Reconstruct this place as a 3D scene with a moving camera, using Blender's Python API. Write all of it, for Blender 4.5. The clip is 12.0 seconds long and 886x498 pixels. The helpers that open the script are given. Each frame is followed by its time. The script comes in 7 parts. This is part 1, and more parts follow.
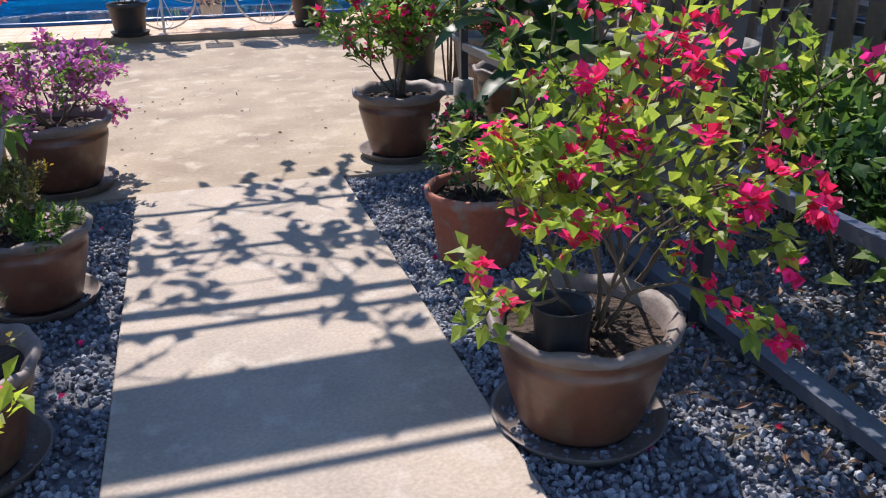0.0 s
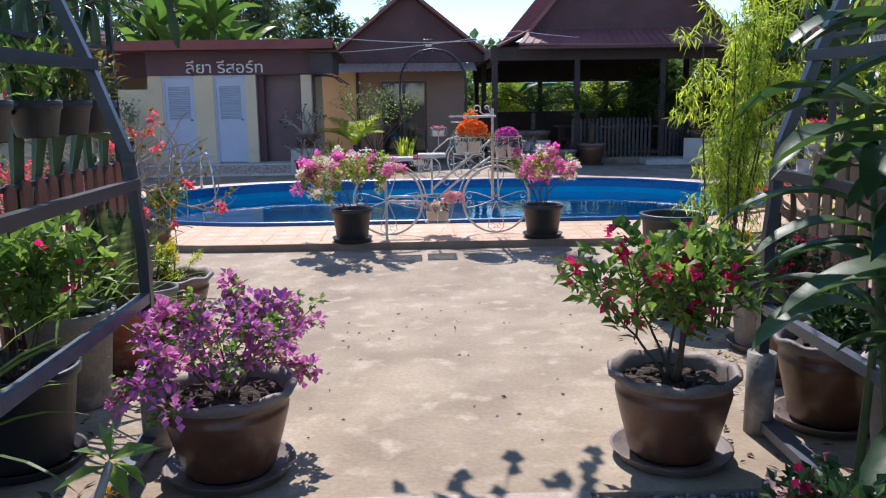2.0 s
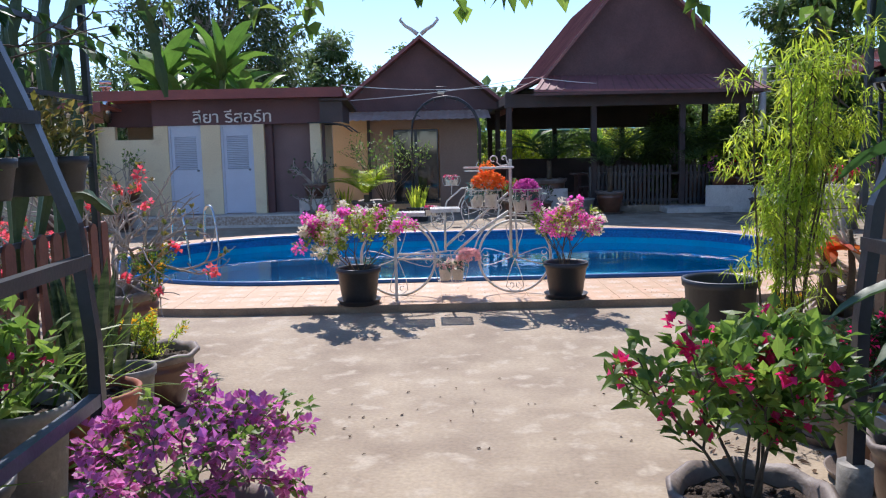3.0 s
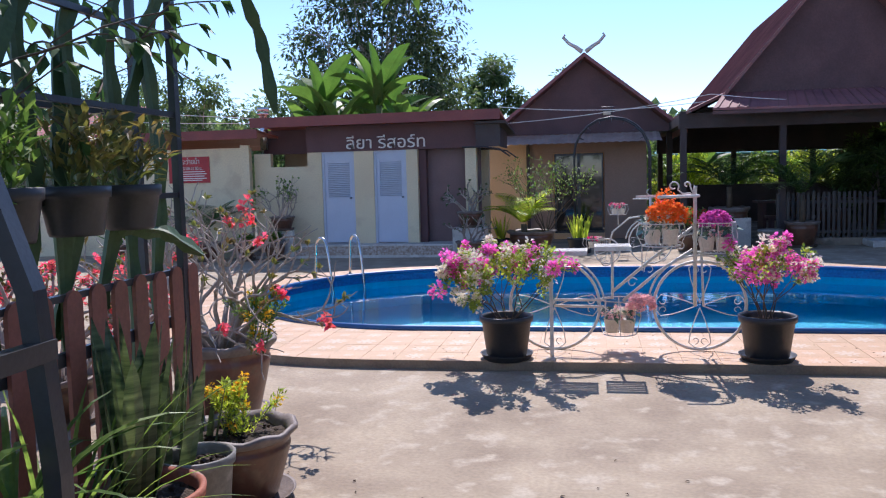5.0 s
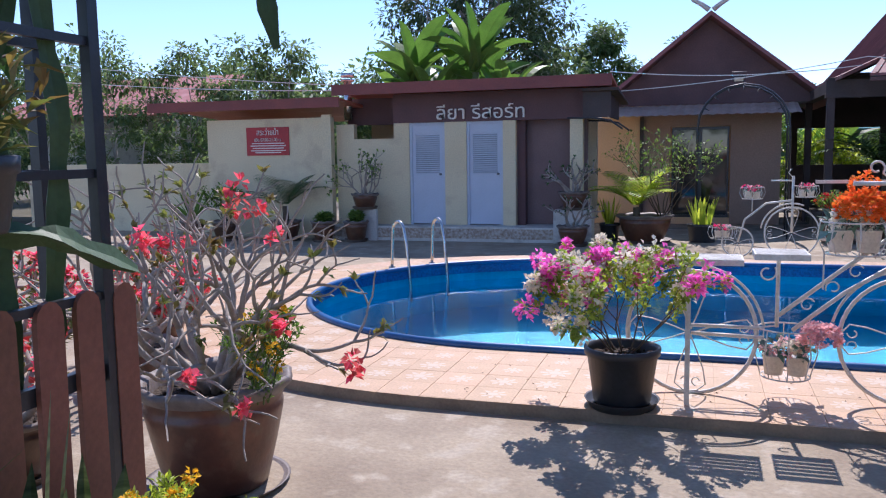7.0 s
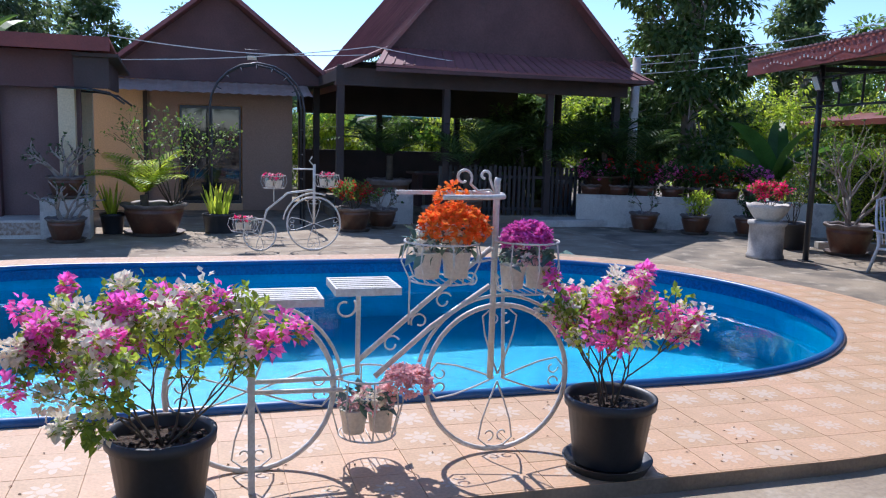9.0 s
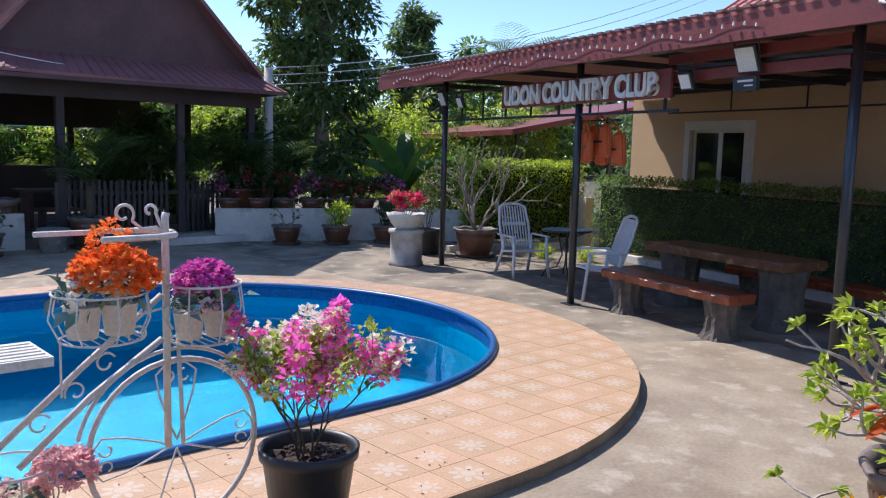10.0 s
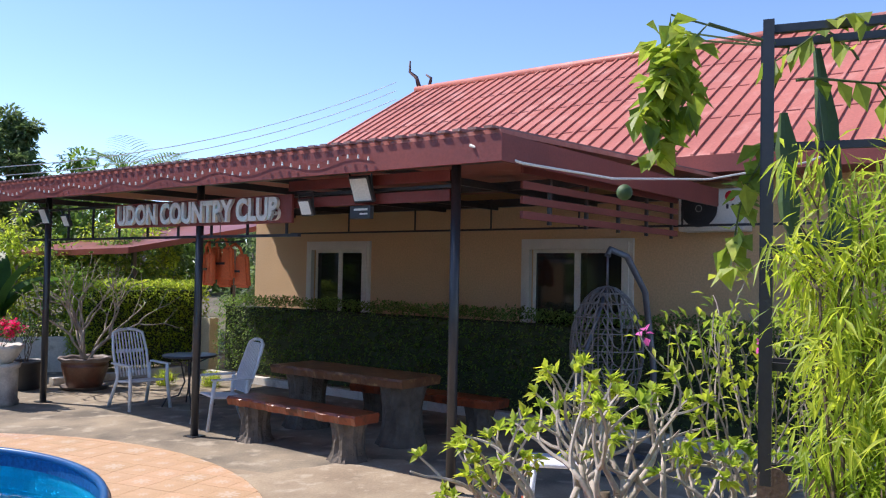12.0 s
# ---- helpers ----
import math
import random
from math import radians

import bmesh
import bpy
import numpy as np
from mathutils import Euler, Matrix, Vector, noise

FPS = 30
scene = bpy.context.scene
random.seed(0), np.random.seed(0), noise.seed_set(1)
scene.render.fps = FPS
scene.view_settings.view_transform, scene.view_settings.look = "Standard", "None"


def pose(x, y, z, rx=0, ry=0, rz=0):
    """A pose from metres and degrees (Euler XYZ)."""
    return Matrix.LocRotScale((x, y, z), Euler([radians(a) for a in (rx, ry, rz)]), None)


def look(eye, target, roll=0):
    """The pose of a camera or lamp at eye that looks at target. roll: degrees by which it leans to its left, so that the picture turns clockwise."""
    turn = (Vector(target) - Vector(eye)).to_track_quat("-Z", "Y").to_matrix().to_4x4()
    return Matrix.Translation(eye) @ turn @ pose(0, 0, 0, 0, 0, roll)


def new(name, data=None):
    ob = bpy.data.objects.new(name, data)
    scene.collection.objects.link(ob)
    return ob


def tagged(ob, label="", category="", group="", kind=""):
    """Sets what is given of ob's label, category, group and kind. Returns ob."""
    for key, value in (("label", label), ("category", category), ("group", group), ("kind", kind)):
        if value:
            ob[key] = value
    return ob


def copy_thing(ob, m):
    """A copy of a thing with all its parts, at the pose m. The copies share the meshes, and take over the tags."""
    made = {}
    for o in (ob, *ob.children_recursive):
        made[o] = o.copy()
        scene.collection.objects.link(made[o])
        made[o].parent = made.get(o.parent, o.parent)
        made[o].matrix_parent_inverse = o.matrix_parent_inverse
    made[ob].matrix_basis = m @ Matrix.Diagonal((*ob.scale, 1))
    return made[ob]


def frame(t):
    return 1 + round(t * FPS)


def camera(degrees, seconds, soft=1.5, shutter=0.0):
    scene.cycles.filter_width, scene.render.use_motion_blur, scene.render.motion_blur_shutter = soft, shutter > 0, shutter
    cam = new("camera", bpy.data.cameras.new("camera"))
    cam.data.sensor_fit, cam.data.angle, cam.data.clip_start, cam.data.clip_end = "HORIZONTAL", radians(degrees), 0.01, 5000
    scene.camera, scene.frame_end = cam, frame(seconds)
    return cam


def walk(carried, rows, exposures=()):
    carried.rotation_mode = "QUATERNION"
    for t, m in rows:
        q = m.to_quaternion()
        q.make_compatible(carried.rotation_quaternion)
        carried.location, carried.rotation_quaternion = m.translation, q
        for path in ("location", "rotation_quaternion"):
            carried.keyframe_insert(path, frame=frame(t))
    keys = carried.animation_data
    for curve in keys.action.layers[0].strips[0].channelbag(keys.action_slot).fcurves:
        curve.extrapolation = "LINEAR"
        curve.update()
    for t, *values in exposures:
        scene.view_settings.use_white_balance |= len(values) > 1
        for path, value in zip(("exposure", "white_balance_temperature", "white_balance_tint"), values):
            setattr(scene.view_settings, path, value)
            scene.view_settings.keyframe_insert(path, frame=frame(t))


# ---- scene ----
import collections

cam = camera(56.3, 12.0, soft=1.15)
PATH = [
    (0, (-0.204, -1.34, 1.536), (0.323, 0.429, 0.766), -0.7),
    (0.5, (-0.223, -0.98, 1.527), (-0.009, 0.864, 0.784), -0.4),
    (1, (-0.157, -0.602, 1.616), (-0.057, 1.318, 1.065), -1.6),
    (1.5, (-0.155, -0.247, 1.673), (-0.076, 1.71, 1.269), -1.8),
    (2, (-0.116, 0.194, 1.675), (-0.057, 2.161, 1.32), -0.8),
    (2.5, (-0.147, 0.615, 1.714), (-0.099, 2.593, 1.42), -0.8),
    (2.7, (-0.133, 0.767, 1.71), (-0.085, 2.747, 1.435), -1.0),
    (4.3, (-0.053, 1.582, 1.766), (-0.307, 3.56, 1.617), -1.6),
    (4.5, (-0.057, 1.79, 1.746), (-0.367, 3.76, 1.595), -1.6),
    (5, (-0.114, 2.313, 1.705), (-0.47, 4.273, 1.53), -1.5),
    (5.5, (-0.116, 2.843, 1.71), (-0.598, 4.775, 1.523), -2.2),
    (6, (-0.224, 3.331, 1.698), (-0.803, 5.235, 1.498), -2.0),
    (6.5, (-0.289, 3.841, 1.695), (-0.929, 5.724, 1.478), -2.0),
    (6.7, (-0.331, 3.998, 1.689), (-0.979, 5.877, 1.468), -1.5),
    (8.5, (-0.656, 5.416, 1.742), (-0.379, 7.377, 1.461), 2.2),
    (9, (-0.67, 5.719, 1.783), (-0.109, 7.619, 1.505), 1.7),
    (9.5, (-0.722, 6.016, 1.828), (0.211, 7.766, 1.567), 2.2),
    (10, (-0.706, 6.198, 1.86), (0.618, 7.678, 1.624), 1.5),
    (10.5, (-0.633, 6.291, 1.943), (0.954, 7.493, 1.753), 1.4),
    (11, (-0.596, 6.311, 2.013), (1.178, 7.229, 1.917), 1.4),
    (11.5, (-0.608, 6.302, 2.062), (1.222, 7.11, 2.067), 1.1),
    (12, (-0.574, 6.28, 1.97), (1.267, 7.059, 2.027), 1.1),
]
walk(cam, [(t, look(eye, target, roll)) for t, eye, target, roll in PATH], exposures=[(0, 0.95, 6050, 17), (1, 0.88, 5900, 17), (2.5, 0.82, 5850, 16), (4.5, 0.78, 5750, 19), (6.5, 0.75, 5700, 21), (8.5, 0.66, 5450, 18), (10, 0.75, 5700, 16), (12, 0.95, 6100, 17)])
# ---- world, sun ----
world = bpy.data.worlds.new("world")
scene.world = world
world.use_nodes = True
wn = world.node_tree.nodes
sky = wn.new("ShaderNodeTexSky")
sky.sky_type = "NISHITA"
sky.sun_disc = False
SUN_EL, SUN_DX = 51.0, 0.10
sky.sun_elevation = radians(SUN_EL)
to_sun = Vector((-SUN_DX, 1.0, 0)).normalized()
sky.sun_rotation = math.atan2(to_sun.x, to_sun.y)
sky.air_density, sky.dust_density, sky.ozone_density = 0.8, 0.0, 2.6
world.node_tree.links.new(sky.outputs[0], wn["Background"].inputs[0])
wn["Background"].inputs[1].default_value = 0.118
sun = new("sun", bpy.data.lights.new("sun", "SUN"))
sun.data.energy, sun.data.angle, sun.data.color = 3.4, radians(0.53), (1.0, 0.91, 0.79)
up = (to_sun * math.cos(radians(SUN_EL)) + Vector((0, 0, math.sin(radians(SUN_EL))))) * 50
sun.matrix_world = look(up, (0, 0, 0))

# ---- materials ----


def surf(name, c1, c2=None, scale=3.0, fine=60.0, rough=0.8, bump=0.15, metal=0.0, spec=0.5, c3=None, per=0.0, dist=0.01, sub=0.0):
    """Two-scale mottled surface: c1 and c2 by a broad noise, c3 as sparse stains, fine grain in bump and colour; per: change from piece to piece."""
    m = bpy.data.materials.new(name)
    m.use_nodes = True
    nt = m.node_tree
    n, l = nt.nodes, nt.links
    b = n["Principled BSDF"]
    tc = n.new("ShaderNodeTexCoord")
    c2 = c2 or tuple(v * 0.75 for v in c1)

    def noise_at(s, detail=4):
        t = n.new("ShaderNodeTexNoise")
        t.inputs["Scale"].default_value = s
        t.inputs["Detail"].default_value = detail
        l.new(tc.outputs["Object"], t.inputs["Vector"])
        return t

    def mix(kind, fac, a, c):
        x = n.new("ShaderNodeMix")
        x.data_type, x.blend_type = "RGBA", kind
        for sock, v in ((x.inputs[0], fac), (x.inputs[6], a), (x.inputs[7], c)):
            if isinstance(v, bpy.types.NodeSocket):
                l.new(v, sock)
            else:
                sock.default_value = v if isinstance(v, float) else (*v, 1)
        return x.outputs[2]

    def ramp(src, lo, hi):
        r = n.new("ShaderNodeMapRange")
        r.inputs[1].default_value, r.inputs[2].default_value = lo, hi
        l.new(src, r.inputs[0])
        return r.outputs[0]

    big, small = noise_at(scale, 5), noise_at(fine, 3)
    col = mix("MIX", ramp(big.outputs[0], 0.35, 0.65), c1, c2)
    if c3:
        st = noise_at(scale * 2.7, 6)
        col = mix("MIX", ramp(st.outputs[0], 0.55, 0.68), col, c3)
    if per:
        oi = n.new("ShaderNodeObjectInfo")
        geo = n.new("ShaderNodeNewGeometry")
        ad = n.new("ShaderNodeMath")
        ad.operation = "ADD"
        l.new(oi.outputs["Random"], ad.inputs[0])
        l.new(geo.outputs["Random Per Island"], ad.inputs[1])
        fr = n.new("ShaderNodeMath")
        fr.operation = "FRACT"
        l.new(ad.outputs[0], fr.inputs[0])
        hs = n.new("ShaderNodeHueSaturation")
        mr = n.new("ShaderNodeMapRange")
        mr.inputs[3].default_value, mr.inputs[4].default_value = 1 - per, 1 + per
        l.new(fr.outputs[0], mr.inputs[0])
        l.new(mr.outputs[0], hs.inputs["Value"])
        mh = n.new("ShaderNodeMapRange")
        mh.inputs[3].default_value, mh.inputs[4].default_value = 0.5 + per * 0.05, 0.5 - per * 0.05
        l.new(fr.outputs[0], mh.inputs[0])
        l.new(mh.outputs[0], hs.inputs["Hue"])
        l.new(col, hs.inputs["Color"])
        col = hs.outputs[0]
    g = ramp(small.outputs[0], 0.3, 0.7)
    mg = n.new("ShaderNodeMapRange")
    mg.inputs[3].default_value, mg.inputs[4].default_value = 0.88, 1.1
    l.new(g, mg.inputs[0])
    cc = n.new("ShaderNodeCombineColor")
    for k in range(3):
        l.new(mg.outputs[0], cc.inputs[k])
    col = mix("MULTIPLY", 1.0, col, cc.outputs[0])
    l.new(col, b.inputs["Base Color"])
    b.inputs["Roughness"].default_value = rough
    b.inputs["Metallic"].default_value = metal
    b.inputs["Specular IOR Level"].default_value = spec
    if bump:
        bp = n.new("ShaderNodeBump")
        bp.inputs["Strength"].default_value = bump
        bp.inputs["Distance"].default_value = dist
        l.new(small.outputs[0], bp.inputs["Height"])
        l.new(bp.outputs[0], b.inputs["Normal"])
    return m


def leafmat(name, c1, c2, trans=0.35, per=0.3, rough=0.45):
    """Leaf or petal: diffuse gloss in front, light shining through from behind."""
    m = surf(name, c1, c2, scale=2.5, fine=35, rough=rough, bump=0.1, per=per, spec=0.35)
    nt = m.node_tree
    b, out = nt.nodes["Principled BSDF"], nt.nodes["Material Output"]
    tr, mx = nt.nodes.new("ShaderNodeBsdfTranslucent"), nt.nodes.new("ShaderNodeMixShader")
    src = b.inputs["Base Color"].links[0].from_socket
    br = nt.nodes.new("ShaderNodeMix")
    br.data_type, br.blend_type = "RGBA", "MULTIPLY"
    br.inputs[0].default_value = 1.0
    br.inputs[7].default_value = (1.9, 1.9, 1.3, 1)
    nt.links.new(src, br.inputs[6])
    nt.links.new(br.outputs[2], tr.inputs[0])
    mx.inputs[0].default_value = trans
    nt.links.new(b.outputs[0], mx.inputs[1])
    nt.links.new(tr.outputs[0], mx.inputs[2])
    nt.links.new(mx.outputs[0], out.inputs[0])
    return m


CONC = surf("court_concrete", (0.41, 0.33, 0.225), (0.28, 0.215, 0.145), 1.7, 38, 0.85, 0.5, c3=(0.45, 0.375, 0.275))
CONC2 = surf("yard_concrete", (0.36, 0.295, 0.205), (0.14, 0.12, 0.09), 1.3, 40, 0.85, 0.4, c3=(0.41, 0.35, 0.26))
PATHC = surf("path_concrete", (0.47, 0.39, 0.30), (0.37, 0.315, 0.25), 2.6, 70, 0.85, 0.3, c3=(0.50, 0.44, 0.36))
KERBC = surf("kerb_concrete", (0.33, 0.26, 0.18), (0.22, 0.17, 0.12), 4, 50, 0.85, 0.3)
SOIL = surf("soil", (0.075, 0.05, 0.033), (0.03, 0.021, 0.015), 8, 40, 0.95, 1.0, dist=0.03)
DIRT = surf("dry_ground", (0.16, 0.13, 0.09), (0.09, 0.085, 0.045), 0.4, 20, 0.95, 0.6, dist=0.03)
GROUT = surf("pale_grout", (0.52, 0.36, 0.235), (0.46, 0.31, 0.20), 3, 60, 0.85, 0.1)
GRAVEL = surf("gravel_bed", (0.17, 0.175, 0.19), (0.10, 0.105, 0.12), 6, 60, 0.9, 1.0, dist=0.02)
STONE = surf("gravel_stone", (0.27, 0.285, 0.31), (0.19, 0.20, 0.225), 15, 90, 0.75, 0.3, per=0.6)
CREAM = surf("cream_render", (0.72, 0.63, 0.42), (0.66, 0.56, 0.36), 0.8, 40, 0.85, 0.12, c3=(0.6, 0.5, 0.33))
TAN = surf("tan_render", (0.74, 0.51, 0.29), (0.67, 0.455, 0.255), 0.7, 40, 0.85, 0.12)
BROWNW = surf("brown_wall_paint", (0.22, 0.14, 0.13), (0.17, 0.11, 0.105), 1.2, 40, 0.7, 0.15)
DARKB = surf("dark_brown_boards", (0.13, 0.068, 0.062), (0.095, 0.05, 0.048), 2, 30, 0.7, 0.3)
TIMBER = surf("near_black_timber", (0.075, 0.055, 0.052), (0.05, 0.038, 0.036), 2, 30, 0.7, 0.3)
FASCIA = surf("dark_fascia_paint", (0.13, 0.065, 0.065), (0.10, 0.05, 0.052), 1.2, 40, 0.7, 0.15)
HUTBROWN = surf("brown_hut_render", (0.42, 0.29, 0.215), (0.36, 0.245, 0.18), 0.8, 40, 0.85, 0.12)
WHITE = surf("white_paint", (0.78, 0.76, 0.70), (0.72, 0.70, 0.64), 3, 60, 0.55, 0.05)
WHITEW = surf("white_wash", (0.70, 0.67, 0.60), (0.55, 0.52, 0.46), 1.5, 40, 0.85, 0.2, c3=(0.45, 0.42, 0.37))
GREYDOOR = surf("grey_door_plastic", (0.52, 0.57, 0.66), (0.48, 0.53, 0.62), 2, 80, 0.5, 0.03)
REDROOF = surf("red_roof_steel", (0.50, 0.17, 0.125), (0.42, 0.135, 0.10), 0.7, 30, 0.5, 0.08, c3=(0.55, 0.24, 0.19))
MAROON = surf("maroon_fascia_paint", (0.24, 0.055, 0.042), (0.18, 0.04, 0.034), 1.5, 40, 0.5, 0.08)
TILEROOF = surf("dull_red_roof_tiles", (0.27, 0.12, 0.105), (0.20, 0.085, 0.08), 1.5, 25, 0.7, 0.3, per=0.15)
BLACKM = surf("black_painted_steel", (0.022, 0.025, 0.032), (0.035, 0.036, 0.04), 6, 60, 0.35, 0.1, spec=0.6)
NAVY = surf("grey_blue_steel_rail", (0.13, 0.15, 0.18), (0.09, 0.10, 0.13), 5, 60, 0.4, 0.1, metal=0.3)
LINER = surf("blue_pool_liner", (0.002, 0.32, 0.50), (0.002, 0.28, 0.46), 2, 25, 0.5, 0.0)
RIMB = surf("blue_rim_vinyl", (0.03, 0.13, 0.32), (0.02, 0.09, 0.25), 3, 50, 0.35, 0.03)
GLASS = bpy.data.materials.new("window_glass")
GLASS.use_nodes = True
_b = GLASS.node_tree.nodes["Principled BSDF"]
_b.inputs["Base Color"].default_value = (0.02, 0.025, 0.025, 1)
_b.inputs["Roughness"].default_value = 0.04
_b.inputs["Specular IOR Level"].default_value = 0.8
WATER = bpy.data.materials.new("pool_water")
WATER.use_nodes = True
_n = WATER.node_tree.nodes
_b = _n["Principled BSDF"]
_b.inputs["Base Color"].default_value = (0.5, 0.92, 1.0, 1)
_b.inputs["Roughness"].default_value = 0.0
_b.inputs["IOR"].default_value = 1.2
_b.inputs["Specular IOR Level"].default_value = 0.12
_b.inputs["Transmission Weight"].default_value = 1.0
_t, _u = _n.new("ShaderNodeTexNoise"), _n.new("ShaderNodeBump")
_c = _n.new("ShaderNodeTexCoord")
_t.inputs["Scale"].default_value, _t.inputs["Detail"].default_value = 3.5, 3
_u.inputs["Strength"].default_value, _u.inputs["Distance"].default_value = 0.12, 0.02
WATER.node_tree.links.new(_c.outputs["Object"], _t.inputs["Vector"])
WATER.node_tree.links.new(_t.outputs[0], _u.inputs["Height"])
WATER.node_tree.links.new(_u.outputs[0], _b.inputs["Normal"])

# ---- building helpers ----


def box(bm, x0, y0, z0, x1, y1, z1):
    v = [bm.verts.new((x, y, z)) for z in (z0, z1) for x, y in ((x0, y0), (x1, y0), (x1, y1), (x0, y1))]
    for f in ((3, 2, 1, 0), (4, 5, 6, 7), (0, 1, 5, 4), (1, 2, 6, 5), (2, 3, 7, 6), (3, 0, 4, 7)):
        bm.faces.new([v[i] for i in f])
    return v


def rod(bm, pts, r, n=8, r2=None, cap=True):
    """A round bar through the points, from radius r to r2."""
    pts = [Vector(p) for p in pts]
    r2 = r if r2 is None else r2
    rings, side = [], None
    for i, p in enumerate(pts):
        d = (pts[min(i + 1, len(pts) - 1)] - pts[max(i - 1, 0)]).normalized()
        if side is None:
            side = d.orthogonal().normalized()
        side = (side - d * side.dot(d)).normalized()
        other = d.cross(side)
        rad = r + (r2 - r) * i / max(1, len(pts) - 1)
        rings.append([bm.verts.new(p + (side * math.cos(a) + other * math.sin(a)) * rad) for a in (2 * math.pi * k / n for k in range(n))])
    for a, b in zip(rings, rings[1:]):
        for k in range(n):
            f = bm.faces.new((a[k], a[(k + 1) % n], b[(k + 1) % n], b[k]))
            f.smooth = n > 5
    if cap:
        bm.faces.new(rings[0][::-1])
        bm.faces.new(rings[-1])


def lathe(bm, prof, n=28, wob=0.0, waves=0, at=(0, 0, 0)):
    """Turned shape from (radius, height) pairs; wob: height of a wavy lip in the topmost rings."""
    rings = []
    top = max(z for _, z in prof)
    for r, z in prof:
        ring = []
        for k in range(n):
            a = 2 * math.pi * k / n
            w = wob * math.cos(waves * a) if waves and z > top - 0.05 else 0
            ring.append(bm.verts.new((at[0] + (r + abs(w) * 0.6) * math.cos(a), at[1] + (r + abs(w) * 0.6) * math.sin(a), at[2] + z + w)))
        rings.append(ring)
    for a, b in zip(rings, rings[1:]):
        for k in range(n):
            f = bm.faces.new((a[k], a[(k + 1) % n], b[(k + 1) % n], b[k]))
            f.smooth = True
    return rings


def finish(bm, name, material, bevel=0.0):
    me = bpy.data.meshes.new(name)
    if bevel:
        bmesh.ops.bevel(bm, geom=bm.edges[:], offset=bevel, segments=1, affect="EDGES")
    bm.to_mesh(me)
    bm.free()
    me.materials.append(material)
    return me


def part(name, bm, material, parent=None, label="", at=None, bevel=0.0):
    ob = new(name, finish(bm, name, material, bevel))
    ob.parent = parent
    if at is not None:
        ob.matrix_basis = at
    return tagged(ob, label)


def thing(name, at, label, category, group=""):
    ob = new(name)
    ob.matrix_basis = at
    return tagged(ob, label, category, group)


def setting(name, bm, material, label="", parent=None, at=None, bevel=0.0):
    ob = part(name, bm, material, parent, label, at, bevel)
    return tagged(ob, kind="structure") if parent is None else ob


def B(*boxes):
    bm = bmesh.new()
    for b in boxes:
        box(bm, *b)
    return bm


def wall_with(bm, x0, x1, y0, y1, z0, z1, holes):
    """A wall along x with openings (x0, x1, z0, z1)."""
    x = x0
    for a, b, c, d in sorted(holes):
        box(bm, x, y0, z0, a, y1, z1)
        if c > z0:
            box(bm, a, y0, z0, b, y1, c)
        if d < z1:
            box(bm, a, y0, d, b, y1, z1)
        x = b
    box(bm, x, y0, z0, x1, y1, z1)


# ---- ground, court, deck, pool ----
NS = 96


def stadium(xl, xr, y, r, n=NS):
    pts = []
    h = n // 2
    for k in range(h):
        a = -math.pi / 2 + math.pi * k / (h - 1)
        pts.append((xr + r * math.cos(a), y + r * math.sin(a)))
    for k in range(h):
        a = math.pi / 2 + math.pi * k / (h - 1)
        pts.append((xl + r * math.cos(a), y + r * math.sin(a)))
    return pts


def stretch(pts, x0, y0, x1, y1, c=(0.3, 13.1)):
    """The points, sent outwards from c onto a rectangle."""
    out = []
    for x, y in pts:
        dx, dy = x - c[0], y - c[1]
        k = min((x1 - c[0]) / dx if dx > 1e-6 else 1e9, (x0 - c[0]) / dx if dx < -1e-6 else 1e9, (y1 - c[1]) / dy if dy > 1e-6 else 1e9, (y0 - c[1]) / dy if dy < -1e-6 else 1e9)
        out.append((c[0] + dx * k, c[1] + dy * k))
    return out


def ring(bm, a, za, b, zb):
    va = [bm.verts.new((x, y, za)) for x, y in a]
    vb = [bm.verts.new((x, y, zb)) for x, y in b]
    for k in range(len(a)):
        j = (k + 1) % len(a)
        bm.faces.new((va[k], vb[k], vb[j], va[j]))


POOL = stadium(-1.9, 2.55, 13.1, 2.65)
DECK = stadium(-2.0, 2.4, 12.77, 3.69)
DZ = 0.15
bm = bmesh.new()
far = stretch(POOL, -400, -400, 400, 400)
ring(bm, POOL, -0.05, far, -0.05)
setting("ground", bm, DIRT, "dry sandy soil around the paved yard")
bm = bmesh.new()
ring(bm, DECK, 0.0, stretch(DECK, -16, 3.5, 6.2, 22.6), 0.0)
setting("pavement", bm, CONC, "pale worn concrete court with blotches and cracks")
bm = bmesh.new()
rings = []
for w, z in ((0.0, 0.078), (0.5, 0.068), (1.0, 0.043), (1.5, 0.017), (2.0, -0.003)):
    rings.append([bm.verts.new((x, y, z * max(0.0, min(1.0, (11.2 - y0) / 1.5)) - (0.003 if y0 > 11 else 0))) for (x, y), (x0, y0) in zip(stadium(-2.0, 2.4, 12.77, 3.69 + w), DECK)])
for va, vb in zip(rings, rings[1:]):
    for k in range(len(va)):
        if DECK[k][1] < 11.4:
            j = (k + 1) % len(va)
            bm.faces.new((va[k], vb[k], vb[j], va[j])).smooth = True
bmesh.ops.recalc_face_normals(bm, faces=bm.faces)
setting("pavement", bm, CONC, "pale worn concrete rising to the terrace kerb")
bm = B((6.2, 3.5, -0.2, 17, 22.6, 0.0))
setting("pavement", bm, CONC2, "grey-brown stained concrete yard under and beside the canopy")
bm = B((-16, 22.6, -0.2, 17, 32, -0.004))
setting("pavement", bm, CONC2, "grey-brown concrete behind the garden buildings")
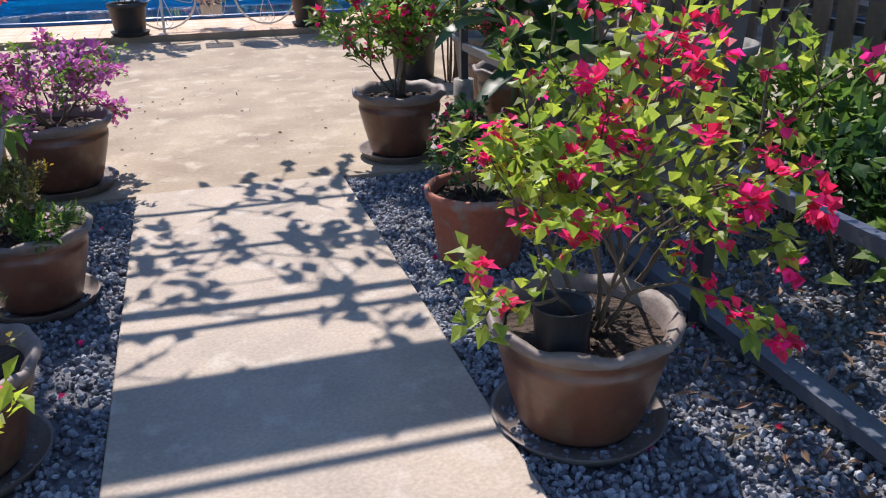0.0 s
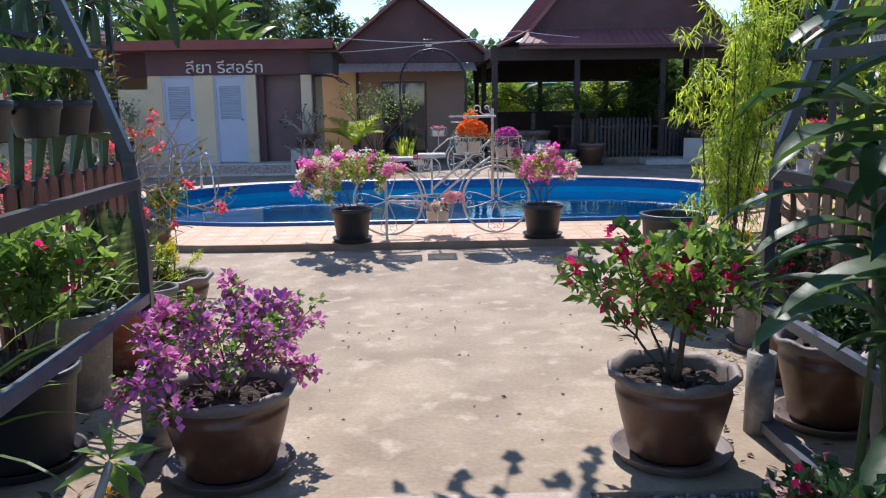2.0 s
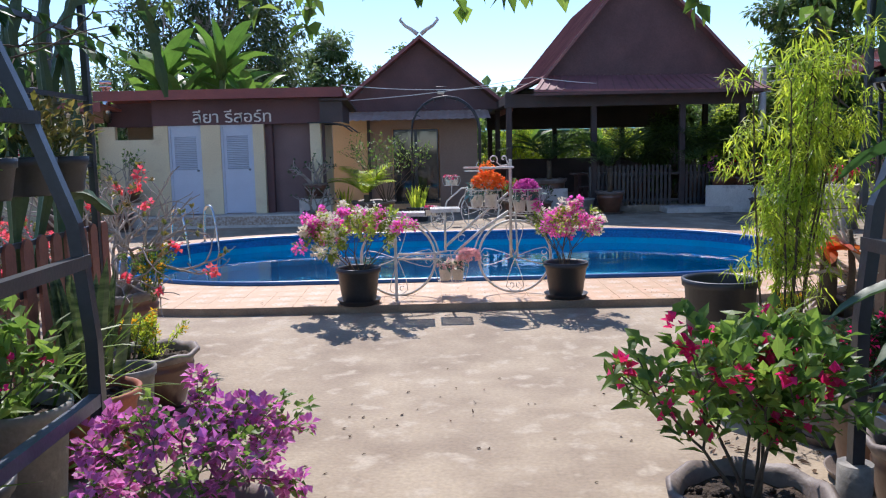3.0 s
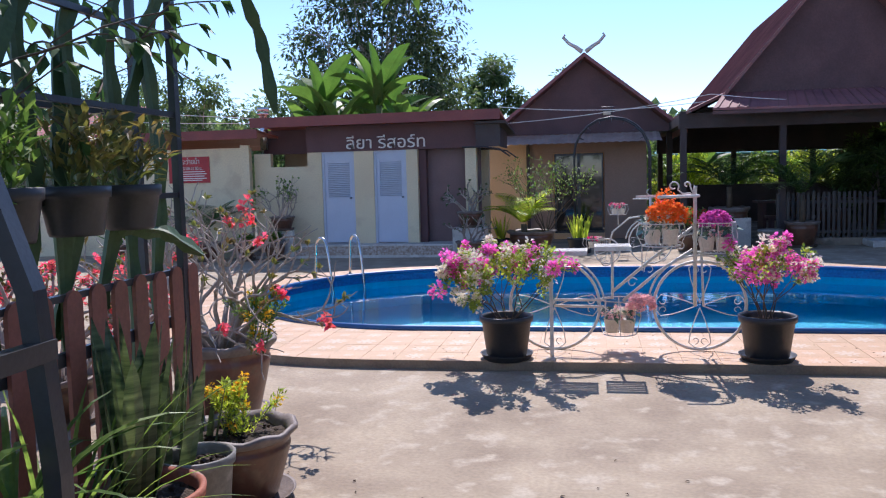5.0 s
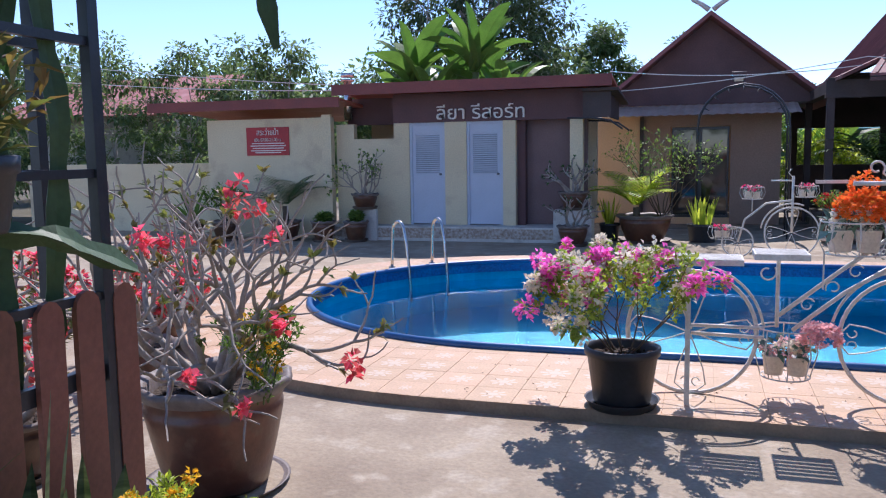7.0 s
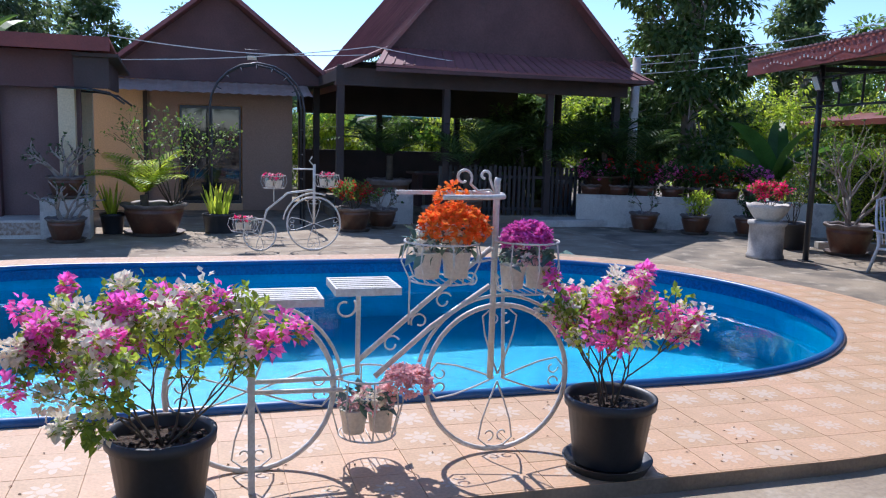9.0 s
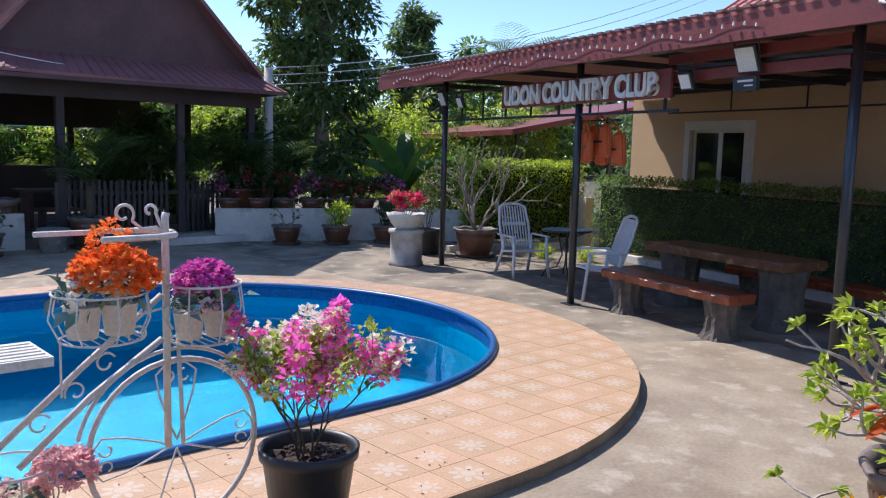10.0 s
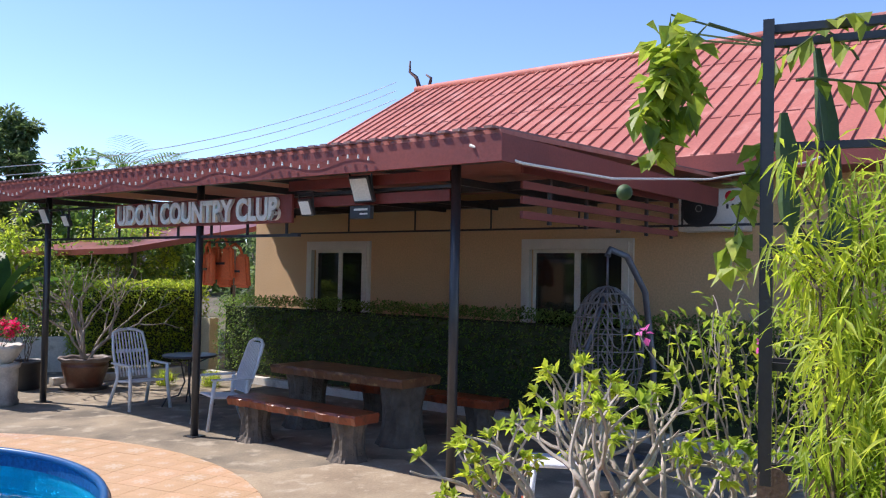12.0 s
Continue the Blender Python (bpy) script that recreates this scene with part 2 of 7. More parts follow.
setting("pavement_edge", B((-16, 3.496, -0.2, -0.601, 3.502, -0.0006), (0.601, 3.496, -0.2, 6.2, 3.502, -0.0006)), CONC, "cut edge of the concrete court")
bm = B((-0.6, -6, -0.2, 0.6, 3.495, 0.012))
setting("path", bm, PATHC, "smooth grey concrete path slab between gravel beds", bevel=0.006)
bm = B((-12, -12, -0.1, -0.6, 3.5, -0.03), (0.6, -12, -0.1, 12, 3.5, -0.03))
setting("ground", bm, GRAVEL, "blue-grey gravel beds beside the path")

bm = bmesh.new()
ring(bm, POOL, DZ, DECK, DZ)
setting("pool_deck", bm, GROUT, "raised tiled terrace round the swimming pool")
bm = bmesh.new()
ring(bm, DECK, DZ + 0.004, DECK, -0.01)
setting("deck_kerb", bm, KERBC, "brown cement riser of the pool terrace")
bm = bmesh.new()
ring(bm, POOL, DZ, POOL, -1.65)
f = bm.faces.new([bm.verts.new((x, y, -1.65)) for x, y in POOL])
setting("pool", bm, LINER, "bright blue vinyl pool liner")
bm = bmesh.new()
bm.faces.new([bm.verts.new((x, y, -0.02)) for x, y in POOL])
water = setting("water", bm, WATER, "clear still pool water")
water.visible_shadow = False
bm = bmesh.new()
rod(bm, [(x, y, DZ + 0.02) for x, y in POOL + POOL[:2]], 0.035, 8, cap=False)
setting("pool_rim", bm, RIMB, "dark blue rounded rim of the swimming pool")

# ---- plants: leaves, stems, pots ----
rnd = random.Random(7)
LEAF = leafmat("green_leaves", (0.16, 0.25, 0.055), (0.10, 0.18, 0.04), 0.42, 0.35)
# Yellow-green leaf, brightened so that sunlight is partly in its colour.
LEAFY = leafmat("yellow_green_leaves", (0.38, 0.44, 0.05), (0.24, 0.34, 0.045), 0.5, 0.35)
# Lit version of the green leaf: sunshine mixed into the base colour.
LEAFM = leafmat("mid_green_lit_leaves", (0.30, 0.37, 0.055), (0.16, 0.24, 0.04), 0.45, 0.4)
LEAFD = leafmat("dark_leaves", (0.055, 0.115, 0.035), (0.035, 0.08, 0.028), 0.3, 0.4)
LEAFT = leafmat("tree_leaves", (0.15, 0.21, 0.09), (0.09, 0.14, 0.065), 0.4, 0.35, 0.6)
LEAFF = leafmat("dark_feathery_leaves", (0.09, 0.13, 0.06), (0.06, 0.09, 0.045), 0.3, 0.4, 0.6)
PINK = leafmat("magenta_bracts", (0.84, 0.20, 0.54), (0.76, 0.13, 0.46), 0.4, 0.25, 0.6)
ROSE = leafmat("hot_pink_bracts", (0.85, 0.04, 0.20), (0.72, 0.025, 0.14), 0.4, 0.3, 0.6)
PURP = leafmat("purple_bracts", (0.66, 0.22, 0.48), (0.54, 0.15, 0.40), 0.35, 0.3, 0.6)
CREAMF = leafmat("cream_bracts", (0.82, 0.76, 0.62), (0.75, 0.68, 0.52), 0.3, 0.12, 0.6)
LPINK = leafmat("pale_pink_petals", (0.82, 0.56, 0.54), (0.80, 0.48, 0.47), 0.3, 0.15, 0.6)
MANGO = leafmat("mango_leaves", (0.12, 0.19, 0.06), (0.075, 0.13, 0.045), 0.35, 0.5)
ORANGEF = leafmat("orange_petals", (0.85, 0.28, 0.04), (0.80, 0.18, 0.02), 0.3, 0.25, 0.6)
YELLOWF = leafmat("yellow_petals", (0.80, 0.52, 0.02), (0.70, 0.38, 0.01), 0.3, 0.2, 0.6)
REDF = leafmat("red_petals", (0.65, 0.03, 0.03), (0.5, 0.02, 0.03), 0.3, 0.25, 0.6)
CORAL = leafmat("coral_petals", (0.80, 0.14, 0.15), (0.72, 0.09, 0.12), 0.4, 0.3, 0.6)
CROTON = leafmat("croton_leaves", (0.50, 0.08, 0.02), (0.10, 0.14, 0.03), 0.35, 0.3, 0.4)
BARK = surf("grey_bark", (0.42, 0.36, 0.30), (0.30, 0.255, 0.21), 7, 60, 0.85, 0.5, dist=0.008)
BARKP = surf("pale_grey_bark", (0.52, 0.46, 0.39), (0.38, 0.33, 0.27), 9, 60, 0.85, 0.5, dist=0.008)
BARKD = surf("brown_stems", (0.13, 0.095, 0.06), (0.08, 0.06, 0.04), 9, 60, 0.85, 0.4)
STEMG = surf("green_stems", (0.12, 0.17, 0.05), (0.09, 0.12, 0.04), 7, 60, 0.7, 0.2)
GLAZED = surf("brown_glazed_clay", (0.16, 0.064, 0.031), (0.085, 0.038, 0.022), 3.5, 35, 0.34, 0.15, spec=0.6, c3=(0.14, 0.08, 0.045), per=0.15)
CLAYRIM = surf("weathered_pot_rim", (0.23, 0.19, 0.165), (0.15, 0.115, 0.095), 6, 45, 0.6, 0.3)
TERRA = surf("terracotta", (0.40, 0.13, 0.075), (0.31, 0.10, 0.06), 4, 45, 0.75, 0.2, c3=(0.30, 0.22, 0.17))
GREYPOT = surf("grey_cement_pot", (0.27, 0.255, 0.23), (0.18, 0.175, 0.16), 3, 40, 0.85, 0.3, c3=(0.36, 0.34, 0.30))
BLACKP = surf("black_pot_plastic", (0.028, 0.03, 0.033), (0.045, 0.045, 0.047), 4, 50, 0.45, 0.06)


for _m in (PINK, ROSE, CORAL, PURP, CREAMF, LPINK, ORANGEF):
    for _x in _m.node_tree.nodes:
        if _x.bl_idname == "ShaderNodeMix" and _x.blend_type == "MULTIPLY" and not _x.inputs[7].is_linked:
            _x.inputs[7].default_value = (1.5, 1.5, 1.6, 1)


def reseed(at):
    """The same plant at the same place, whatever is built before it."""
    rnd.seed(int(round(at.translation.x * 100)) * 7919 + int(round(at.translation.y * 100)) * 31 + 5)


class Cloud:
    """Leaves gathered into one mesh."""

    def __init__(self):
        self.v, self.f = [], []

    def leaf(self, p, d, L, W, fold=0.18, droop=0.15):
        d = d.normalized()
        s = d.cross(Vector((rnd.uniform(-0.5, 0.5), rnd.uniform(-0.5, 0.5), 1)))
        if s.length < 1e-3:
            s = Vector((1, 0, 0))
        s.normalize()
        nn = s.cross(d)
        i = len(self.v)
        m = p + d * L * 0.45
        self.v += [p, m + s * W / 2 + nn * W * fold, p + d * L - Vector((0, 0, L * droop)), m - s * W / 2 + nn * W * fold, m]
        self.f += [(i, i + 1, i + 4), (i, i + 4, i + 3), (i + 4, i + 1, i + 2), (i + 4, i + 2, i + 3)]

    def strap(self, p, d, L, W, bend=0.6, n=7, fold=0.15, blunt=0.0, twist=0.0):
        """A long leaf that arches over."""
        d = d.normalized()
        s = d.cross(Vector((0, 0, 1)))
        if s.length < 1e-3:
            s = Vector((1, 0, 0))
        s.normalize()
        if twist:
            s = (s * math.cos(twist) + d.cross(s) * math.sin(twist)).normalized()
        i = len(self.v)
        q = p.copy()
        for k in range(n + 1):
            t = k / n
            w = W * 0.5 * (math.sin(math.pi * min(1, 0.12 + t * 0.88)) ** 0.6 if not blunt else max(0.02, 1 - (t ** 6))) * (1 if t < 1 else 0.05)
            nn = s.cross(d).normalized()
            self.v += [q - s * w + nn * w * fold * 2, q, q + s * w + nn * w * fold * 2]
            q = q + d * (L / n)
            d = (d + Vector((0, 0, -bend / n))).normalized()
        for k in range(n):
            a = i + k * 3
            self.f += [(a, a + 1, a + 4, a + 3), (a + 1, a + 2, a + 5, a + 4)]

    def bloom(self, p, r, n, L, W=None):
        """A tuft of petals round p."""
        for _ in range(n):
            d = rv(1.0)
            self.leaf(p + d * r * rnd.uniform(0.3, 1), d + rv(0.7), L, W or L * 0.9, 0.25, 0.0)

    def part(self, name, mat, parent, label="", smooth=False):
        me = bpy.data.meshes.new(name)
        me.from_pydata([tuple(q) for q in self.v], [], self.f)
        me.materials.append(mat)
        if smooth:
            me.shade_smooth()
        ob = new(name, me)
        ob.parent = parent
        return tagged(ob, label)


def rv(s):
    while True:
        v = Vector((rnd.uniform(-1, 1), rnd.uniform(-1, 1), rnd.uniform(-1, 1)))
        if 0.05 < v.length < 1:
            return v.normalized() * s


def grow(bm, p, d, L, r, depth, spread=0.6, up=0.25, kids=2, n=5, shrink=0.72, tips=None, wig=0.15, sides=6):
    """Branches; returns the tips (point, direction)."""
    tips = [] if tips is None else tips
    pts = [p.copy()]
    q = p.copy()
    dd = d.normalized()
    for k in range(n):
        dd = (dd + rv(wig) + Vector((0, 0, up * 0.2))).normalized()
        q = q + dd * L / n
        pts.append(q.copy())
        if depth <= 1:
            tips.append((q.copy(), dd.copy()))
    rod(bm, pts, r, sides, r * shrink)
    if depth > 0:
        base = rnd.uniform(0, 6.28)
        for k in range(kids):
            a = base + 2 * math.pi * k / kids + rnd.uniform(-0.4, 0.4)
            o = dd.orthogonal().normalized()
            o2 = dd.cross(o)
            nd = (dd + (o * math.cos(a) + o2 * math.sin(a)) * spread * rnd.uniform(0.7, 1.3) + Vector((0, 0, up))).normalized()
            grow(bm, q, nd, L * rnd.uniform(0.65, 0.95), r * shrink, depth - 1, spread, up, kids, n, shrink, tips, wig, max(4, sides - 1))
    else:
        tips.append((q.copy(), dd.copy()))
        tips.append((q.copy(), dd.copy()))
    return tips


def pot(at, r, h, kind="glazed", saucer=True, label="brown glazed clay pot with a wavy rim, on a saucer", group=""):
    o = thing("plant_pot", at, label, "plant pot", group)
    mat = {"glazed": GLAZED, "terra": TERRA, "grey": GREYPOT, "black": BLACKP, "white": WHITEW}[kind]
    bm = bmesh.new()
    t = 0.03 if saucer else 0.0
    if kind in ("glazed", "white") and h < r * 2.2:
        prof = [(r * 0.1, t), (r * 0.66, t), (r * 0.70, t + 0.02), (r * 0.84, t + h * 0.4), (r * 0.93, h * 0.72), (r * 0.94, h * 0.78), (r * 0.91, h * 0.80), (r * 0.95, h * 0.88)]
        rim = [(r * 0.95, h * 0.88), (r * 1.05, h * 0.96), (r * 1.06, h), (r * 0.99, h + 0.01), (r * 0.88, h - 0.02), (r * 0.84, h * 0.75)]
        lathe(bm, prof, 32)
        part("body", bm, mat, o)
        bm = bmesh.new()
        lathe(bm, rim, 48, 0.009, 9)
        part("rim", bm, CLAYRIM if kind == "glazed" else WHITEW, o, "weathered wavy rim")
    else:
        prof = [(r * 0.1, t), (r * 0.72, t), (r * 0.76, t + 0.015), (r * 0.93, h - 0.05), (r * 1.0, h - 0.045), (r * 1.02, h), (r * 0.95, h + 0.004), (r * 0.90, h - 0.02), (r * 0.87, h * 0.75)]
        lathe(bm, prof, 32)
        part("body", bm, mat, o)
    bm = bmesh.new()
    n = 24
    c = bm.verts.new((0, 0, h * 0.86))
    rings = []
    for q in (0.45, 0.89):
        rings.append([bm.verts.new((r * q * math.cos(6.2832 * k / n), r * q * math.sin(6.2832 * k / n), h * 0.86 + rnd.uniform(-0.012, 0.014))) for k in range(n)])
    for k in range(n):
        j = (k + 1) % n
        bm.faces.new((c, rings[0][k], rings[0][j]))
        bm.faces.new((rings[0][k], rings[1][k], rings[1][j], rings[0][j]))
    for _ in range(30):
        a, q, z = rnd.uniform(0, 6.28), rnd.uniform(0, 0.8) * r, rnd.uniform(0.008, 0.02)
        bmesh.ops.create_icosphere(bm, subdivisions=1, radius=z, matrix=Matrix.Translation((q * math.cos(a), q * math.sin(a), h * 0.86 + 0.01)))
    part("soil", bm, SOIL, o, "dark crumbly soil")
    if saucer:
        bm = bmesh.new()
        lathe(bm, [(0.01, 0.002), (r * 0.86, 0.0), (r * 0.98, 0.05), (r * 1.0, 0.055), (r * 0.95, 0.05), (r * 0.84, 0.02), (0.01, 0.02)], 32)
        part("saucer", bm, CLAYRIM if kind in ("glazed", "grey", "white") else mat, o, "shallow grey saucer")
    return o


def shrub(at, name, label, h, spreadr, leafm, flowers=(), stems=4, depth=3, leaf=(0.05, 0.032), dens=6, barkm=None, r0=0.012, spread=0.6, up=0.2, per_tip=1.0, cat="plant", lean=0.35, kids=2, fl=(0.03, 7, 0.035), group=""):
    """A potted shrub: stems, leaves and, for each (material, share), flowers."""
    reseed(at)
    o = thing(name, at, label, cat, group)
    tips = []
    for k in range(stems):
        bm = bmesh.new()
        a = 2 * math.pi * k / stems + rnd.uniform(-0.5, 0.5)
        d = Vector((math.cos(a) * lean * rnd.uniform(0.4, 1.4), math.sin(a) * lean * rnd.uniform(0.4, 1.4), 1))
        grow(bm, Vector((math.cos(a) * 0.03, math.sin(a) * 0.03, 0)), d, h * 0.38, r0, depth, spread, up, kids, tips=tips)
        part("stem", bm, barkm or BARKD, o)
    c = Cloud()
    for p, d in tips:
        for _ in range(dens):
            if rnd.random() < per_tip:
                q = p + rv(leaf[0] * 0.7)
                c.leaf(q, d + rv(0.9), leaf[0] * rnd.uniform(0.7, 1.25), leaf[1] * rnd.uniform(0.8, 1.2))
    c.part("leaves", leafm, o)
    for mat, share in flowers:
        for p, d in tips:
            if rnd.random() < share:
                f = Cloud()
                f.bloom(p + d * 0.03 + rv(0.02), fl[0] * rnd.uniform(0.6, 1.3), max(4, int(fl[1] * rnd.uniform(0.6, 1.3))), fl[2])
                f.part("flower", mat, o)
    return o


def rosette(at, name, label, n, L, W, mat, up=0.9, bend=1.0, cat="plant", ring2=0.02, blunt=0.0, trunk=0.0, group="", feather=False, spread=1.0):
    reseed(at)
    o = thing(name, at, label, cat, group)
    if trunk:
        bm = bmesh.new()
        rod(bm, [(0, 0, -0.02), (0.01, 0, trunk * 0.5), (0, 0, trunk)], 0.07, 10, 0.06)
        part("trunk", bm, BARKD, o)
    for k in range(n):
        c = Cloud()
        a = k * 2.4 + rnd.uniform(-0.2, 0.2)
        u = up * rnd.uniform(0.4, 1.7)
        d = Vector((math.cos(a) * spread, math.sin(a) * spread, u))
        p = Vector((math.cos(a) * ring2, math.sin(a) * ring2, trunk))
        ll = L * rnd.uniform(0.75, 1.1)
        if feather:
            dd = d.normalized()
            q = p.copy()
            m = 16
            side = dd.cross(Vector((0, 0, 1))).normalized()
            for j in range(m):
                q = q + dd * ll / m
                dd = (dd + Vector((0, 0, -bend / m))).normalized()
                w = L * 0.42 * math.sin(math.pi * (0.1 + 0.85 * j / m))
                for s in (-1, 1):
                    c.strap(q, side * s + dd * 0.6 + Vector((0, 0, 0.15)), w, W, 0.5, 3)
        else:
            c.strap(p, d, ll, W * rnd.uniform(0.8, 1.15), bend, 7, 0.15, blunt, rnd.uniform(-0.5, 0.5))
        c.part("frond" if feather else "leaf", mat, o)
    return o


def tree(at, label, h, r, mat, n=7000, leaf=0.16, trunk=0.18, clumps=12, low=0.35, name="tree", squash=0.8, bark=None):
    """Tapered trunk, limbs, and a crown of clumps of small leaves with gaps."""
    reseed(at)
    o = thing(name, at, label, "tree")
    bm = bmesh.new()
    top = Vector((rnd.uniform(-0.2, 0.2), rnd.uniform(-0.2, 0.2), h * 0.55))
    rod(bm, [(0, 0, -0.1), (0.05, 0, h * 0.2), tuple(top)], trunk, 9, trunk * 0.5)
    cs = []
    for k in range(clumps):
        a = k * 2.4
        z = h * (low + (0.95 - low) * (k + 0.5) / clumps)
        e = math.sin(math.pi * min(0.95, 0.25 + 0.7 * (k + 0.5) / clumps)) ** 0.7
        q = Vector((math.cos(a) * r * e * rnd.uniform(0.45, 0.8), math.sin(a) * r * e * rnd.uniform(0.45, 0.8), z))
        cs.append((q, r * rnd.uniform(0.34, 0.55)))
        s = Vector((0, 0, h * 0.2)).lerp(top, rnd.uniform(0.2, 1))
        mid = s.lerp(q, 0.5) + rv(0.15)
        rod(bm, [s, mid, q], trunk * 0.3, 5, trunk * 0.08)
        for _ in range(4):
            rod(bm, [q, q + rv(cs[-1][1] * 0.8)], trunk * 0.09, 4, 0.008)
    part("trunk", bm, bark or BARK, o)
    c = Cloud()
    per = n // clumps
    for q, cr in cs:
        sub = [q + rv(cr * rnd.uniform(0.3, 0.85)) for _ in range(9)]
        for _ in range(per):
            s = rnd.choice(sub)
            d = rv(1.0)
            p = s + Vector((d.x, d.y, d.z * squash)) * cr * 0.48 * rnd.uniform(0.25, 1.0)
            c.leaf(p, d + Vector((0, 0, -0.3)), leaf * rnd.uniform(0.6, 1.3), leaf * 0.5 * rnd.uniform(0.7, 1.3))
    c.part("crown", mat, o)
    return o


def hedge(x0, y0, x1, y1, h, mat, label, at, n, leaf=0.05, core=None):
    reseed(at)
    o = thing("hedge", at, label, "hedge")
    # Solid dark box stands in for the shade deep between the leaves.
    part("twig_core", B((x0 + 0.12, y0 + 0.12, 0.12, x1 - 0.12, y1 - 0.12, h - 0.14)), core or HEDGEC, o, "solid dark core painted as the shaded inside of the hedge")
    c = Cloud()
    fr = [((y1 - y0) * h, 0), ((y1 - y0) * h * 0.3, 1), ((x1 - x0) * h, 2), ((x1 - x0) * h, 3), ((x1 - x0) * (y1 - y0), 4)]
    tot = sum(a for a, _ in fr)
    for area, f in fr:
        for _ in range(int(n * area / tot)):
            x, y, z = rnd.uniform(x0, x1), rnd.uniform(y0, y1), rnd.uniform(0.05, h)
            nrm = [(-1, 0, 0), (1, 0, 0), (0, -1, 0), (0, 1, 0), (0, 0, 1)][f]
            j = rnd.uniform(-0.05, 0.10)
            if f == 0: x = x0 + j
            if f == 1: x = x1 - j
            if f == 2: y = y0 + j
            if f == 3: y = y1 - j
            if f == 4: z = h - j + 0.03 * math.sin(x * 7) * math.sin(y * 5)
            if f < 4 and z < 0.45 and rnd.random() > 0.2 + z:
                continue
            c.leaf(Vector((x, y, z)), Vector(nrm) + rv(1.0), leaf * rnd.uniform(0.7, 1.4), leaf * 0.6)
    c.part("leaves", mat, o)
    return o


# Shade inside the hedges, put into the core's dark colour.
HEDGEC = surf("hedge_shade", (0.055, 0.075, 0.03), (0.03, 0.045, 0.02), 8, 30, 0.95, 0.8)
# ---- toilet block ----
FL = 0.28
Y0 = 19.9
bm = bmesh.new()
wall_with(bm, -7.55, -3.82, Y0, Y0 + 0.15, FL, 2.3, [(-7.16, -6.3, 2.0, 2.3), (-5.98, -5.24, FL, 2.3), (-4.8, -4.07, FL, 2.3)])
box(bm, -7.55, Y0 + 1.9, FL, -2.5, Y0 + 2.05, 2.7)
box(bm, -2.78, Y0, FL, -2.54, Y0 + 0.2, 2.36)
setting("wall_north", bm, CREAM, "cream rendered toilet block wall with two door openings")
bm = B((-3.82, Y0 + 0.35, FL, -2.5, Y0 + 0.5, 2.86))
setting("wall_recess", bm, BROWNW, "brown painted recess wall beside the toilet doors")
bm = B((-6.3, Y0 - 0.03, 2.3, -2.5, Y0 + 0.15, 2.86), (-7.55, Y0 + 0.6, 2.3, -6.3, Y0 + 0.75, 2.85), (-3.82, Y0 + 0.15, FL, -3.66, Y0 + 0.35, 2.3))
setting("wall_fascia", bm, FASCIA, "dark brown sign board wall over the toilet doors")
bm = B((-10.45, Y0 - 0.2, 0, -7.6, Y0, 2.45), (-10.45, Y0, 0, -10.3, Y0 + 3, 2.45), (-7.75, Y0 - 0.28, 0, -7.55, Y0 - 0.2, 2.5))
setting("wall_west", bm, CREAM, "cream rendered store wall with a corner pier")
bm = B((-16, Y0 + 0.6, 0, -10.45, Y0 + 0.75, 1.55))
setting("wall_garden", bm, CREAM, "low cream garden wall")
bm = B((-7.6, Y0 - 0.45, 0, -2.45, Y0 + 0.5, FL))
setting("door_step", bm, WHITEW, "tiled step along the toilet block")


def slope_roof(name, x0, x1, y0, y1, z0, z1, mat, label, th=0.05, at=None):
    bm = bmesh.new()
    v = [bm.verts.new(p) for p in ((x0, y0, z0), (x1, y0, z0), (x1, y1, z1), (x0, y1, z1), (x0, y0, z0 - th), (x1, y0, z0 - th), (x1, y1, z1 - th), (x0, y1, z1 - th))]
    for f in ((0, 1, 2, 3), (7, 6, 5, 4), (0, 4, 5, 1), (1, 5, 6, 2), (2, 6, 7, 3), (3, 7, 4, 0)):
        bm.faces.new([v[i] for i in f])
    return setting(name, bm, mat, label, at=at)


slope_roof("roof_toilets", -7.35, -1.95, 19.3, 22.2, 3.03, 2.72, REDROOF, "low red metal roof of the toilet block")
slope_roof("roof_store", -11.6, -7.2, 19.3, 23, 2.80, 2.55, REDROOF, "low red metal roof of the store")
bm = B((-7.35, 19.27, 2.84, -1.95, 19.3, 3.05), (-11.6, 19.27, 2.62, -7.2, 19.3, 2.82))
setting("trim", bm, MAROON, "dull red fascia board of the low roofs")


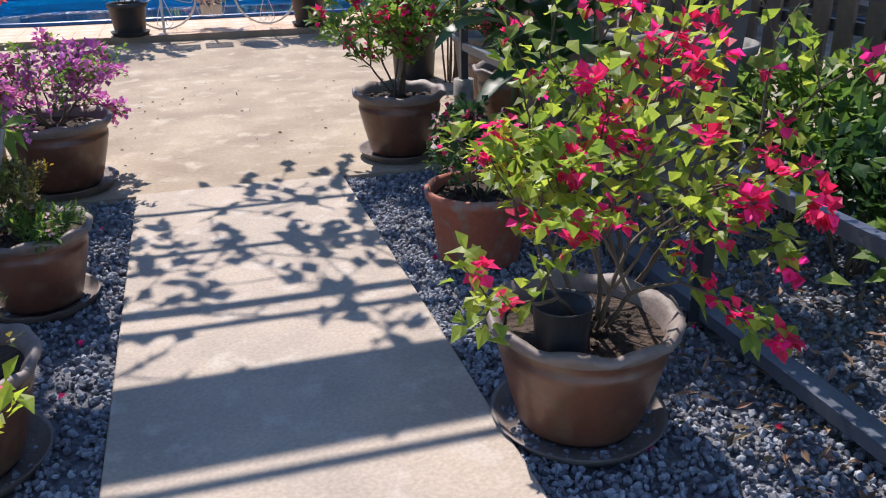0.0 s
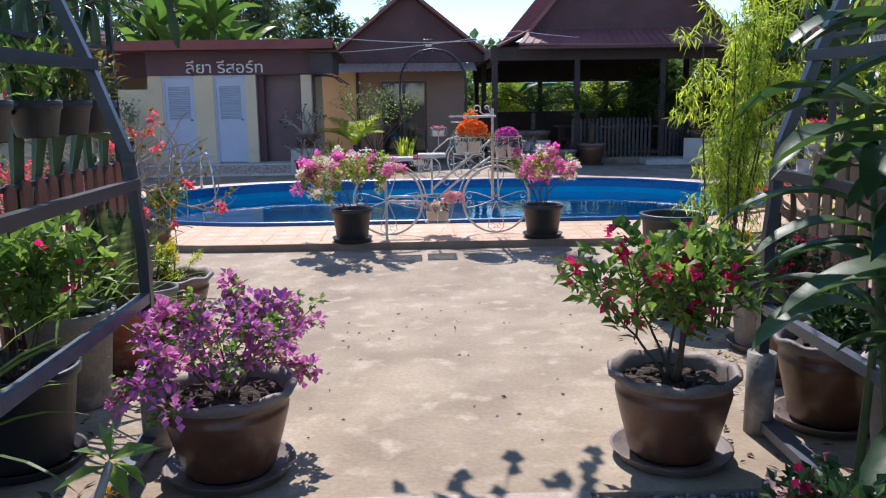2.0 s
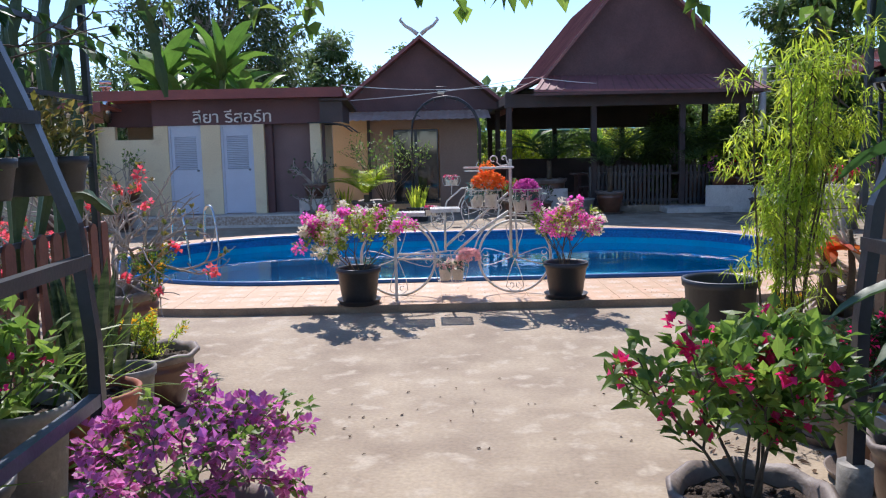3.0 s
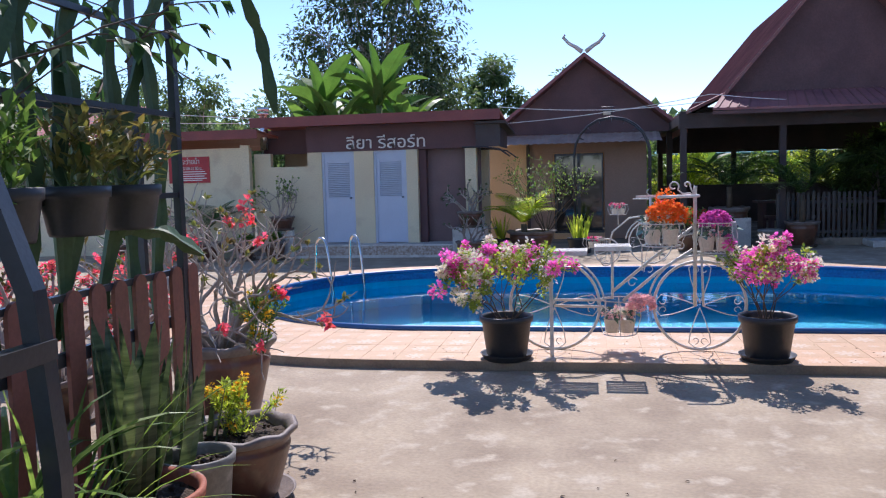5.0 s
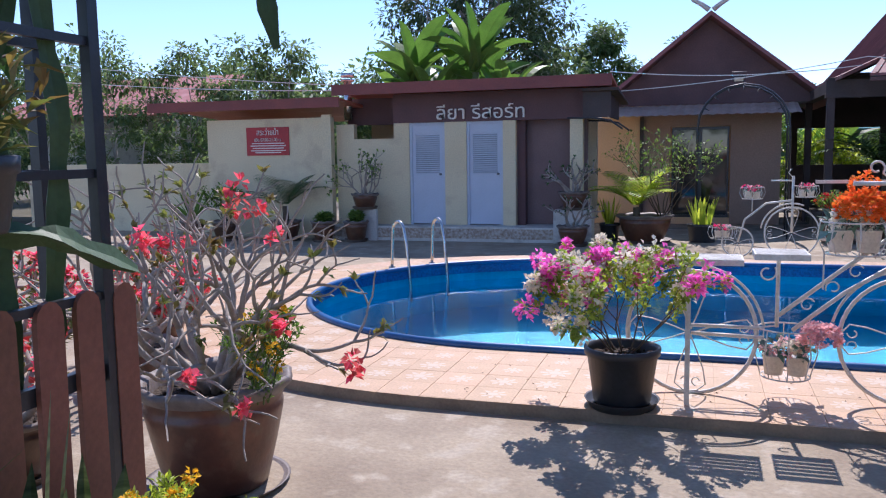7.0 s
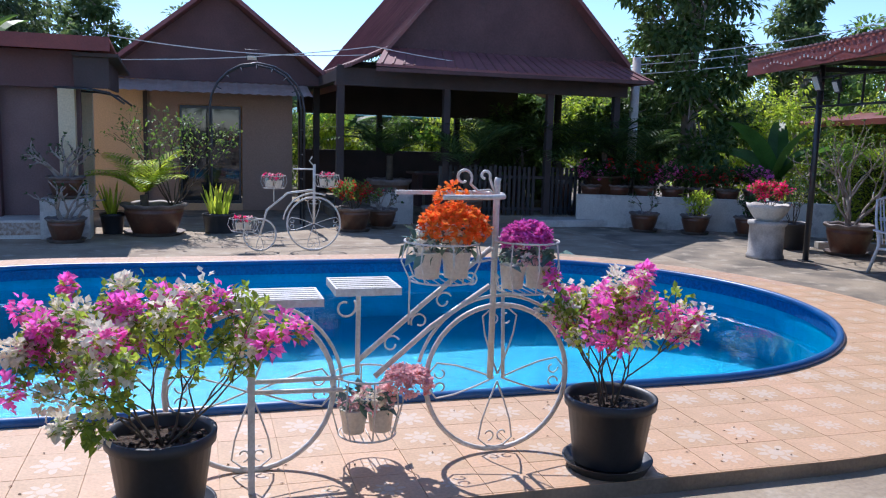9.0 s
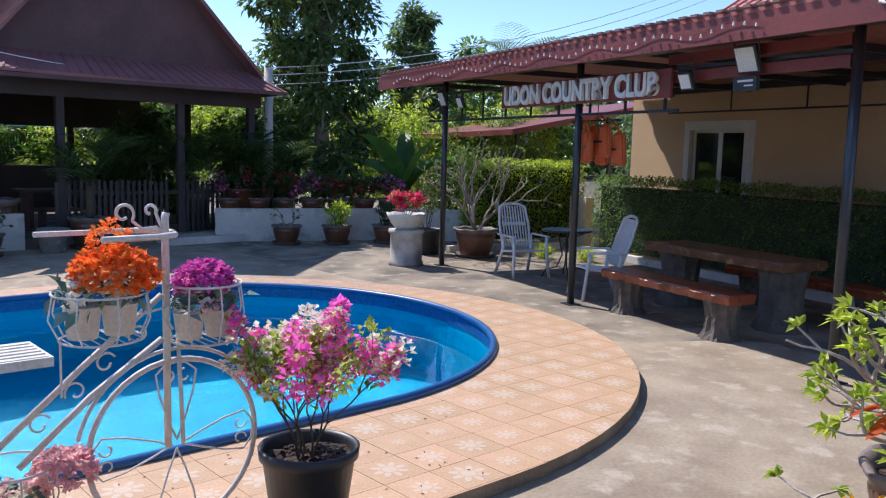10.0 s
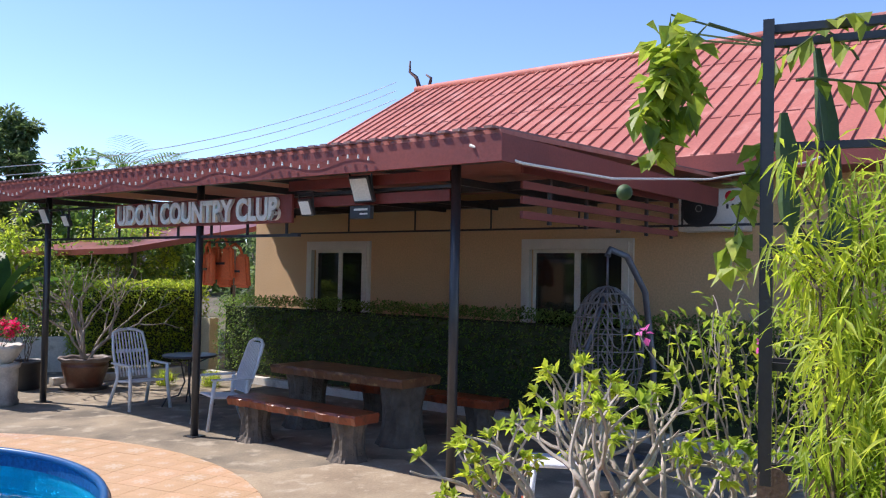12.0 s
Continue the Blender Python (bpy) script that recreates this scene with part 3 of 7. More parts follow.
def door(x0, x1):
    d = thing("toilet_door", pose(x0, Y0 + 0.05, FL), "closed pale grey plastic door with a louvre panel, in the toilet block wall", "door", "toilet doors")
    w = x1 - x0
    h = 2.02
    part("frame", B((0, -0.02, 0, 0.05, 0.06, h), (w - 0.05, -0.02, 0, w, 0.06, h), (0.05, -0.02, h - 0.05, w - 0.05, 0.06, h)), GREYDOOR, d)
    part("leaf", B((0.05, 0.01, 0.02, 0.12, 0.045, h - 0.05), (w - 0.12, 0.01, 0.02, w - 0.05, 0.045, h - 0.05), (0.12, 0.01, 0.02, w - 0.12, 0.045, 1.02), (0.12, 0.01, 1.8, w - 0.12, 0.045, h - 0.05), (0.12, 0.032, 1.02, w - 0.12, 0.045, 1.8)), GREYDOOR, d)
    for k in range(19):
        bm = bmesh.new()
        z = 1.03 + k * 0.0405
        v = box(bm, 0.12, 0.0, z, w - 0.12, 0.03, z + 0.012)
        for q in v:
            if q.co.y < 0.01:
                q.co.z -= 0.018
        part("slat", bm, GREYDOOR, d)
    bm = bmesh.new()
    rod(bm, [(w - 0.1, 0.01, 1.0), (w - 0.1, -0.06, 1.0)], 0.022, 10)
    part("door_handle", bm, NAVY, d, "round dark metal door knob")


door(-5.98, -5.24)
door(-4.8, -4.07)

# ---- hut with gable ----
HY = 24.0
bm = bmesh.new()
wall_with(bm, -3.1, 1.25, HY, HY + 0.15, 0, 2.7, [(-1.1, 0.2, 0.15, 2.22)])
box(bm, 1.1, HY + 0.15, 0, 1.25, HY + 4, 2.7)
setting("wall_hut", bm, TAN, "tan rendered hut wall with a glazed doorway")
setting("wall_hut", B((-1.75, HY - 0.006, 0, -1.1, HY, 2.7), (0.2, HY - 0.006, 0, 1.25, HY, 2.7), (-1.1, HY - 0.006, 2.22, 0.2, HY, 2.7)), HUTBROWN, "brown painted wall round the hut door")
bm = bmesh.new()
v = [bm.verts.new(p) for p in ((-2.6, HY - 0.1, 2.7), (2.0, HY - 0.1, 2.7), (-0.3, HY - 0.1, 4.55))]
w = [bm.verts.new((p.co.x, HY + 0.05, p.co.z)) for p in v]
bm.faces.new(v)
bm.faces.new(w[::-1])
for a, b in ((0, 1), (1, 2), (2, 0)):
    bm.faces.new((v[b], v[a], w[a], w[b]))
setting("gable_hut", bm, DARKB, "dark brown gable boards of the hut")


def gable_roof(name, xl, xm, xr, zl, zm, y0, y1, mat, label, th=0.1, zr=None):
    zr = zl if zr is None else zr
    bm = bmesh.new()
    prof = [(xl, zl), (xm, zm), (xr, zr), (xr, zr - th), (xm, zm - th), (xl, zl - th)]
    a = [bm.verts.new((x, y0, z)) for x, z in prof]
    b = [bm.verts.new((x, y1, z)) for x, z in prof]
    for k in range(6):
        j = (k + 1) % 6
        bm.faces.new((a[k], a[j], b[j], b[k]))
    bm.faces.new((a[0], a[5], a[4], a[1]))
    bm.faces.new((a[1], a[4], a[3], a[2]))
    bm.faces.new((b[1], b[4], b[5], b[0]))
    bm.faces.new((b[2], b[3], b[4], b[1]))
    return setting(name, bm, mat, label)


gable_roof("roof_hut", -2.75, -0.28, 2.2, 2.72, 4.68, HY - 0.5, HY + 5, TILEROOF, "dull red tiled gable roof of the hut")

# ---- pavilion ----
PX0, PX1, PY = 2.42, 8.0, 20.8
gable_roof("roof_pavilion", 2.75, 5.1, 7.88, 3.36, 6.15, 21.4, 31.2, TILEROOF, "steep dull red tiled pavilion roof", zr=3.3)
bm = bmesh.new()
v = [bm.verts.new(p) for p in ((2.76, 21.75, 3.30), (7.86, 21.75, 3.25), (5.1, 21.75, 6.10))]
w = [bm.verts.new((p.co.x, 21.85, p.co.z)) for p in v]
bm.faces.new(v)
bm.faces.new(w[::-1])
setting("gable_pavilion", bm, DARKB, "dark brown boarded gable of the pavilion")


def skirt(a, b, c, d, name, mat, label, th=0.05):
    bm = bmesh.new()
    t = [bm.verts.new(p) for p in (a, b, c, d)]
    u = [bm.verts.new((p[0], p[1], p[2] - th)) for p in (a, b, c, d)]
    bm.faces.new(t)
    bm.faces.new(u[::-1])
    for k in range(4):
        j = (k + 1) % 4
        bm.faces.new((t[j], t[k], u[k], u[j]))
    return setting(name, bm, mat, label)


skirt((PX0, PY, 3.0), (PX1 + 0.1, PY, 2.93), (7.65, 21.9, 3.42), (2.85, 21.9, 3.45), "roof_skirt_front", TILEROOF, "lower tiled skirt roof along the pavilion front")
skirt((1.75, 28.6, 3.0), (PX0 - 0.45, PY, 2.98), (2.9, 21.9, 3.42), (2.9, 28.6, 3.42), "roof_skirt_west", TILEROOF, "lower tiled skirt roof along the pavilion side")
skirt((7.6, 21.9, 3.4), (PX1 + 0.1, PY, 2.93), (9.0, 28.6, 2.93), (7.6, 28.6, 3.4), "roof_skirt_east", TILEROOF, "lower tiled skirt roof of the pavilion")
for x, y in ((1.9, 21.6), (4.0, 21.6), (6.2, 21.6), (7.7, 21.6), (1.9, 25), (1.9, 28), (4, 28), (6.2, 28), (7.9, 28), (7.9, 25)):
    setting("pavilion_post", B((x - 0.07, y - 0.07, 0, x + 0.07, y + 0.07, 3.0)), TIMBER, "dark brown timber pavilion post", bevel=0.008)
setting("pavilion_beam", B((1.8, 21.5, 2.62, 7.9, 21.7, 2.95), (1.8, 27.9, 2.2, 7.9, 28.1, 2.95), (1.8, 21.7, 2.7, 2.0, 27.9, 2.9)), TIMBER, "dark brown timber pavilion beams")

bm = bmesh.new()
for k in range(40):
    y = 21.46 + k * 0.24
    rod(bm, [(2.76, y, 3.375), (5.06, y, 6.115)], 0.022, 4, cap=False)
for k in range(28):
    t = (k + 0.5) / 28
    a = Vector((PX0 + (PX1 + 0.1 - PX0) * t, PY - 0.01, 3.0 - 0.07 * t + 0.004))
    b = Vector((2.85 + 4.8 * t, 21.9, 3.455 - 0.03 * t))
    rod(bm, [a, b], 0.02, 4)
for k in range(30):
    t = (k + 0.5) / 30
    a = Vector((PX0 - 0.45 - 0.22 * t, PY + (28.6 - PY) * t, 2.985 + 0.015 * t))
    b = Vector((2.88, 21.9 + 6.7 * t, 3.425))
    rod(bm, [a, b], 0.02, 4)
setting("roof_ribs", bm, TILEROOF, "raised tile ribs of the pavilion roofs")
setting("trim", B((2.42, 20.78, 2.86, 8.08, 20.8, 2.93)), DARKB, "dark eave board of the pavilion")

# low white planter wall
bm = bmesh.new()
for (ax, ay), (bx, by) in (((6.6, 20.95), (10.1, 19.45)), ((10.1, 19.45), (11.2, 18.4))):
    d = Vector((bx - ax, by - ay, 0)).normalized()
    nn = Vector((-d.y, d.x, 0)) * 0.18
    q = [bm.verts.new((x, y, z)) for z in (0, 0.64) for x, y in ((ax, ay), (bx, by), (bx + nn.x, by + nn.y), (ax + nn.x, ay + nn.y))]
    for f in ((3, 2, 1, 0), (4, 5, 6, 7), (0, 1, 5, 4), (1, 2, 6, 5), (2, 3, 7, 6), (3, 0, 4, 7)):
        bm.faces.new([q[i] for i in f])
setting("planter_wall", bm, WHITEW, "low whitewashed planter wall with stains")
setting("planter_wall", B((2.48, 21.3, 0, 3.3, 21.45, 0.62)), WHITEW, "short whitewashed wall by the pavilion")

# ---- house and canopy (own frame: x away from the yard, y along the front) ----
H = pose(7.25, 12.6, 0, 0, 0, -15)
WX = 5.0
bm = bmesh.new()


def wall_y(bm, x0, x1, y0, y1, z0, z1, holes):
    y = y0
    for a, b, c, d in sorted(holes):
        box(bm, x0, y, z0, x1, a, z1)
        box(bm, x0, a, z0, x1, b, c)
        box(bm, x0, a, d, x1, b, z1)
        y = b
    box(bm, x0, y, z0, x1, y1, z1)


wall_y(bm, WX, WX + 0.2, -9.5, 5.2, 0, 3.6, [(2.17, 3.48, 0.9, 2.35), (-2.9, -1.36, 0.9, 2.35)])
box(bm, WX + 0.2, 5.0, 0, WX + 8, 5.2, 3.6)
setting("wall_house", bm, TAN, "orange-tan rendered house wall", at=H)
gable_h = bmesh.new()
rp = [(4.25, 3.5), (9.0, 6.25), (13.75, 3.5)]
for s0, s1 in ((-9.9, 4.4),):
    prof = rp + [(x, z - 0.12) for x, z in rp[::-1]]
    a = [gable_h.verts.new((x, s0, z)) for x, z in prof]
    b = [gable_h.verts.new((x, s1, z)) for x, z in prof]
    for k in range(6):
        j = (k + 1) % 6
        gable_h.faces.new((a[k], a[j], b[j], b[k]))
    for q in (a, b):
        gable_h.faces.new((q[0], q[1], q[4], q[5]))
        gable_h.faces.new((q[1], q[2], q[3], q[4]))
setting("roof_house", gable_h, REDROOF, "red ribbed steel gable roof of the house", at=H)
bm = B((-0.5, -4.46, 3.08, 4.9, 5.2, 3.12))
for v in bm.verts:
    v.co.z += 0.03 * (v.co.x + 0.5)
setting("roof_canopy", bm, REDROOF, "ribbed steel canopy roof in front of the house", at=H)
setting("trim", B((-0.54, -4.5, 2.86, -0.5, 5.24, 3.08), (-0.5, -4.5, 2.86, 4.3, -4.46, 3.08)), MAROON, "dark red fascia boards of the canopy", at=H)
for s in (-3.65, 0.12, 3.72):
    bm = bmesh.new()
    rod(bm, [(0, s, 0), (0, s, 3.08)], 0.045, 14)
    setting("canopy_post", bm, BLACKM, "black painted steel canopy post", at=H)
    bm = B((-0.09, s - 0.09, 0, 0.09, s + 0.09, 0.012))
    setting("post_plate", bm, BLACKM, "steel foot plate of the canopy post", at=H)

# ---- tunnel trellis over the path ----
ARCH = [(0, 0.0), (0, 1.0), (0.04, 1.45), (0.20, 1.9), (0.30, 2.15), (0.30, 2.4), (0.1, 2.62), (-0.4, 2.76), (-1.0, 2.8)]


def arch(y):
    o = thing("garden_arch", pose(0.08, y, 0), "black painted square steel hoop arch over the path", "arch", "arches over the path")
    for s in (-1, 1):
        bm = bmesh.new()
        rod(bm, [(s * (1.5 + dx), 0, z) for dx, z in ARCH], 0.035, 4)
        part("hoop", bm, BLACKM, o)
        if y > 3:
            bm = bmesh.new()
            rod(bm, [(s * 1.5, 0, 0), (s * 1.5, 0, 0.42)], 0.07, 12)
            part("post_sleeve", bm, GREYPOT, o, "grey cement post sleeve")
    bm = bmesh.new()
    rod(bm, [(-0.55, 0, 2.8), (0.55, 0, 2.8)], 0.03, 4)
    part("ridge_bar", bm, BLACKM, o)


for y in (4.1, 1.15, -1.9):
    arch(y)
for sx, x in ((-1, -1.42), (1, 1.58)):
    for z, dx in ((0.05, 0.03), (0.64 if sx > 0 else 0.76, 0.0), (1.30, 0.02), (1.85, 0.17), (2.5, 0.24), (2.72, -0.35)):
        bm = bmesh.new()
        xx = x + sx * dx
        w = 0.045 if z < 0.1 else 0.022
        box(bm, xx - w, -4.5, z - 0.02, xx + w, 4.13 if z < 2.6 else 5.3, z + 0.03)
        tagged(part("trellis_rail", bm, NAVY if z < 0.8 else BLACKM, None), "long steel rail fixed to the path arches", "trellis rail", "rails of the path trellis")
for y in (5.3, 4.7, 3.9, 2.9, 1.6, -0.5):
    bm = bmesh.new()
    rod(bm, [(-1.2, y, 2.66), (-0.7, y, 2.75), (0.85, y, 2.75), (1.35, y, 2.66)], 0.02, 4)
    tagged(part("trellis_bar", bm, BLACKM, None), "thin black bar across the top of the path trellis", "trellis bar", "cross bars over the path")
tagged(part("name_board", B((-1.15, 3.55, 2.83, 1.3, 3.59, 3.46)), DARKB, None), "dark wooden board on top of the path arch", "board")

# vines over the tunnel
o = thing("climbing_vine", pose(0.08, 3.0, 0), "passion fruit vine hanging over the black path trellis", "vine")
bm, c = bmesh.new(), Cloud()
for k in range(46):
    p = Vector((rnd.uniform(-1.3, 1.4), rnd.uniform(0.7, 2.5), rnd.uniform(2.72, 2.85)))
    t = grow(bm, p, Vector((rnd.uniform(-1, 1), rnd.uniform(-1, 1), 0.1)), 0.45, 0.007, 1, 0.8, -0.1, 2, n=4)
    for q, d in t:
        if rnd.random() < 0.55:
            c.leaf(q, d + Vector((0, 0, -0.8)) + rv(0.5), 0.13, 0.1)
for x, y, L in ((-0.75, 1.5, 0.42), (-0.1, 1.55, 0.30), (0.12, 1.5, 0.36), (1.0, 1.5, 0.45), (1.25, 1.3, 0.5), (-1.3, 1.5, 0.4), (-0.6, 1.7, 0.45)):
    q = Vector((x, y, 2.74))
    pts = [q.copy()]
    for j in range(6):
        q = q + Vector((rnd.uniform(-0.05, 0.05), rnd.uniform(-0.05, 0.05), -L / 6))
        pts.append(q.copy())
        for _ in range(5):
            c.leaf(q + rv(0.03), rv(1) + Vector((0, 0, -0.8)), 0.10, 0.065)
    rod(bm, pts, 0.005, 4)
part("stem", bm, STEMG, o)
c.part("leaves", LEAF, o)

# ---- picket fences and pot frames beside the court ----
PICK = surf("red_brown_picket", (0.30, 0.11, 0.065), (0.23, 0.085, 0.05), 3, 50, 0.6, 0.12, per=0.12)


PICKD = surf("weathered_brown_picket", (0.20, 0.13, 0.085), (0.13, 0.085, 0.06), 4, 50, 0.8, 0.25, per=0.2)


def picket_fence(x, y0, y1, face, group, mat=None):
    o = thing("picket_fence", pose(x, 0, 0), "red-brown plank picket fence with rounded tops, behind potted plants", "fence")
    w, step = 0.115, 0.185
    bm = bmesh.new()
    prof = [(-w / 2, 0.03), (w / 2, 0.03), (w / 2, 1.19)] + [(w / 2 * math.cos(a), 1.19 + 0.06 * math.sin(a)) for a in (0.5, 1.05, 1.57, 2.09, 2.64)] + [(-w / 2, 1.19)]
    a = [bm.verts.new((-0.01, y, z)) for y, z in prof]
    b = [bm.verts.new((0.01, y, z)) for y, z in prof]
    bm.faces.new(a)
    bm.faces.new(b[::-1])
    for k in range(len(prof)):
        j = (k + 1) % len(prof)
        bm.faces.new((a[j], a[k], b[k], b[j]))
    me = finish(bm, "picket", mat or PICK)
    y = y1 - w / 2
    while y > y0:
        q = new("picket", me)
        q.parent = o
        q.matrix_basis = pose(face * rnd.uniform(0.018, 0.022), y, rnd.uniform(-0.008, 0.008), rnd.uniform(-0.6, 0.6))
        y -= step
    for z in (0.35, 0.95):
        part("rail", B((-0.02, y0, z - 0.03, 0.008, y1, z + 0.03)) if face > 0 else B((-0.008, y0, z - 0.03, 0.02, y1, z + 0.03)), BLACKM, o, "black steel fence rail")


picket_fence(-2.385, 0.4, 6.73, 1, "l")
picket_fence(2.92, 0.6, 6.4, -1, "r", PICKD)


def frame_rack(x, y0, y1, label):
    o = thing("pot_frame", pose(x, 0, 0), label, "trellis")
    for y in (y0, (y0 + y1) / 2, y1):
        bm = B((-0.02, y - 0.025, 0, 0.02, y + 0.025, 2.95))
        part("post", bm, BLACKM, o)
    for z in (1.22, 1.64, 2.08, 2.5, 2.92):
        for dx in (-0.02, -0.22) if z in (1.64, 2.08, 2.92) else (-0.02,):
            part("bar", B((dx, y0, z - 0.015, dx + 0.03, y1, z + 0.015)), BLACKM, o)
    part("post", B((-0.25, y1 - 0.03, 1.2, -0.21, y1 + 0.01, 2.95)), BLACKM, o)


frame_rack(-2.38, 1.2, 6.60, "black steel frame rack for hanging pots, over the fence")
frame_rack(3.0, 1.2, 6.38, "black steel frame rack with climbing plants, over the fence")

# hanging pots on the left rack
ORCH = leafmat("orchid_leaves", (0.15, 0.20, 0.05), (0.20, 0.12, 0.045), 0.3, 0.4)
for y in (5.98, 5.55, 5.1, 4.5, 3.8, 3.1):
    m = pose(-2.31, y, 1.49)
    pot(m, 0.15, 0.21, "black", False, "black ribbed plastic pot hung on the steel frame", "hanging pots")
    shrub(pose(-2.31, y, 1.66), "potted_plant", "thin leafy plant with browning leaves in a hanging pot", 0.4, 0.2, ORCH if y > 5.3 else LEAF, stems=5, depth=1, leaf=(0.11, 0.035), dens=2, barkm=STEMG, r0=0.006)

# ---- pots beside the path ----
BOUG = (0.045, 0.034)
pot(pose(0.86, 0.72, -0.03), 0.285, 0.40, label="large brown glazed clay pot with wavy rim on the gravel")
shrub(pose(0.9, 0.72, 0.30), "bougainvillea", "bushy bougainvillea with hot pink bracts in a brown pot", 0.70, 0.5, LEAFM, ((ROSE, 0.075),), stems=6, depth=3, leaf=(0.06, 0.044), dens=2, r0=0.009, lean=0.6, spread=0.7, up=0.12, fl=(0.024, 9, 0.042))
shrub(pose(1.15, 0.95, 0.32), "bougainvillea", "tall bougainvillea with hot pink bracts and leaves coloured as sunlit", 0.92, 0.5, LEAFM, ((ROSE, 0.13),), stems=4, depth=3, leaf=(0.07, 0.052), dens=1, r0=0.009, lean=0.75, spread=0.75, up=0.08, fl=(0.026, 9, 0.048))
bm = bmesh.new()
lathe(bm, [(0.075, 0.0), (0.09, 0.15), (0.095, 0.15), (0.085, 0.14)], 18)
tagged(part("nursery_pot", bm, BLACKP, None, at=pose(0.74, 0.62, 0.32)), "small black nursery pot sunk in the soil", "plant pot")
pot(pose(1.0, 2.1, -0.03), 0.25, 0.36, "terra", False, "red terracotta pot with thick rim and green algae")
shrub(pose(1.0, 2.1, 0.28), "periwinkle", "pale pink and rose periwinkle in a terracotta pot", 0.42, 0.3, LEAFD, ((LPINK, 0.16), (ROSE, 0.10)), stems=6, depth=2, leaf=(0.055, 0.03), dens=4, r0=0.005, barkm=STEMG, lean=0.8, fl=(0.012, 6, 0.032))
pot(pose(1.06, 3.85, 0), 0.285, 0.43, label="large brown clay pot with wavy grey rim on the court")
shrub(pose(1.06, 3.85, 0.37), "bougainvillea", "upright bougainvillea with red bracts and dark leaves", 0.72, 0.4, LEAF, ((ROSE, 0.16),), stems=8, depth=2, leaf=(0.09, 0.048), dens=4, r0=0.008, lean=0.42, spread=0.6, up=0.12, fl=(0.03, 12, 0.04))
pot(pose(-1.02, 1.05, -0.03), 0.27, 0.36, label="brown clay pot with a pale broken wavy rim")
shrub(pose(-1.02, 1.05, 0.28), "dry_flowers", "withered brown stalks and dry flowers in a pot", 0.35, 0.3, ORCH, ((YELLOWF, 0.03),), stems=7, depth=2, leaf=(0.03, 0.02), dens=1, r0=0.004, lean=1.0, per_tip=0.5)
pot(pose(-0.93, 2.2, -0.03), 0.235, 0.36, label="brown clay pot with wavy grey rim and saucer")
shrub(pose(-0.86, 2.12, 0.28), "dianthus", "small dianthus with white-edged pink flowers", 0.2, 0.15, LEAF, ((LPINK, 0.10),), stems=8, depth=1, leaf=(0.05, 0.012), dens=4, r0=0.003, barkm=STEMG, lean=0.9, fl=(0.01, 6, 0.022))
shrub(pose(-0.97, 2.28, 0.28), "marigold", "half dried marigold with yellow flower heads", 0.4, 0.2, ORCH, ((YELLOWF, 0.05),), stems=8, depth=1, leaf=(0.04, 0.018), dens=5, r0=0.004, lean=0.35, fl=(0.02, 14, 0.02))
# plumeria stems
o = thing("plumeria", pose(-1.08, 2.15, 0.28), "bare grey plumeria branches with leaf tufts in a clay pot", "plant")
bm, c = bmesh.new(), Cloud()
for pts in ([(0, 0, 0), (-0.12, -0.02, 0.35), (-0.35, 0.1, 0.75), (-0.42, 0.15, 1.05)], [(0.02, 0.02, 0), (-0.2, 0.1, 0.3), (-0.42, 0.0, 0.62), (-0.40, -0.05, 0.95)], [(0.03, 0, 0.02), (0.05, 0.1, 0.22), (0.10, 0.22, 0.42)]):
    v = [Vector(p) for p in pts]
    rod(bm, v, 0.02, 8, 0.012)
    for _ in range(9):
        c.leaf(v[-1] + rv(0.01), rv(1) + Vector((0, 0, 0.3)), 0.15, 0.055)
part("stem", bm, BARK, o)
c.part("leaves", LEAF, o)
shrub(pose(-0.95, 0.6, 0.28), "bougainvillea", "bougainvillea twig with yellow-green leaves and pink bract", 0.45, 0.3, LEAFY, ((ROSE, 0.08),), stems=3, depth=1, leaf=(0.065, 0.04), dens=2, r0=0.004, lean=0.9, fl=(0.02, 6, 0.04))
pot(pose(-1.0, 3.8, 0), 0.30, 0.42, label="large brown clay pot with scalloped grey rim")
shrub(pose(-1.0, 3.8, 0.36), "bougainvillea", "wide bougainvillea covered in purple bracts", 0.47, 0.5, LEAF, ((PURP, 0.14),), stems=8, depth=3, leaf=(0.04, 0.028), dens=2, r0=0.007, lean=1.05, spread=0.75, up=0.02, fl=(0.05, 26, 0.04), kids=2)
# outer left row
pot(pose(-2.0, 3.95, 0), 0.28, 0.48, "black", True, "big dark pot on a pale saucer beside the fence")
shrub(pose(-2.0, 3.95, 0.4), "potted_shrub", "dense dark green shrub with few red flowers", 0.75, 0.4, LEAF, ((ROSE, 0.03),), stems=6, depth=2, leaf=(0.11, 0.05), dens=4, r0=0.008)
pot(pose(-2.08, 4.75, 0), 0.25, 0.55, "grey", False, "tall pale cement pot with dark streaks")
rosette(pose(-2.08, 4.75, 0.48), "fern_palm", "arching fine green leaves in a cement pot", 26, 0.75, 0.03, LEAF, 1.2, 1.6)
pot(pose(-2.02, 5.42, 0), 0.28, 0.42, "terra", True, "orange terracotta pot with a pale rim")
pot(pose(-1.98, 5.88, 0), 0.18, 0.42, "grey", False, "small empty pot with thick pale cement rim")
pot(pose(-2.0, 6.37, 0), 0.305, 0.40, label="brown glazed clay pot with wavy rim at the fence end")
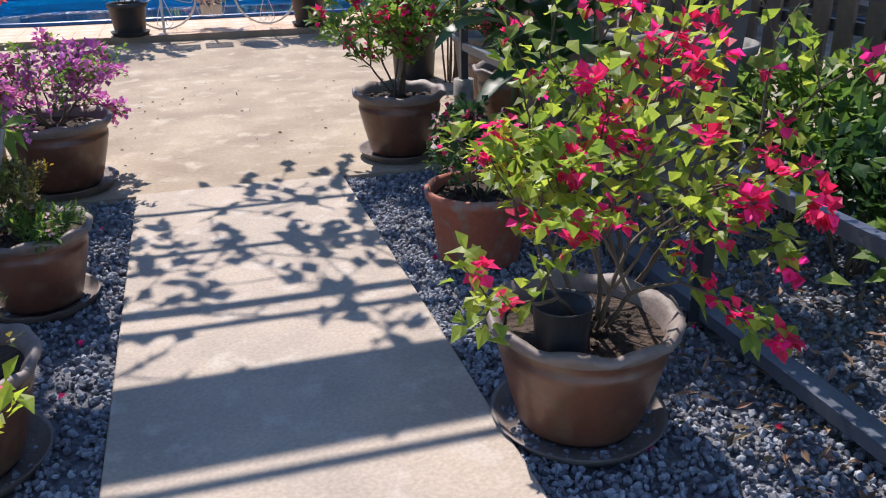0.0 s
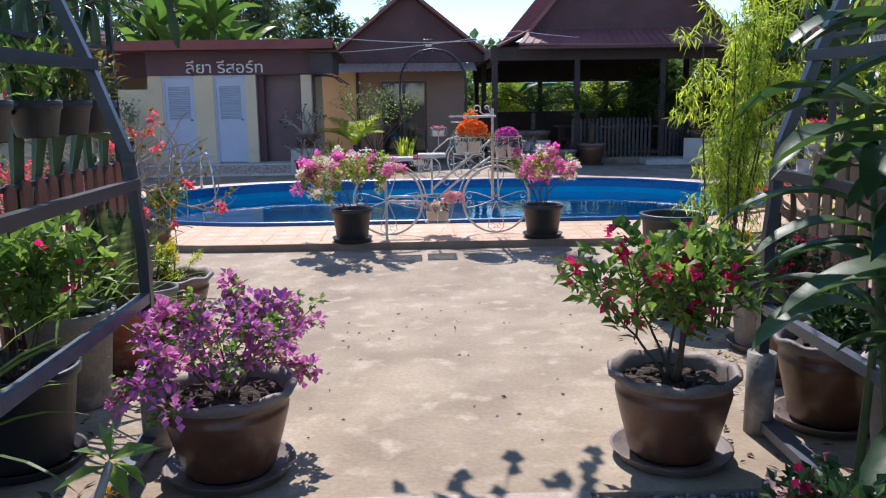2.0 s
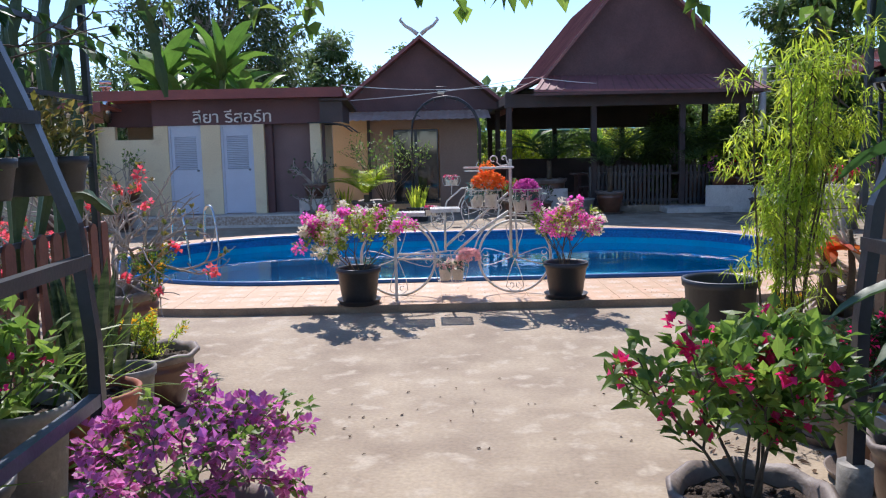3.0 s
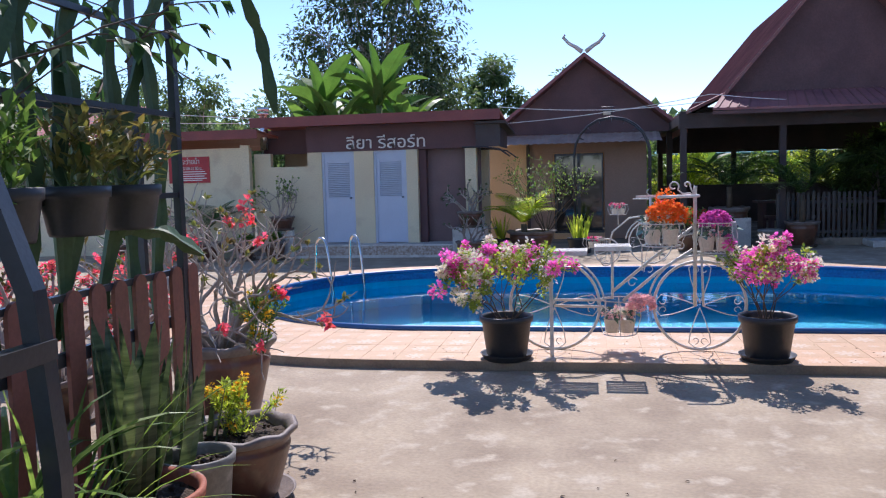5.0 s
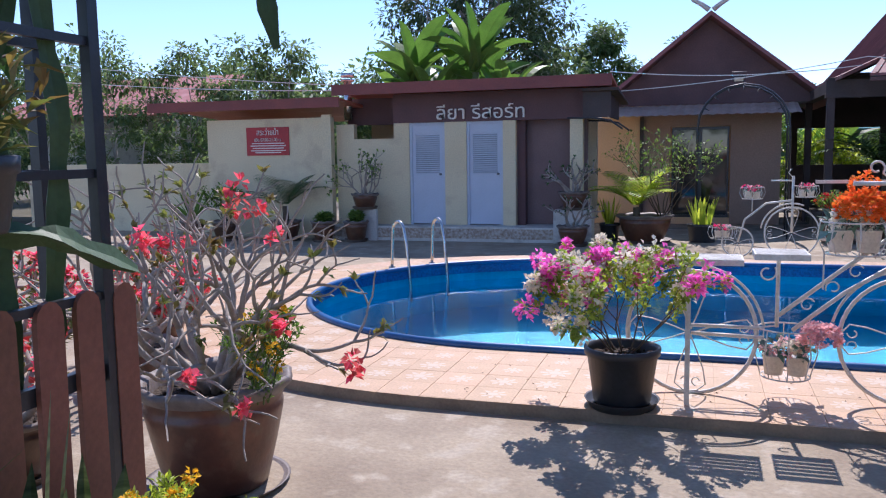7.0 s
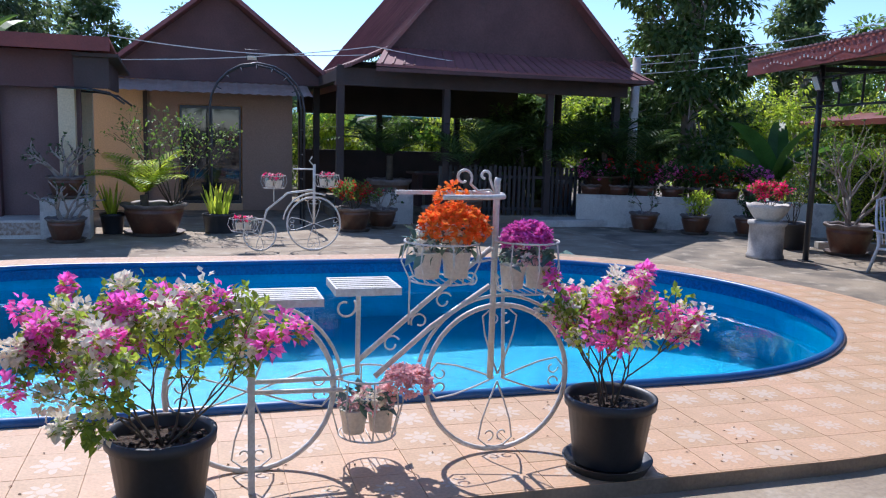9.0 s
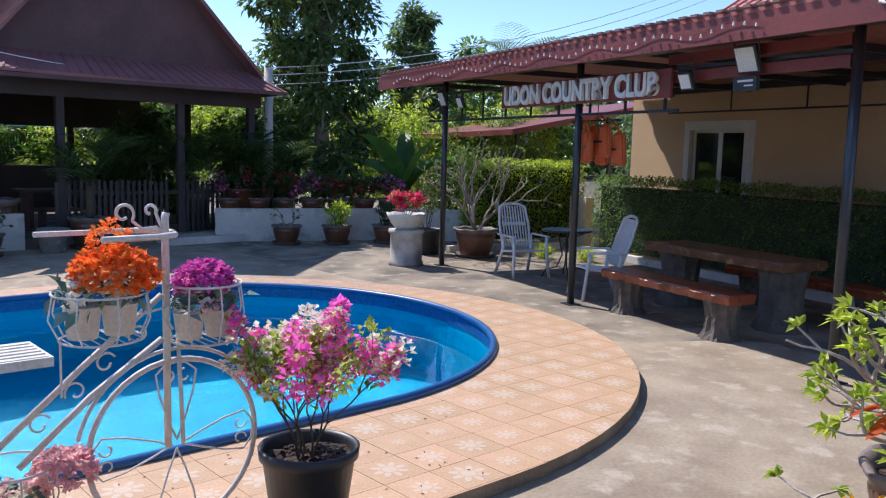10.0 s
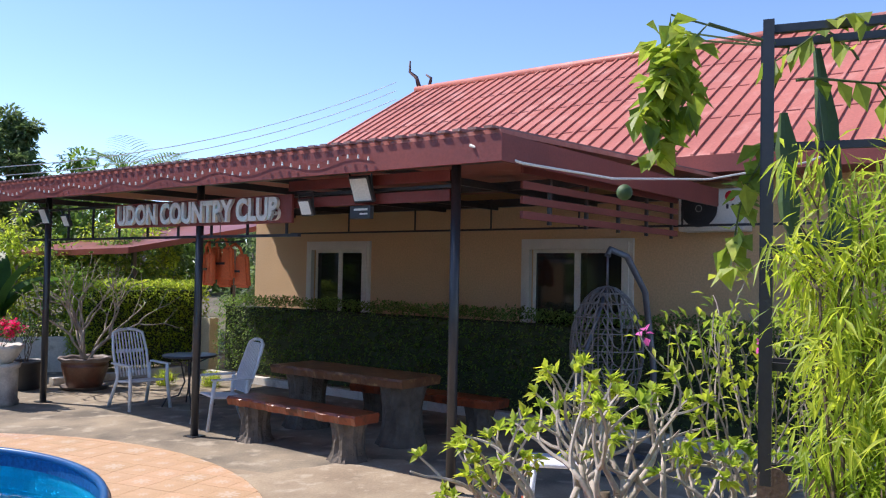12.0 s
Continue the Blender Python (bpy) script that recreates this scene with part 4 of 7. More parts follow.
shrub(pose(-2.02, 6.42, 0.32), "marigold", "yellow marigold with small leaves in a clay pot", 0.42, 0.25, LEAFY, ((YELLOWF, 0.12),), stems=9, depth=1, leaf=(0.035, 0.012), dens=7, r0=0.004, barkm=STEMG, lean=0.5, fl=(0.022, 22, 0.022))
pot(pose(-2.75, 7.8, 0), 0.37, 0.58, label="very large brown glazed pot with floral relief and wavy rim")
shrub(pose(-2.42, 7.7, 0.5), "marigold", "tall yellow marigold beside the desert rose", 0.6, 0.25, LEAF, ((YELLOWF, 0.12),), stems=7, depth=1, leaf=(0.04, 0.015), dens=8, r0=0.005, barkm=STEMG, lean=0.25, fl=(0.024, 22, 0.024))


def desert_rose(at, label, h, leafm, fm, share, stems=7, depth=3, dens=0.3, group="", r0=0.028, leaf=(0.06, 0.03), lean=0.6, ends=False):
    reseed(at)
    o = thing("desert_rose", at, label, "plant", group)
    tips = []
    for k in range(stems):
        bm = bmesh.new()
        a = 2 * math.pi * k / stems + rnd.uniform(-0.3, 0.3)
        d = Vector((math.cos(a) * lean, math.sin(a) * lean, 0.9))
        grow(bm, Vector((math.cos(a) * 0.04, math.sin(a) * 0.04, -0.03)), d, h * 0.42, r0, depth, 0.6, 0.12, 2, n=4, shrink=0.68, tips=tips, wig=0.28, sides=8)
        part("stem", bm, BARKP if ends else BARK, o)
    c = Cloud()
    if ends:
        count = collections.Counter(tuple(round(v, 5) for v in p) for p, d in tips)
        tips = list({k: t for t in tips if count[k := tuple(round(v, 5) for v in t[0])] > 2}.values())
    for p, d in tips:
        if rnd.random() < dens:
            for _ in range(9 if ends else 6):
                c.leaf(p + rv(0.008), d * (0.8 if ends else 1) + rv(0.8), leaf[0] * rnd.uniform(0.7, 1.2), leaf[1])
        if fm and rnd.random() < share:
            f = Cloud()
            for _ in range(3):
                f.bloom(p + d * 0.04 + rv(0.035), 0.012, 6, 0.045)
            f.part("flower", fm, o)
    c.part("leaves", leafm, o)
    return o


desert_rose(pose(-2.78, 7.85, 0.5), "large branching desert rose with pink flowers and few leaves", 0.92, ORCH, CORAL, 0.010, 12, 4, 0.05, lean=0.55, r0=0.026)
for x, y, s in ((-4.3, 9.2, 0.9), (-5.1, 8.6, 1.0), (-4.9, 10.2, 0.85), (-6.0, 9.4, 0.95), (-3.9, 7.6, 0.9), (-5.4, 11.3, 0.8), (-4.4, 6.6, 1.0), (-5.6, 7.4, 1.0)):
    pot(pose(x, y, 0), 0.28, 0.35, label="brown clay pot with flowering desert rose")
    desert_rose(pose(x, y, 0.3), "desert rose with red flowers and reddish leaves in a pot", s * 0.85, ORCH, CORAL, 0.14, 6, 2, 0.5, "red desert roses")
SNAKE = leafmat("snake_plant_leaves", (0.15, 0.20, 0.09), (0.025, 0.05, 0.022), 0.15, 0.35)
for _l in [q for q in SNAKE.node_tree.links if q.from_node.bl_idname == "ShaderNodeTexCoord"]:
    _mp = SNAKE.node_tree.nodes.new("ShaderNodeMapping")
    _mp.inputs["Scale"].default_value = (1.0, 1.0, 11.0)
    _to, _from = _l.to_socket, _l.from_socket
    SNAKE.node_tree.links.new(_from, _mp.inputs[0])
    SNAKE.node_tree.links.new(_mp.outputs[0], _to)
# snake plants, cane leaves and cactus at the left fence
rosette(pose(-2.02, 5.42, 0.35), "snake_plant", "tall snake plant with stiff banded leaves in terracotta", 12, 0.8, 0.085, SNAKE, 6, 0.12, blunt=1, ring2=0.07)
rosette(pose(-2.22, 6.25, 0.0), "snake_plant", "tall stiff snake plant leaves against the fence", 9, 0.7, 0.08, SNAKE, 6, 0.1, blunt=1, ring2=0.09)
rosette(pose(-2.2, 5.85, 0.0), "snake_plant", "snake plant with upright pale-edged leaves by the fence", 11, 1.1, 0.085, SNAKE, 9, 0.1, blunt=1, ring2=0.12)
rosette(pose(-2.2, 5.1, 0.2), "reed_plant", "thin arching green reeds beside the fence", 46, 0.95, 0.018, LEAF, 2.2, 1.2, ring2=0.12)
rosette(pose(-2.15, 3.3, 0.2), "bamboo_palm", "fine leaved palm in the shade of the fence", 30, 0.9, 0.03, LEAF, 1.6, 1.4, ring2=0.06)
CACT = surf("cactus_skin", (0.065, 0.12, 0.04), (0.04, 0.085, 0.03), 4, 50, 0.6, 0.2)


def cactus(at, paths, label):
    o = thing("dragon_fruit_cactus", at, label, "cactus")
    for pts in paths:
        v = [Vector(p) for p in pts]
        bm = bmesh.new()
        fine = []
        for a, b in zip(v, v[1:]):
            for k in range(6):
                fine.append(a.lerp(b, k / 6))
        fine.append(v[-1])
        rings = []
        for i, p in enumerate(fine):
            d = (fine[min(i + 1, len(fine) - 1)] - fine[max(i - 1, 0)]).normalized()
            s = d.cross(Vector((0.3, 1, 0.1))).normalized()
            u = d.cross(s)
            w = 0.042 + 0.010 * math.sin(i * 2.1)
            if i in (0, len(fine) - 1):
                w *= 0.4
            ring_ = []
            for k in range(6):
                a = k * math.pi / 3
                rr = w if k % 2 == 0 else w * 0.32
                ring_.append(bm.verts.new(p + (s * math.cos(a) + u * math.sin(a)) * rr))
            rings.append(ring_)
        for a, b in zip(rings, rings[1:]):
            for k in range(6):
                bm.faces.new((a[k], a[(k + 1) % 6], b[(k + 1) % 6], b[k]))
        bm.faces.new(rings[0][::-1])
        bm.faces.new(rings[-1])
        part("stem", bm, CACT, o)


cactus(pose(-2.5, 6.2, 0), [[(0, 0, 0), (0.03, 0.05, 1.0), (-0.02, 0.1, 2.0), (0.1, 0.3, 2.7), (0.3, 0.9, 2.95)], [(0.05, 0.2, 1.0), (0.1, 0.25, 1.8), (0.06, 0.2, 2.5), (0.15, 0.4, 2.9)], [(0.3, 0.9, 2.95), (0.36, 1.1, 2.6), (0.41, 1.17, 2.13)], [(0.1, -0.2, 1.5), (0.2, 0.1, 1.45), (0.22, 0.45, 1.30)], [(0, -0.5, 0.9), (0.08, -0.6, 1.8), (0.0, -0.4, 2.5)], [(0, -1.0, 0.9), (0.08, -1.1, 1.9), (0.1, -0.8, 2.6)], [(0.02, -1.3, 0.5), (0.05, -1.5, 1.7), (0.08, -1.4, 2.6)]], "dragon fruit cactus climbing the black frame rack")
cactus(pose(-2.5, 5.3, 0), [[(0.05 * math.sin(k), -0.9 + 0.32 * k, 1.0), (0.08, -0.85 + 0.33 * k, 1.7), (0.02 * k, -0.8 + 0.3 * k, 2.4), (0.12, -0.6 + 0.3 * k, 2.95)] for k in range(6)], "dense dragon fruit cactus stems on the black frame rack")
o = thing("climbing_vine", pose(-2.45, 4.6, 0), "leafy vine over the steel frame rack", "vine")
bm, c = bmesh.new(), Cloud()
for k in range(70):
    p = Vector((rnd.uniform(-0.25, 0.25), rnd.uniform(-3.0, 1.75), rnd.uniform(1.95, 2.95)))
    t = grow(bm, p, Vector((rnd.uniform(-0.5, 0.5), rnd.uniform(-1, 1), 0.1)), 0.35, 0.006, 1, 0.8, -0.1, 2, n=4)
    for q, d in t:
        if rnd.random() < 0.8:
            c.leaf(q, d + Vector((0, 0, -0.9)) + rv(0.6), 0.085, 0.06)
part("stem", bm, BARKD, o)
c.part("leaves", LEAFD, o)

# ---- right side of the path ----
pot(pose(2.08, 3.42, 0), 0.33, 0.55, "grey", False, "wide tall grey cement pot beside the fence")
pot(pose(1.98, 4.2, 0), 0.27, 0.46, label="brown clay pot with grey wavy rim in the outer row")
pot(pose(2.12, 4.9, 0), 0.25, 0.46, label="brown clay pot with wavy rim and saucer")
pot(pose(2.2, 5.5, 0), 0.25, 0.5, "grey", True, "pale cement pot by the picket fence")
pot(pose(2.35, 2.55, 0), 0.33, 0.85, "grey", False, "tall pale green-grey cement jar")
shrub(pose(2.12, 4.9, 0.4), "red_shrub", "low shrub with small red flowers in a clay pot", 0.42, 0.3, LEAFD, ((ROSE, 0.12),), stems=6, depth=2, leaf=(0.05, 0.03), dens=4, r0=0.006)
shrub(pose(1.98, 4.2, 0.4), "potted_shrub", "dark leafed shrub in a clay pot", 0.35, 0.3, LEAFD, stems=5, depth=1, leaf=(0.09, 0.04), dens=4, r0=0.006)
pot(pose(1.83, 6.38, 0), 0.25, 0.80, "black", False, "tall large black plastic tub")


def ginger(at, canes, h, label):
    reseed(at)
    o = thing("broad_leaf_plant", at, label, "plant")
    bm, c = bmesh.new(), Cloud()
    for _ in range(canes):
        a = rnd.uniform(0, 6.28)
        q = Vector((math.cos(a) * 0.1, math.sin(a) * 0.1, 0))
        top = q + Vector((rnd.uniform(-0.25, 0.25), rnd.uniform(-0.25, 0.25), h * rnd.uniform(0.75, 1.1)))
        rod(bm, [q, q.lerp(top, 0.5) + rv(0.03), top], 0.018, 8, 0.012)
        for k in range(13):
            t = 0.45 + 0.55 * k / 12
            aa = k * 2.4 + a
            c.strap(q.lerp(top, t), Vector((math.cos(aa), math.sin(aa), 0.55)), rnd.uniform(0.48, 0.68), rnd.uniform(0.11, 0.15), 1.5, 8, 0.18)
    part("stem", bm, STEMG, o)
    c.part("leaves", LEAFD, o, smooth=True)
    return o


ginger(pose(1.58, 3.0, 0.0), 3, 2.0, "tall cane plant with broad drooping dark green leaves")
ginger(pose(1.68, 2.45, 0.0), 3, 2.1, "cane plant with broad dark leaves in a cement pot")
rnd.seed(77)
o = thing("willow_shrub", pose(2.10, 6.05, 0.0), "airy shrub with narrow yellow-green leaves, rooted by the fence", "plant")
bm, c = bmesh.new(), Cloud()
tips = []
for k in range(11):
    a = rnd.uniform(0, 6.28)
    pts = [Vector((math.cos(a) * 0.06, math.sin(a) * 0.06, 0))]
    lean = Vector((math.cos(a) * rnd.uniform(0.08, 0.42) + 0.04, math.sin(a) * rnd.uniform(0.05, 0.16), 0))
    for j in range(9):
        pts.append(pts[-1] + Vector((lean.x / 9, lean.y / 9, 2.2 * rnd.uniform(0.8, 1.1) / 9)) + rv(0.015))
    rod(bm, pts, 0.010, 5, 0.004)
    for q in pts[4:]:
        for _ in range(2):
            tw = rv(1)
            t = grow(bm, q, Vector((tw.x, tw.y * 0.35, tw.z + 0.6)), 0.2, 0.003, 0, n=4, sides=4)
            tips += t
for p, d in tips:
    for _ in range(6):
        c.leaf(p + rv(0.05), rv(1) + Vector((0, 0, -0.7)), 0.10, 0.013)
part("stem", bm, BARKD, o)
c.part("leaves", LEAFY, o)
desert_rose(pose(3.4, 7.02, 0.42), "wide desert rose with bright green leaf tufts", 0.80, LEAFY, None, 0, 13, 4, 0.9, leaf=(0.075, 0.036), lean=0.8, r0=0.036, ends=True)
pot(pose(3.35, 7.3, 0), 0.36, 0.5, label="large brown clay pot under the green desert rose")
pot(pose(2.95, 7.05, 0), 0.2, 0.4, label="brown clay pot with crown of thorns")
rosette(pose(2.95, 7.2, 0.36), "croton", "croton with long red and orange broad leaves on a thin stem", 11, 0.40, 0.13, CROTON, 0.35, 0.9, trunk=0.5)
bm = bmesh.new()
rod(bm, [(0, 0, 0), (0.02, 0, 0.4), (0, 0.02, 0.7)], 0.03, 8, 0.022)
for k in range(140):
    q = Vector((0, 0, rnd.uniform(0.02, 0.7))) + Vector((math.cos(k), math.sin(k), 0)) * 0.025
    rod(bm, [q, q + Vector((math.cos(k), math.sin(k), 0.1)) * 0.022], 0.003, 3, 0.0005, cap=False)
tagged(part("thorn_stem", bm, BARKD, None, at=pose(3.02, 7.0, 0.34)), "thorny upright crown of thorns stem in a pot", "plant")
pot(pose(2.72, 7.35, 0), 0.17, 0.3, "terra", False, "small terracotta pot with marigolds")
shrub(pose(2.72, 7.35, 0.25), "marigold", "small yellow marigold in a terracotta pot", 0.3, 0.2, LEAF, ((YELLOWF, 0.12),), stems=8, depth=1, leaf=(0.035, 0.012), dens=7, r0=0.004, barkm=STEMG, lean=0.5, fl=(0.022, 22, 0.022))
pot(pose(4.2, 7.15, 0), 0.3, 0.45, "white", False, "white angular concrete pot with pebbly soil")
shrub(pose(3.75, 6.38, 0.38), "allamanda", "tall shrub with pale bare stems, light leaves and pink flowers", 1.25, 0.5, LEAFY, ((PINK, 0.004),), stems=8, depth=3, leaf=(0.07, 0.028), dens=1, r0=0.012, barkm=BARK, lean=0.2, spread=0.4, up=0.3, fl=(0.03, 9, 0.05))
cactus(pose(3.0, 6.2, 0), [[(0, 0, 0), (0.05, 0.0, 1.0), (-0.02, -0.1, 2.0), (0.05, 0, 2.9)], [(0.1, -0.3, 0.5), (0.15, -0.35, 1.6), (0.12, -0.3, 2.6)], [(0.0, 0.05, 2.1), (0.3, -0.1, 2.2), (0.5, -0.3, 2.05)], [(0, 0, 1.9), (-0.15, 0.1, 2.2), (-0.2, 0.12, 2.6)]], "dragon fruit cactus on the second frame rack")
o = thing("climbing_vine", pose(3.0, 5.6, 0), "passion fruit vine with leaves coloured as sunlit on the frame rack", "vine")
bm, c = bmesh.new(), Cloud()
for k in range(24):
    p = Vector((rnd.uniform(-0.2, 0.3), rnd.uniform(-3.0, 0.8), rnd.uniform(2.2, 2.95)))
    for q, d in grow(bm, p, Vector((rnd.uniform(-0.5, 0.5), rnd.uniform(-1, 1), 0.1)), 0.35, 0.006, 1, 0.8, -0.1, 2, n=4):
        c.leaf(q, d + Vector((0, 0, -0.9)) + rv(0.6), 0.11, 0.075)
for x, y, z, L in ((-0.1, 1.0, 3.0, 0.36), (0.05, 1.2, 3.0, 0.42), (-0.1, 1.15, 3.05, 0.3), (0.0, 0.8, 2.6, 0.6), (0.05, 1.05, 3.0, 0.5)):
    q = Vector((x, y, z))
    pts = [Vector((0, 0.7, 2.9)), q.copy()]
    for j in range(7):
        q = q + Vector((rnd.uniform(-0.03, 0.05), rnd.uniform(-0.02, 0.06), -L / 7))
        pts.append(q.copy())
        for _ in range(5):
            c.leaf(q + rv(0.03), rv(1) + Vector((0, 0, -0.8)), 0.12, 0.09)
    rod(bm, pts, 0.005, 4)
part("stem", bm, STEMG, o)
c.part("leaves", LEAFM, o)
bm = bmesh.new()
bmesh.ops.create_uvsphere(bm, u_segments=14, v_segments=10, radius=0.035)
for f in bm.faces: f.smooth = True
part("fruit", bm, CACT, o, "round green passion fruit").matrix_basis = pose(0.0, 1.35, 2.33)

for x, y, h, m, nm in ((2.35, 0.6, 0.6, LEAF, "leafy shrub with sunlit leaves by the lower rail"), (2.5, 1.4, 0.7, LEAFD, "dark leafy shrub beside the outer fence"), (2.2, 0.0, 0.5, LEAF, "low green shrub growing through the gravel"), (2.7, 2.0, 0.9, LEAF, "tall green shrub against the picket fence"), (-2.1, 2.3, 0.7, LEAF, "green shrub behind the lower rail"), (-2.2, 1.4, 0.8, LEAFD, "dark shrub in the shade of the fence")):
    shrub(pose(x, y, -0.03), "shrub", nm, h, 0.4, m, stems=7, depth=2, leaf=(0.10, 0.06), dens=3, r0=0.008, lean=0.6)
for k, (x, y) in enumerate(((2.55, 2.9), (2.6, 3.6), (2.62, 4.4))):
    pot(pose(x, y, 0), 0.2, 0.75, "grey", False, "tall pale cement jar along the outer fence", "cement jars")
o = thing("gravel_litter", pose(0, 0, 0), "curled dry leaves and twigs over the gravel", "dry leaves")
c = Cloud()
for _ in range(700):
    c.leaf(Vector((rnd.uniform(1.2, 2.8), rnd.uniform(-0.5, 3.3), -0.005)), Vector((rnd.uniform(-1, 1), rnd.uniform(-1, 1), 0.2)), rnd.uniform(0.04, 0.10), rnd.uniform(0.012, 0.03), 0.35, 0)
c.part("leaves", surf("pale_dry_leaf", (0.30, 0.21, 0.13), (0.16, 0.09, 0.055), 6, 30, 0.9, 0.2, per=0.4), o)
o["kind"] = "stuff"

# ---- pool side ----
WIRE = surf("white_painted_iron", (0.74, 0.71, 0.64), (0.62, 0.58, 0.50), 12, 70, 0.45, 0.08)
CHROME = surf("stainless_steel", (0.62, 0.62, 0.60), (0.52, 0.52, 0.5), 5, 60, 0.22, 0.02, metal=0.95)
bm = bmesh.new()
inner = stadium(-1.9, 2.55, 13.1, 2.64)
ring(bm, inner, DZ - 0.002, inner, 0.03)
tagged(part("liner_border", bm, surf("dark_blue_liner_border", (0.012, 0.07, 0.22), (0.02, 0.14, 0.36), 30, 90, 0.4, 0.0), None), "dark blue patterned border at the top of the pool wall", kind="structure")
for (x, y), (ux, uy) in (((-4.15, 14.5), (0.80, -0.60)), ((-3.77, 14.98), (0.72, -0.69))):
    o = thing("pool_ladder_rail", pose(x, y, 0), "polished steel hand rail hoop at the pool edge", "pool ladder", "pool hand rails")
    bm = bmesh.new()
    pts = [(-0.32, DZ)] + [(-0.32 + 0.01 * k, DZ + 0.12 * k) for k in range(1, 5)]
    pts += [(-0.14 + 0.14 * math.cos(a), 0.66 + 0.14 * math.sin(a)) for a in (2.9, 2.4, 1.9, 1.4, 0.9, 0.4)]
    pts += [(0.05, 0.5), (0.10, 0.2), (0.13, -0.1), (0.14, -0.9)]
    rod(bm, [(ux * a, uy * a, b) for a, b in pts], 0.021, 12)
    part("rail", bm, CHROME, o)
    bm = bmesh.new()
    rod(bm, [(-0.32 * ux, -0.32 * uy, DZ), (-0.32 * ux, -0.32 * uy, DZ + 0.02)], 0.045, 14)
    part("flange", bm, CHROME, o)


def curl(cx, cz, r, a0, turns, n=16, k=0.55):
    """A spiral scroll in the xz plane."""
    return [(cx + r * (1 - k * i / n) * math.cos(a0 + turns * 6.2832 * i / n), 0, cz + r * (1 - k * i / n) * math.sin(a0 + turns * 6.2832 * i / n)) for i in range(n + 1)]


def wheel(o, cx, cz, r, spokes=4):
    w = part("wheel", bmesh_torus(cx, cz, r, 0.013), WIRE, o)
    for k in range(spokes):
        bm = bmesh.new()
        a = math.pi / 2 * k
        ca, sa = math.cos(a), math.sin(a)

        def P(u, v):
            return (cx + ca * u - sa * v, 0, cz + sa * u + ca * v)
        rod(bm, [P(0.02, 0), P(r * 0.3, r * 0.10), P(r * 0.6, r * 0.2), P(r * 0.85, r * 0.24), P(r * 0.95, r * 0.12), P(r * 0.97, 0)], 0.005, 5)
        rod(bm, [P(0.02, 0), P(r * 0.3, -r * 0.10), P(r * 0.6, -r * 0.2), P(r * 0.85, -r * 0.24), P(r * 0.95, -r * 0.12), P(r * 0.97, 0)], 0.005, 5)
        for s in (-1, 1):
            pts = []
            for j in range(11):
                t = 4.4 * j / 10
                rr = r * 0.085 * (1 - 0.5 * j / 10)
                pts.append(P(r * 0.80 + rr * math.cos(t), s * (r * 0.10 + rr * math.sin(t) * -1)))
            rod(bm, pts, 0.0045, 5)
        part("spoke", bm, WIRE, w)


def bmesh_torus(cx, cz, r, t, a0=0.0, a1=6.2832, n=40):
    bm = bmesh.new()
    rod(bm, [(cx + r * math.cos(a0 + (a1 - a0) * k / n), 0, cz + r * math.sin(a0 + (a1 - a0) * k / n)) for k in range(n + 1)], t, 7, cap=a1 - a0 < 6)
    return bm


def basket(o, cx, cy, z0, z1, r, legs=8):
    bm = bmesh.new()
    for z, q in ((z0, 0.86), (z1, 1.0)):
        rod(bm, [(cx + r * q * math.cos(a), cy + r * q * math.sin(a), z) for a in (6.2832 * k / 24 for k in range(25))], 0.005, 5, cap=False)
    for k in range(legs):
        a = 6.2832 * k / legs
        rod(bm, [(cx + r * 0.86 * math.cos(a), cy + r * 0.86 * math.sin(a), z0), (cx + r * 1.1 * math.cos(a), cy + r * 1.1 * math.sin(a), (z0 + z1) / 2), (cx + r * math.cos(a), cy + r * math.sin(a), z1)], 0.004, 5)
    for k in range(-3, 4):
        h = math.sqrt(max(0, 1 - (k / 3.6) ** 2)) * r * 0.86
        rod(bm, [(cx + k * r * 0.24, cy - h, z0), (cx + k * r * 0.24, cy + h, z0)], 0.003, 4)
    part("basket", bm, WIRE, o)


